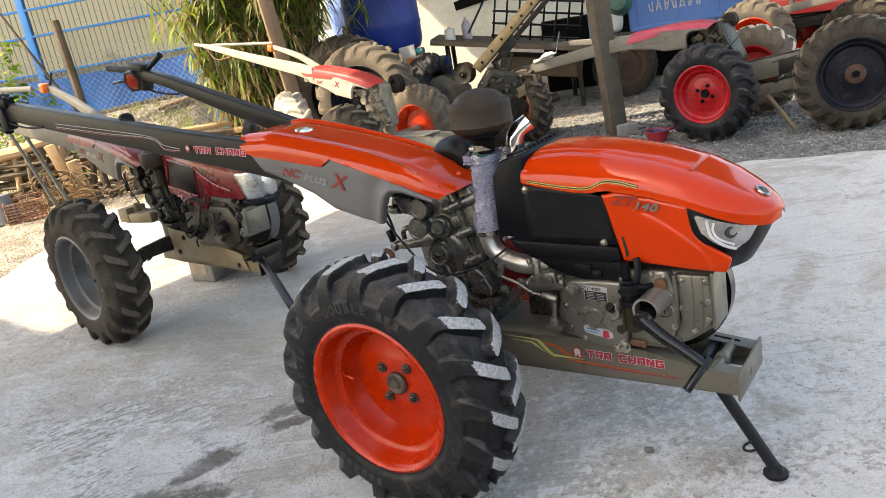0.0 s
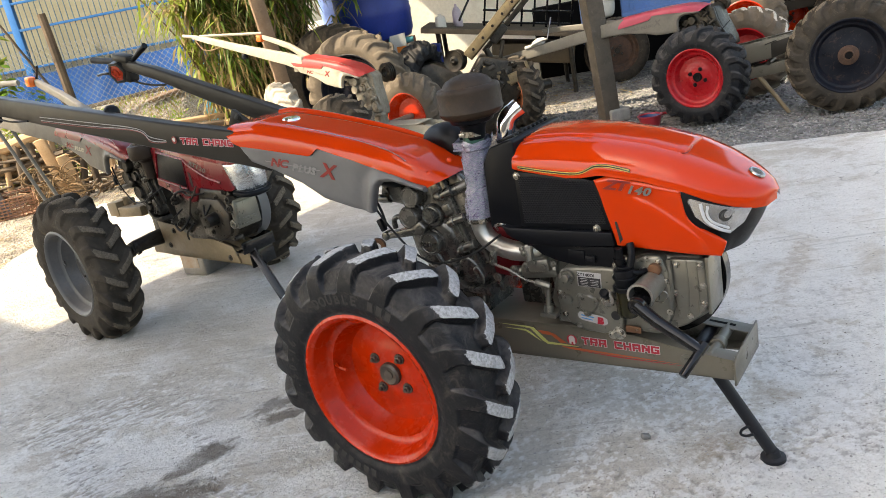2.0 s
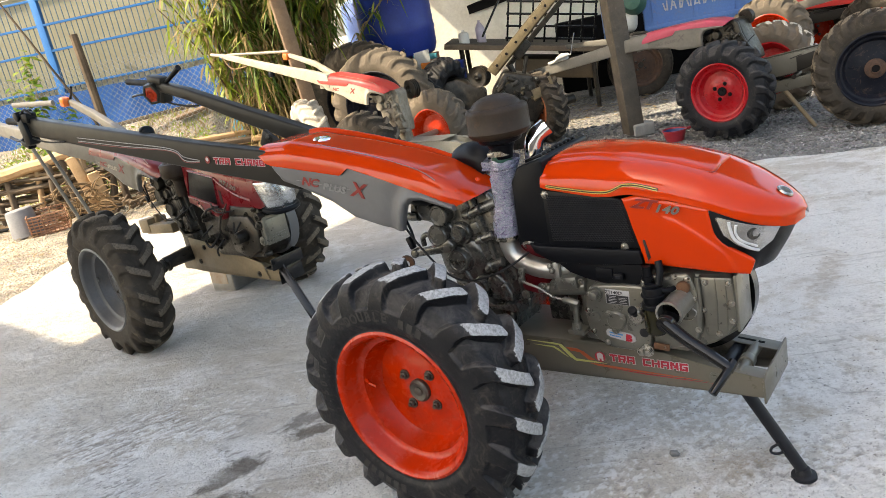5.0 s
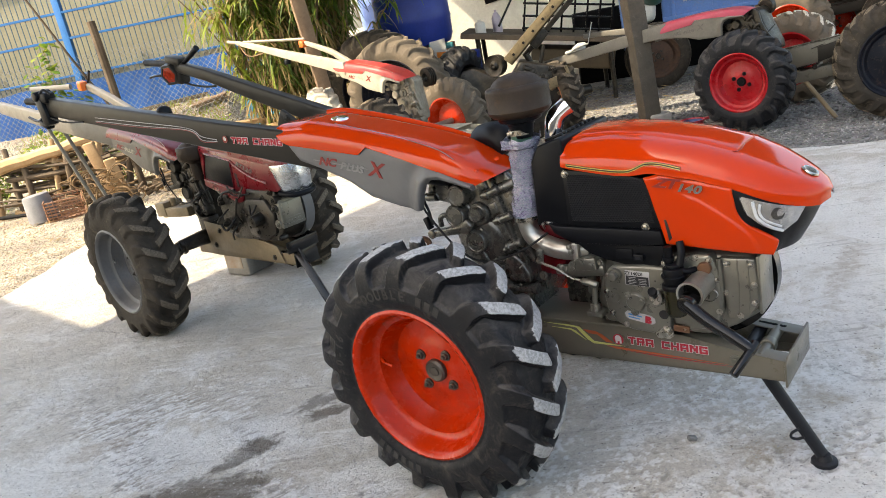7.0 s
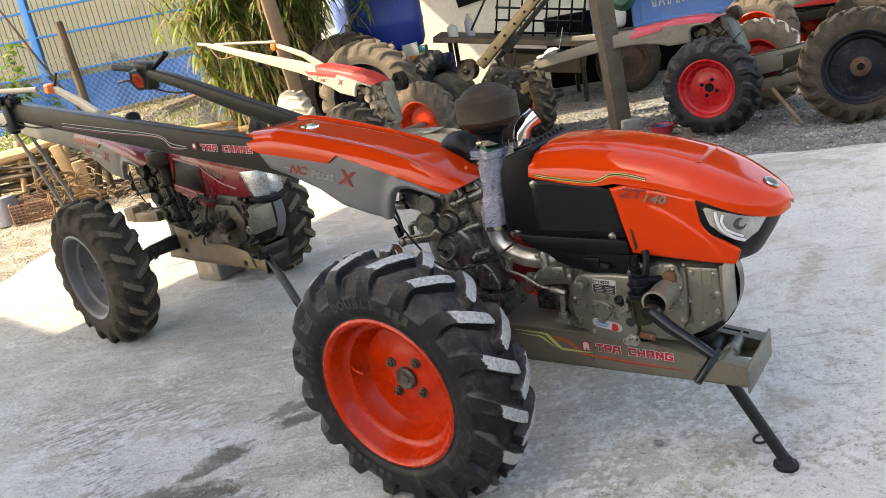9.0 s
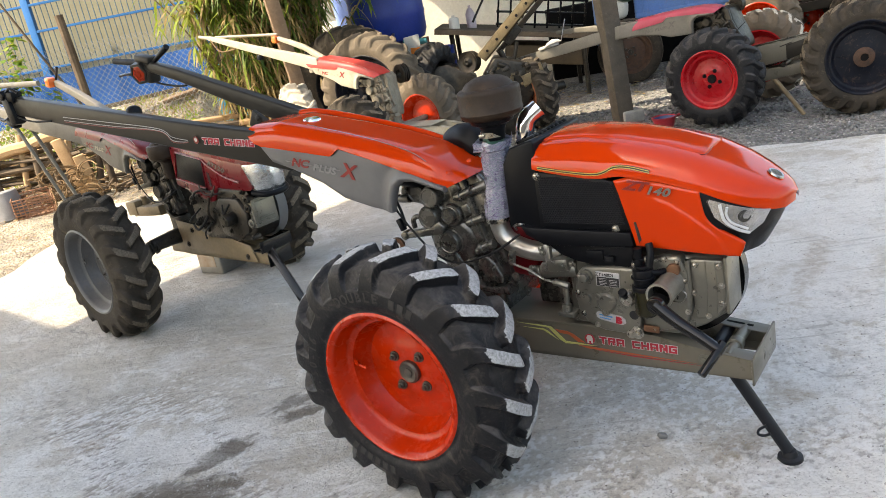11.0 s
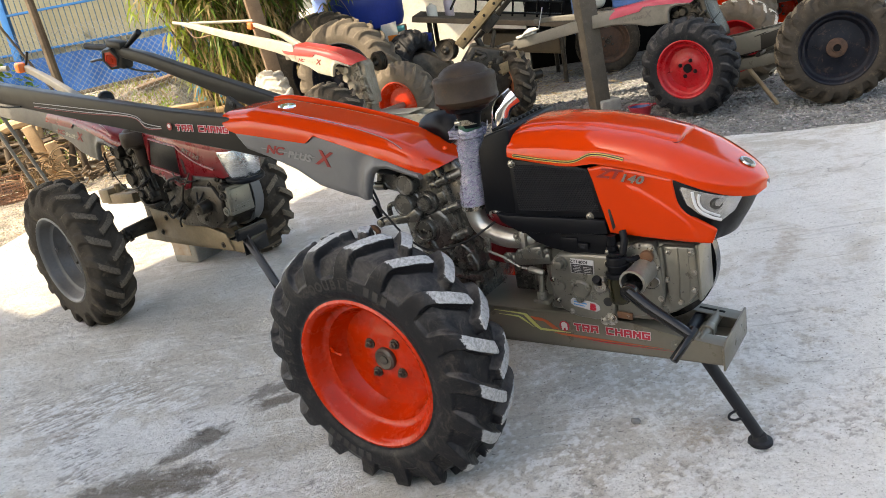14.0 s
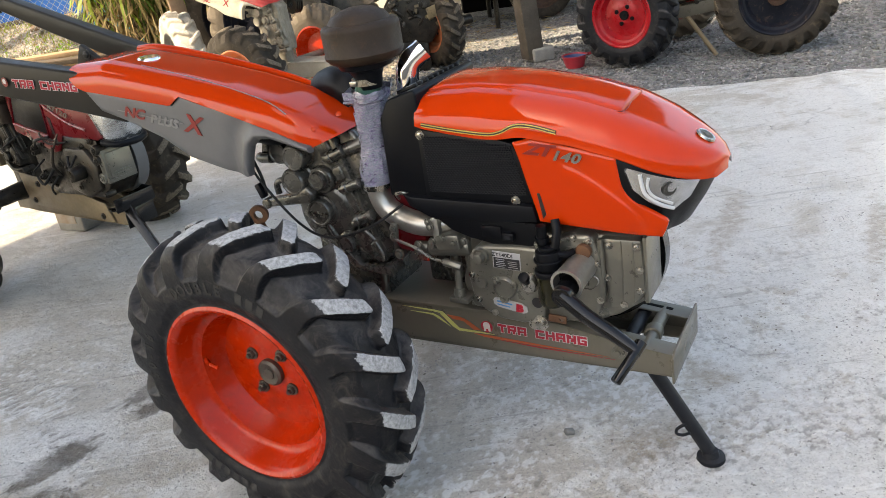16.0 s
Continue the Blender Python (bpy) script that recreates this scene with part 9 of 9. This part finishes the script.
part("door_pillar", box((-1.28, -0.1, 1.0), (0.22, 0.12, 1.0), (0, 0, 0), 0.02), TRUCK_BLUE, truck, "narrow blue cab pillar")
part("painted_marks", joined(*[box((-1.3 + 0.03 * (i % 2), -0.165, 1.3 - 0.1 * i), (0.07, 0.004, 0.06), (0, 10 * (i % 2), 0), 0) for i in range(5)]), DECAL_WHITE, truck, "column of white hand-painted marks")
part("chassis_beam", box((-0.3, 0.1, 0.6), (2.6, 0.5, 0.16), (0, 0, 0), 0.01), DARK_VOID, truck)
part("engine_lump", joined(lathe([(0.0005, 0.2), (0.1, 0.18), (0.15, 0.08), (0.15, 0.0), (0.0005, 0.0)], disc_at((-0.98, -0.1, 1.12), (-0.3, -1, 0.2)), 24)), GREEN_METAL, truck, "dull green round tank")
part("sack", box((-1.1, -0.05, 0.92), (0.28, 0.25, 0.26), (10, 5, 0), 0.09, 4), WHITE_PLASTIC, truck, "stuffed pale plastic sack")
wheel(truck, -1.02, -0.25, 0.385, RUST_DARK, [RUBBER_DIRT, RUBBER_DIRT], "rusty truck rim", False, 0.05, 0.1, 0.4, 0.38, lugs=40, rim_r=0.24)
lone("shed_clutter", joined(box((1.9, 11.6, 0.5), (2.4, 0.3, 1.0), (0, 0, 0), 0.02)), DARK_VOID, pose(0, 0, -0.03), "plain dark block in place of scrap against the wall", "scrap heap")

# rotary tiller behind the black-rimmed wheel
rot = thing("rotary_tiller", pose(3.75, 9.3, -0.03, 0, 0, -32), "dusty orange-red rotary tiller with a grey steel frame", "tiller")
part("hood", upper_hood([(-0.55, 0.25), (0.3, 0.28), (0.55, 0.22)], [(-0.55, 0.98), (0.0, 1.06), (0.55, 0.9)], [(-0.55, 0.72), (0.55, 0.7)], -0.55, 0.55, 16, 8), RED_PAINT, rot, "dusty orange-red hood")
part("frame", joined(box((0, -0.27, 0.62), (1.3, 0.05, 0.1), (0, -4, 0), 0.006), box((0, 0.27, 0.62), (1.3, 0.05, 0.1), (0, -4, 0), 0.006), box((0.2, 0, 0.62), (0.06, 0.6, 0.08), (0, 0, 0), 0.006), box((-0.45, 0, 0.6), (0.06, 0.6, 0.08), (0, 0, 0), 0.006)), HANDLE_GREY, rot, "grey channel frame")
part("engine", joined(box((-0.2, -0.05, 1.12), (0.4, 0.35, 0.3), (0, 0, 0), 0.03), rod((0.0, -0.1, 1.2), (0.0, -0.1, 1.55), 0.05, seg=16), lathe([(0.0005, 0.1), (0.16, 0.1), (0.18, 0.06), (0.18, 0.0), (0.0005, 0.0)], disc_at((0.3, -0.2, 1.2), (0, -1, 0)), 28)), OLD_CAST, rot, "greasy dark engine")
for x in (-0.4, 0.4):
    wheel(rot, x, -0.4 if x > 0 else 0.42, 0.4, RIM_ORANGE, [RUBBER_DIRT, RUBBER_TAN], "orange steel rim", False, 0.07, 0.1, 0.41, 0.4)
part("axle", joined(rod((0.4, -0.4, 0.4), (0.4, 0.3, 0.4), 0.04, seg=14), rod((-0.4, -0.3, 0.4), (-0.4, 0.42, 0.4), 0.04, seg=14), box((0.4, 0, 0.5), (0.12, 0.3, 0.26), (0, 0, 0), 0.01), box((-0.4, 0, 0.5), (0.12, 0.3, 0.26), (0, 0, 0), 0.01)), OLD_CAST, rot)
part("pipe", hose([(0.1, -0.3, 1.1), (0.3, -0.32, 1.25), (0.35, -0.3, 1.5), (0.5, -0.3, 1.6)], 0.04, 12), WORN_SILVER, rot, "grey bent pipe")
# dark backdrop added so that no bright ground shows behind the tiller
lone("wall_shed", joined(box((6.4, 14.2, 1.5), (5.0, 0.1, 3.2), (0, 0, 0), 0.0), *[box((4.1 + 0.16 * i, 14.14, 1.5), (0.05, 0.03, 3.2), (0, 0, 0), 0.0) for i in range(29)]), OLD_CAST, Matrix(), "dark corrugated backdrop wall added to hide bright ground", "wall", kind="structure")

# machine behind, cut by the view
bits = thing("cultivator", pose(3.35, 8.5, -0.03, 0, 0, -30), "grey cultivator with bare metal brackets", "cultivator")
part("beam", joined(box((0.0, -0.06, 0.86), (0.9, 0.06, 0.08), (0, -8, 0), 0.006), box((-0.2, -0.06, 1.0), (0.05, 0.05, 0.4), (0, 10, 0), 0.006), box((0.3, -0.06, 1.05), (0.16, 0.1, 0.3), (0, 0, 0), 0.02)), WORN_SILVER, bits, "scuffed metal bracket")
part("leg", joined(rod((-0.3, 0, 0.6), (-0.35, 0, 0.0), 0.03, seg=10), rod((0.4, 0, 0.6), (0.45, 0, 0.0), 0.03, seg=10)), OLD_CAST, bits)
part("lamp", lathe([(0.0005, 0.05), (0.05, 0.04), (0.07, 0.0)], disc_at((-0.25, -0.1, 1.22), (-0.2, -1, 0)), 20), CHROME, bits)

# basin, tin can
bas = thing("plastic_basin", pose(1.36, 6.88, -0.02), "small red plastic dipper with a blue inside", "basin")
part("bowl", lathe([(0.0005, 0.0), (0.075, 0.0), (0.1, 0.1), (0.108, 0.1), (0.108, 0.094), (0.102, 0.09), (0.078, 0.008), (0.0005, 0.006)], Matrix(), 32), RED_BASIN, bas)
part("inside", lathe([(0.0005, 0.01), (0.074, 0.012), (0.098, 0.088), (0.0965, 0.088), (0.073, 0.015), (0.0005, 0.014)], Matrix(), 32), BLUE_INSIDE, bas, "blue inner wall")
part("handle", hose([(0.1, 0, 0.09), (0.2, -0.01, 0.1), (0.32, -0.03, 0.085)], 0.012, 10), RED_BASIN, bas)
tin = thing("oil_tin", pose(-1.955, 4.66, 0, 0, 0, -28), "square scuffed metal oil tin on the concrete", "tin")
part("body", box((0, 0, 0.15), (0.22, 0.22, 0.3), (0, 0, 0), 0.012, 3), TIN, tin)
part("label", box((-0.02, -0.111, 0.12), (0.16, 0.003, 0.14), (0, 0, 0), 0), mat("peeled_label", (0.3, 0.2, 0.13), (0.4, 0.36, 0.3), 12, 0.6, 0.1, bump=0.1), tin, "peeled brown paper label")

# ---- gravel and litter ----
def scatter(name, n, spots, size, material, label, seed, flat=0.6, z=-0.028):
    r = random.Random(seed)
    base = bmesh.new()
    bmesh.ops.create_icosphere(base, subdivisions=1, radius=1.0)
    vv, ff = [v.co.copy() for v in base.verts], [[v.index for v in f.verts] for f in base.faces]
    base.free()
    verts, faces = [], []
    for i in range(n):
        x, y = spots(r)
        s = size[0] + (size[1] - size[0]) * r.random() ** 2.5
        m = Matrix.Translation((x, y, z + s * flat * 0.35)) @ pose(0, 0, 0, r.uniform(-25, 25), r.uniform(-25, 25), r.uniform(0, 360)) @ Matrix.Diagonal((s, s * r.uniform(0.6, 1), s * flat, 1))
        o = len(verts)
        verts += [tuple(m @ (v * r.uniform(0.8, 1.15))) for v in vv]
        faces += [[o + k for k in f] for f in ff]
    me = bpy.data.meshes.new(name)
    me.from_pydata(verts, [], faces)
    me.materials.append(material)
    ob = new(name, me)
    return tagged(ob, label, "gravel", kind="stuff")


def gravel_spot(r):
    while True:
        x, y = r.uniform(-2.2, 5.2), 4.9 + 6.0 * r.random() ** 1.4
        edge = between([(-2.2, 7.5), (-0.6, 6.85), (0.42, 6.28), (1.66, 5.6), (2.6, 5.36), (5.2, 5.0)], x)
        if y > edge - 0.05 + (0.0 if r.random() < 0.93 else -0.3):
            return x, y


scatter("gravel", 14000, gravel_spot, (0.005, 0.026), STONE, "loose grey gravel beyond the slab", 1)
scatter("gravel", 4200, gravel_spot, (0.004, 0.016), mat("pale_gravel_stone", (0.4, 0.385, 0.36), (0.28, 0.268, 0.25), 30, 0.9, 0.05, bump=0.2), "pale chips among the gravel", 5)
scatter("gravel", 1800, lambda r: (r.uniform(-7.0, -3.9), r.uniform(4.3, 9.0)), (0.005, 0.02), mat("pale_chips", (0.42, 0.35, 0.26), (0.3, 0.24, 0.17), 30, 0.9, 0.05, bump=0.2), "pale earth crumbs and chips on the dirt", 2)
CLUMPS = [(random.Random(77 + i).uniform(-1.4, 2.4), 1.45 + 2.2 * random.Random(177 + i).random() ** 1.6, random.Random(277 + i).uniform(0.03, 0.16)) for i in range(46)]


def grit_spot(r):
    if r.random() < 0.6:
        x, y, w = r.choice(CLUMPS)
        return x + r.gauss(0, w * 1.5), y + r.gauss(0, w * 0.7)
    return (r.uniform(-1.6, 2.4), r.uniform(1.5, 2.6)) if r.random() < 0.75 else (r.uniform(-3.0, 2.5), r.uniform(1.2, 5.0))


scatter("grit", 7000, grit_spot, (0.0008, 0.0052), mat("cement_grit", (0.5, 0.49, 0.47), (0.32, 0.31, 0.29), 40, 0.9, 0.05, bump=0.1), "cement grit scattered on the slab", 3, z=0.0)
scatter("grit", 1300, lambda r: (r.uniform(-2.6, 2.4), 1.5 + 3.5 * r.random() ** 1.5), (0.0007, 0.0036), mat("dark_grit", (0.12, 0.1, 0.08), None, 40, 0.9, 0.05, bump=0.1), "dark specks scattered on the slab", 4, z=0.0)
lone("stone_chip", soften(box((0, 0, 0.008), (0.03, 0.02, 0.016), (10, 20, 0), 0.004, 1), 0), STONE, pose(0.409, 2.1, 0, 0, 0, 20), "small pale stone chip on the concrete", "stone")
lit = bmesh.new()
for i in range(420):
    leaf_at(lit, V((rp.uniform(-7, -3.9), rp.uniform(4.6, 9.2), rp.uniform(-0.02, 0.0))), rnd_dir(rp, -0.05, 0.15), rp.uniform(0.05, 0.14), rp.uniform(0.012, 0.03), 0.05)
for i in range(160):
    leaf_at(lit, V((rp.uniform(0.2, 2.4), rp.uniform(8.6, 10.6), rp.uniform(-0.02, 0.02))), rnd_dir(rp, -0.05, 0.15), rp.uniform(0.05, 0.2), rp.uniform(0.012, 0.04), 0.05)
lone("leaf_litter", lit, LEAF_DRY, Matrix(), "dry leaves and chips littering the dirt", "litter", kind="stuff")
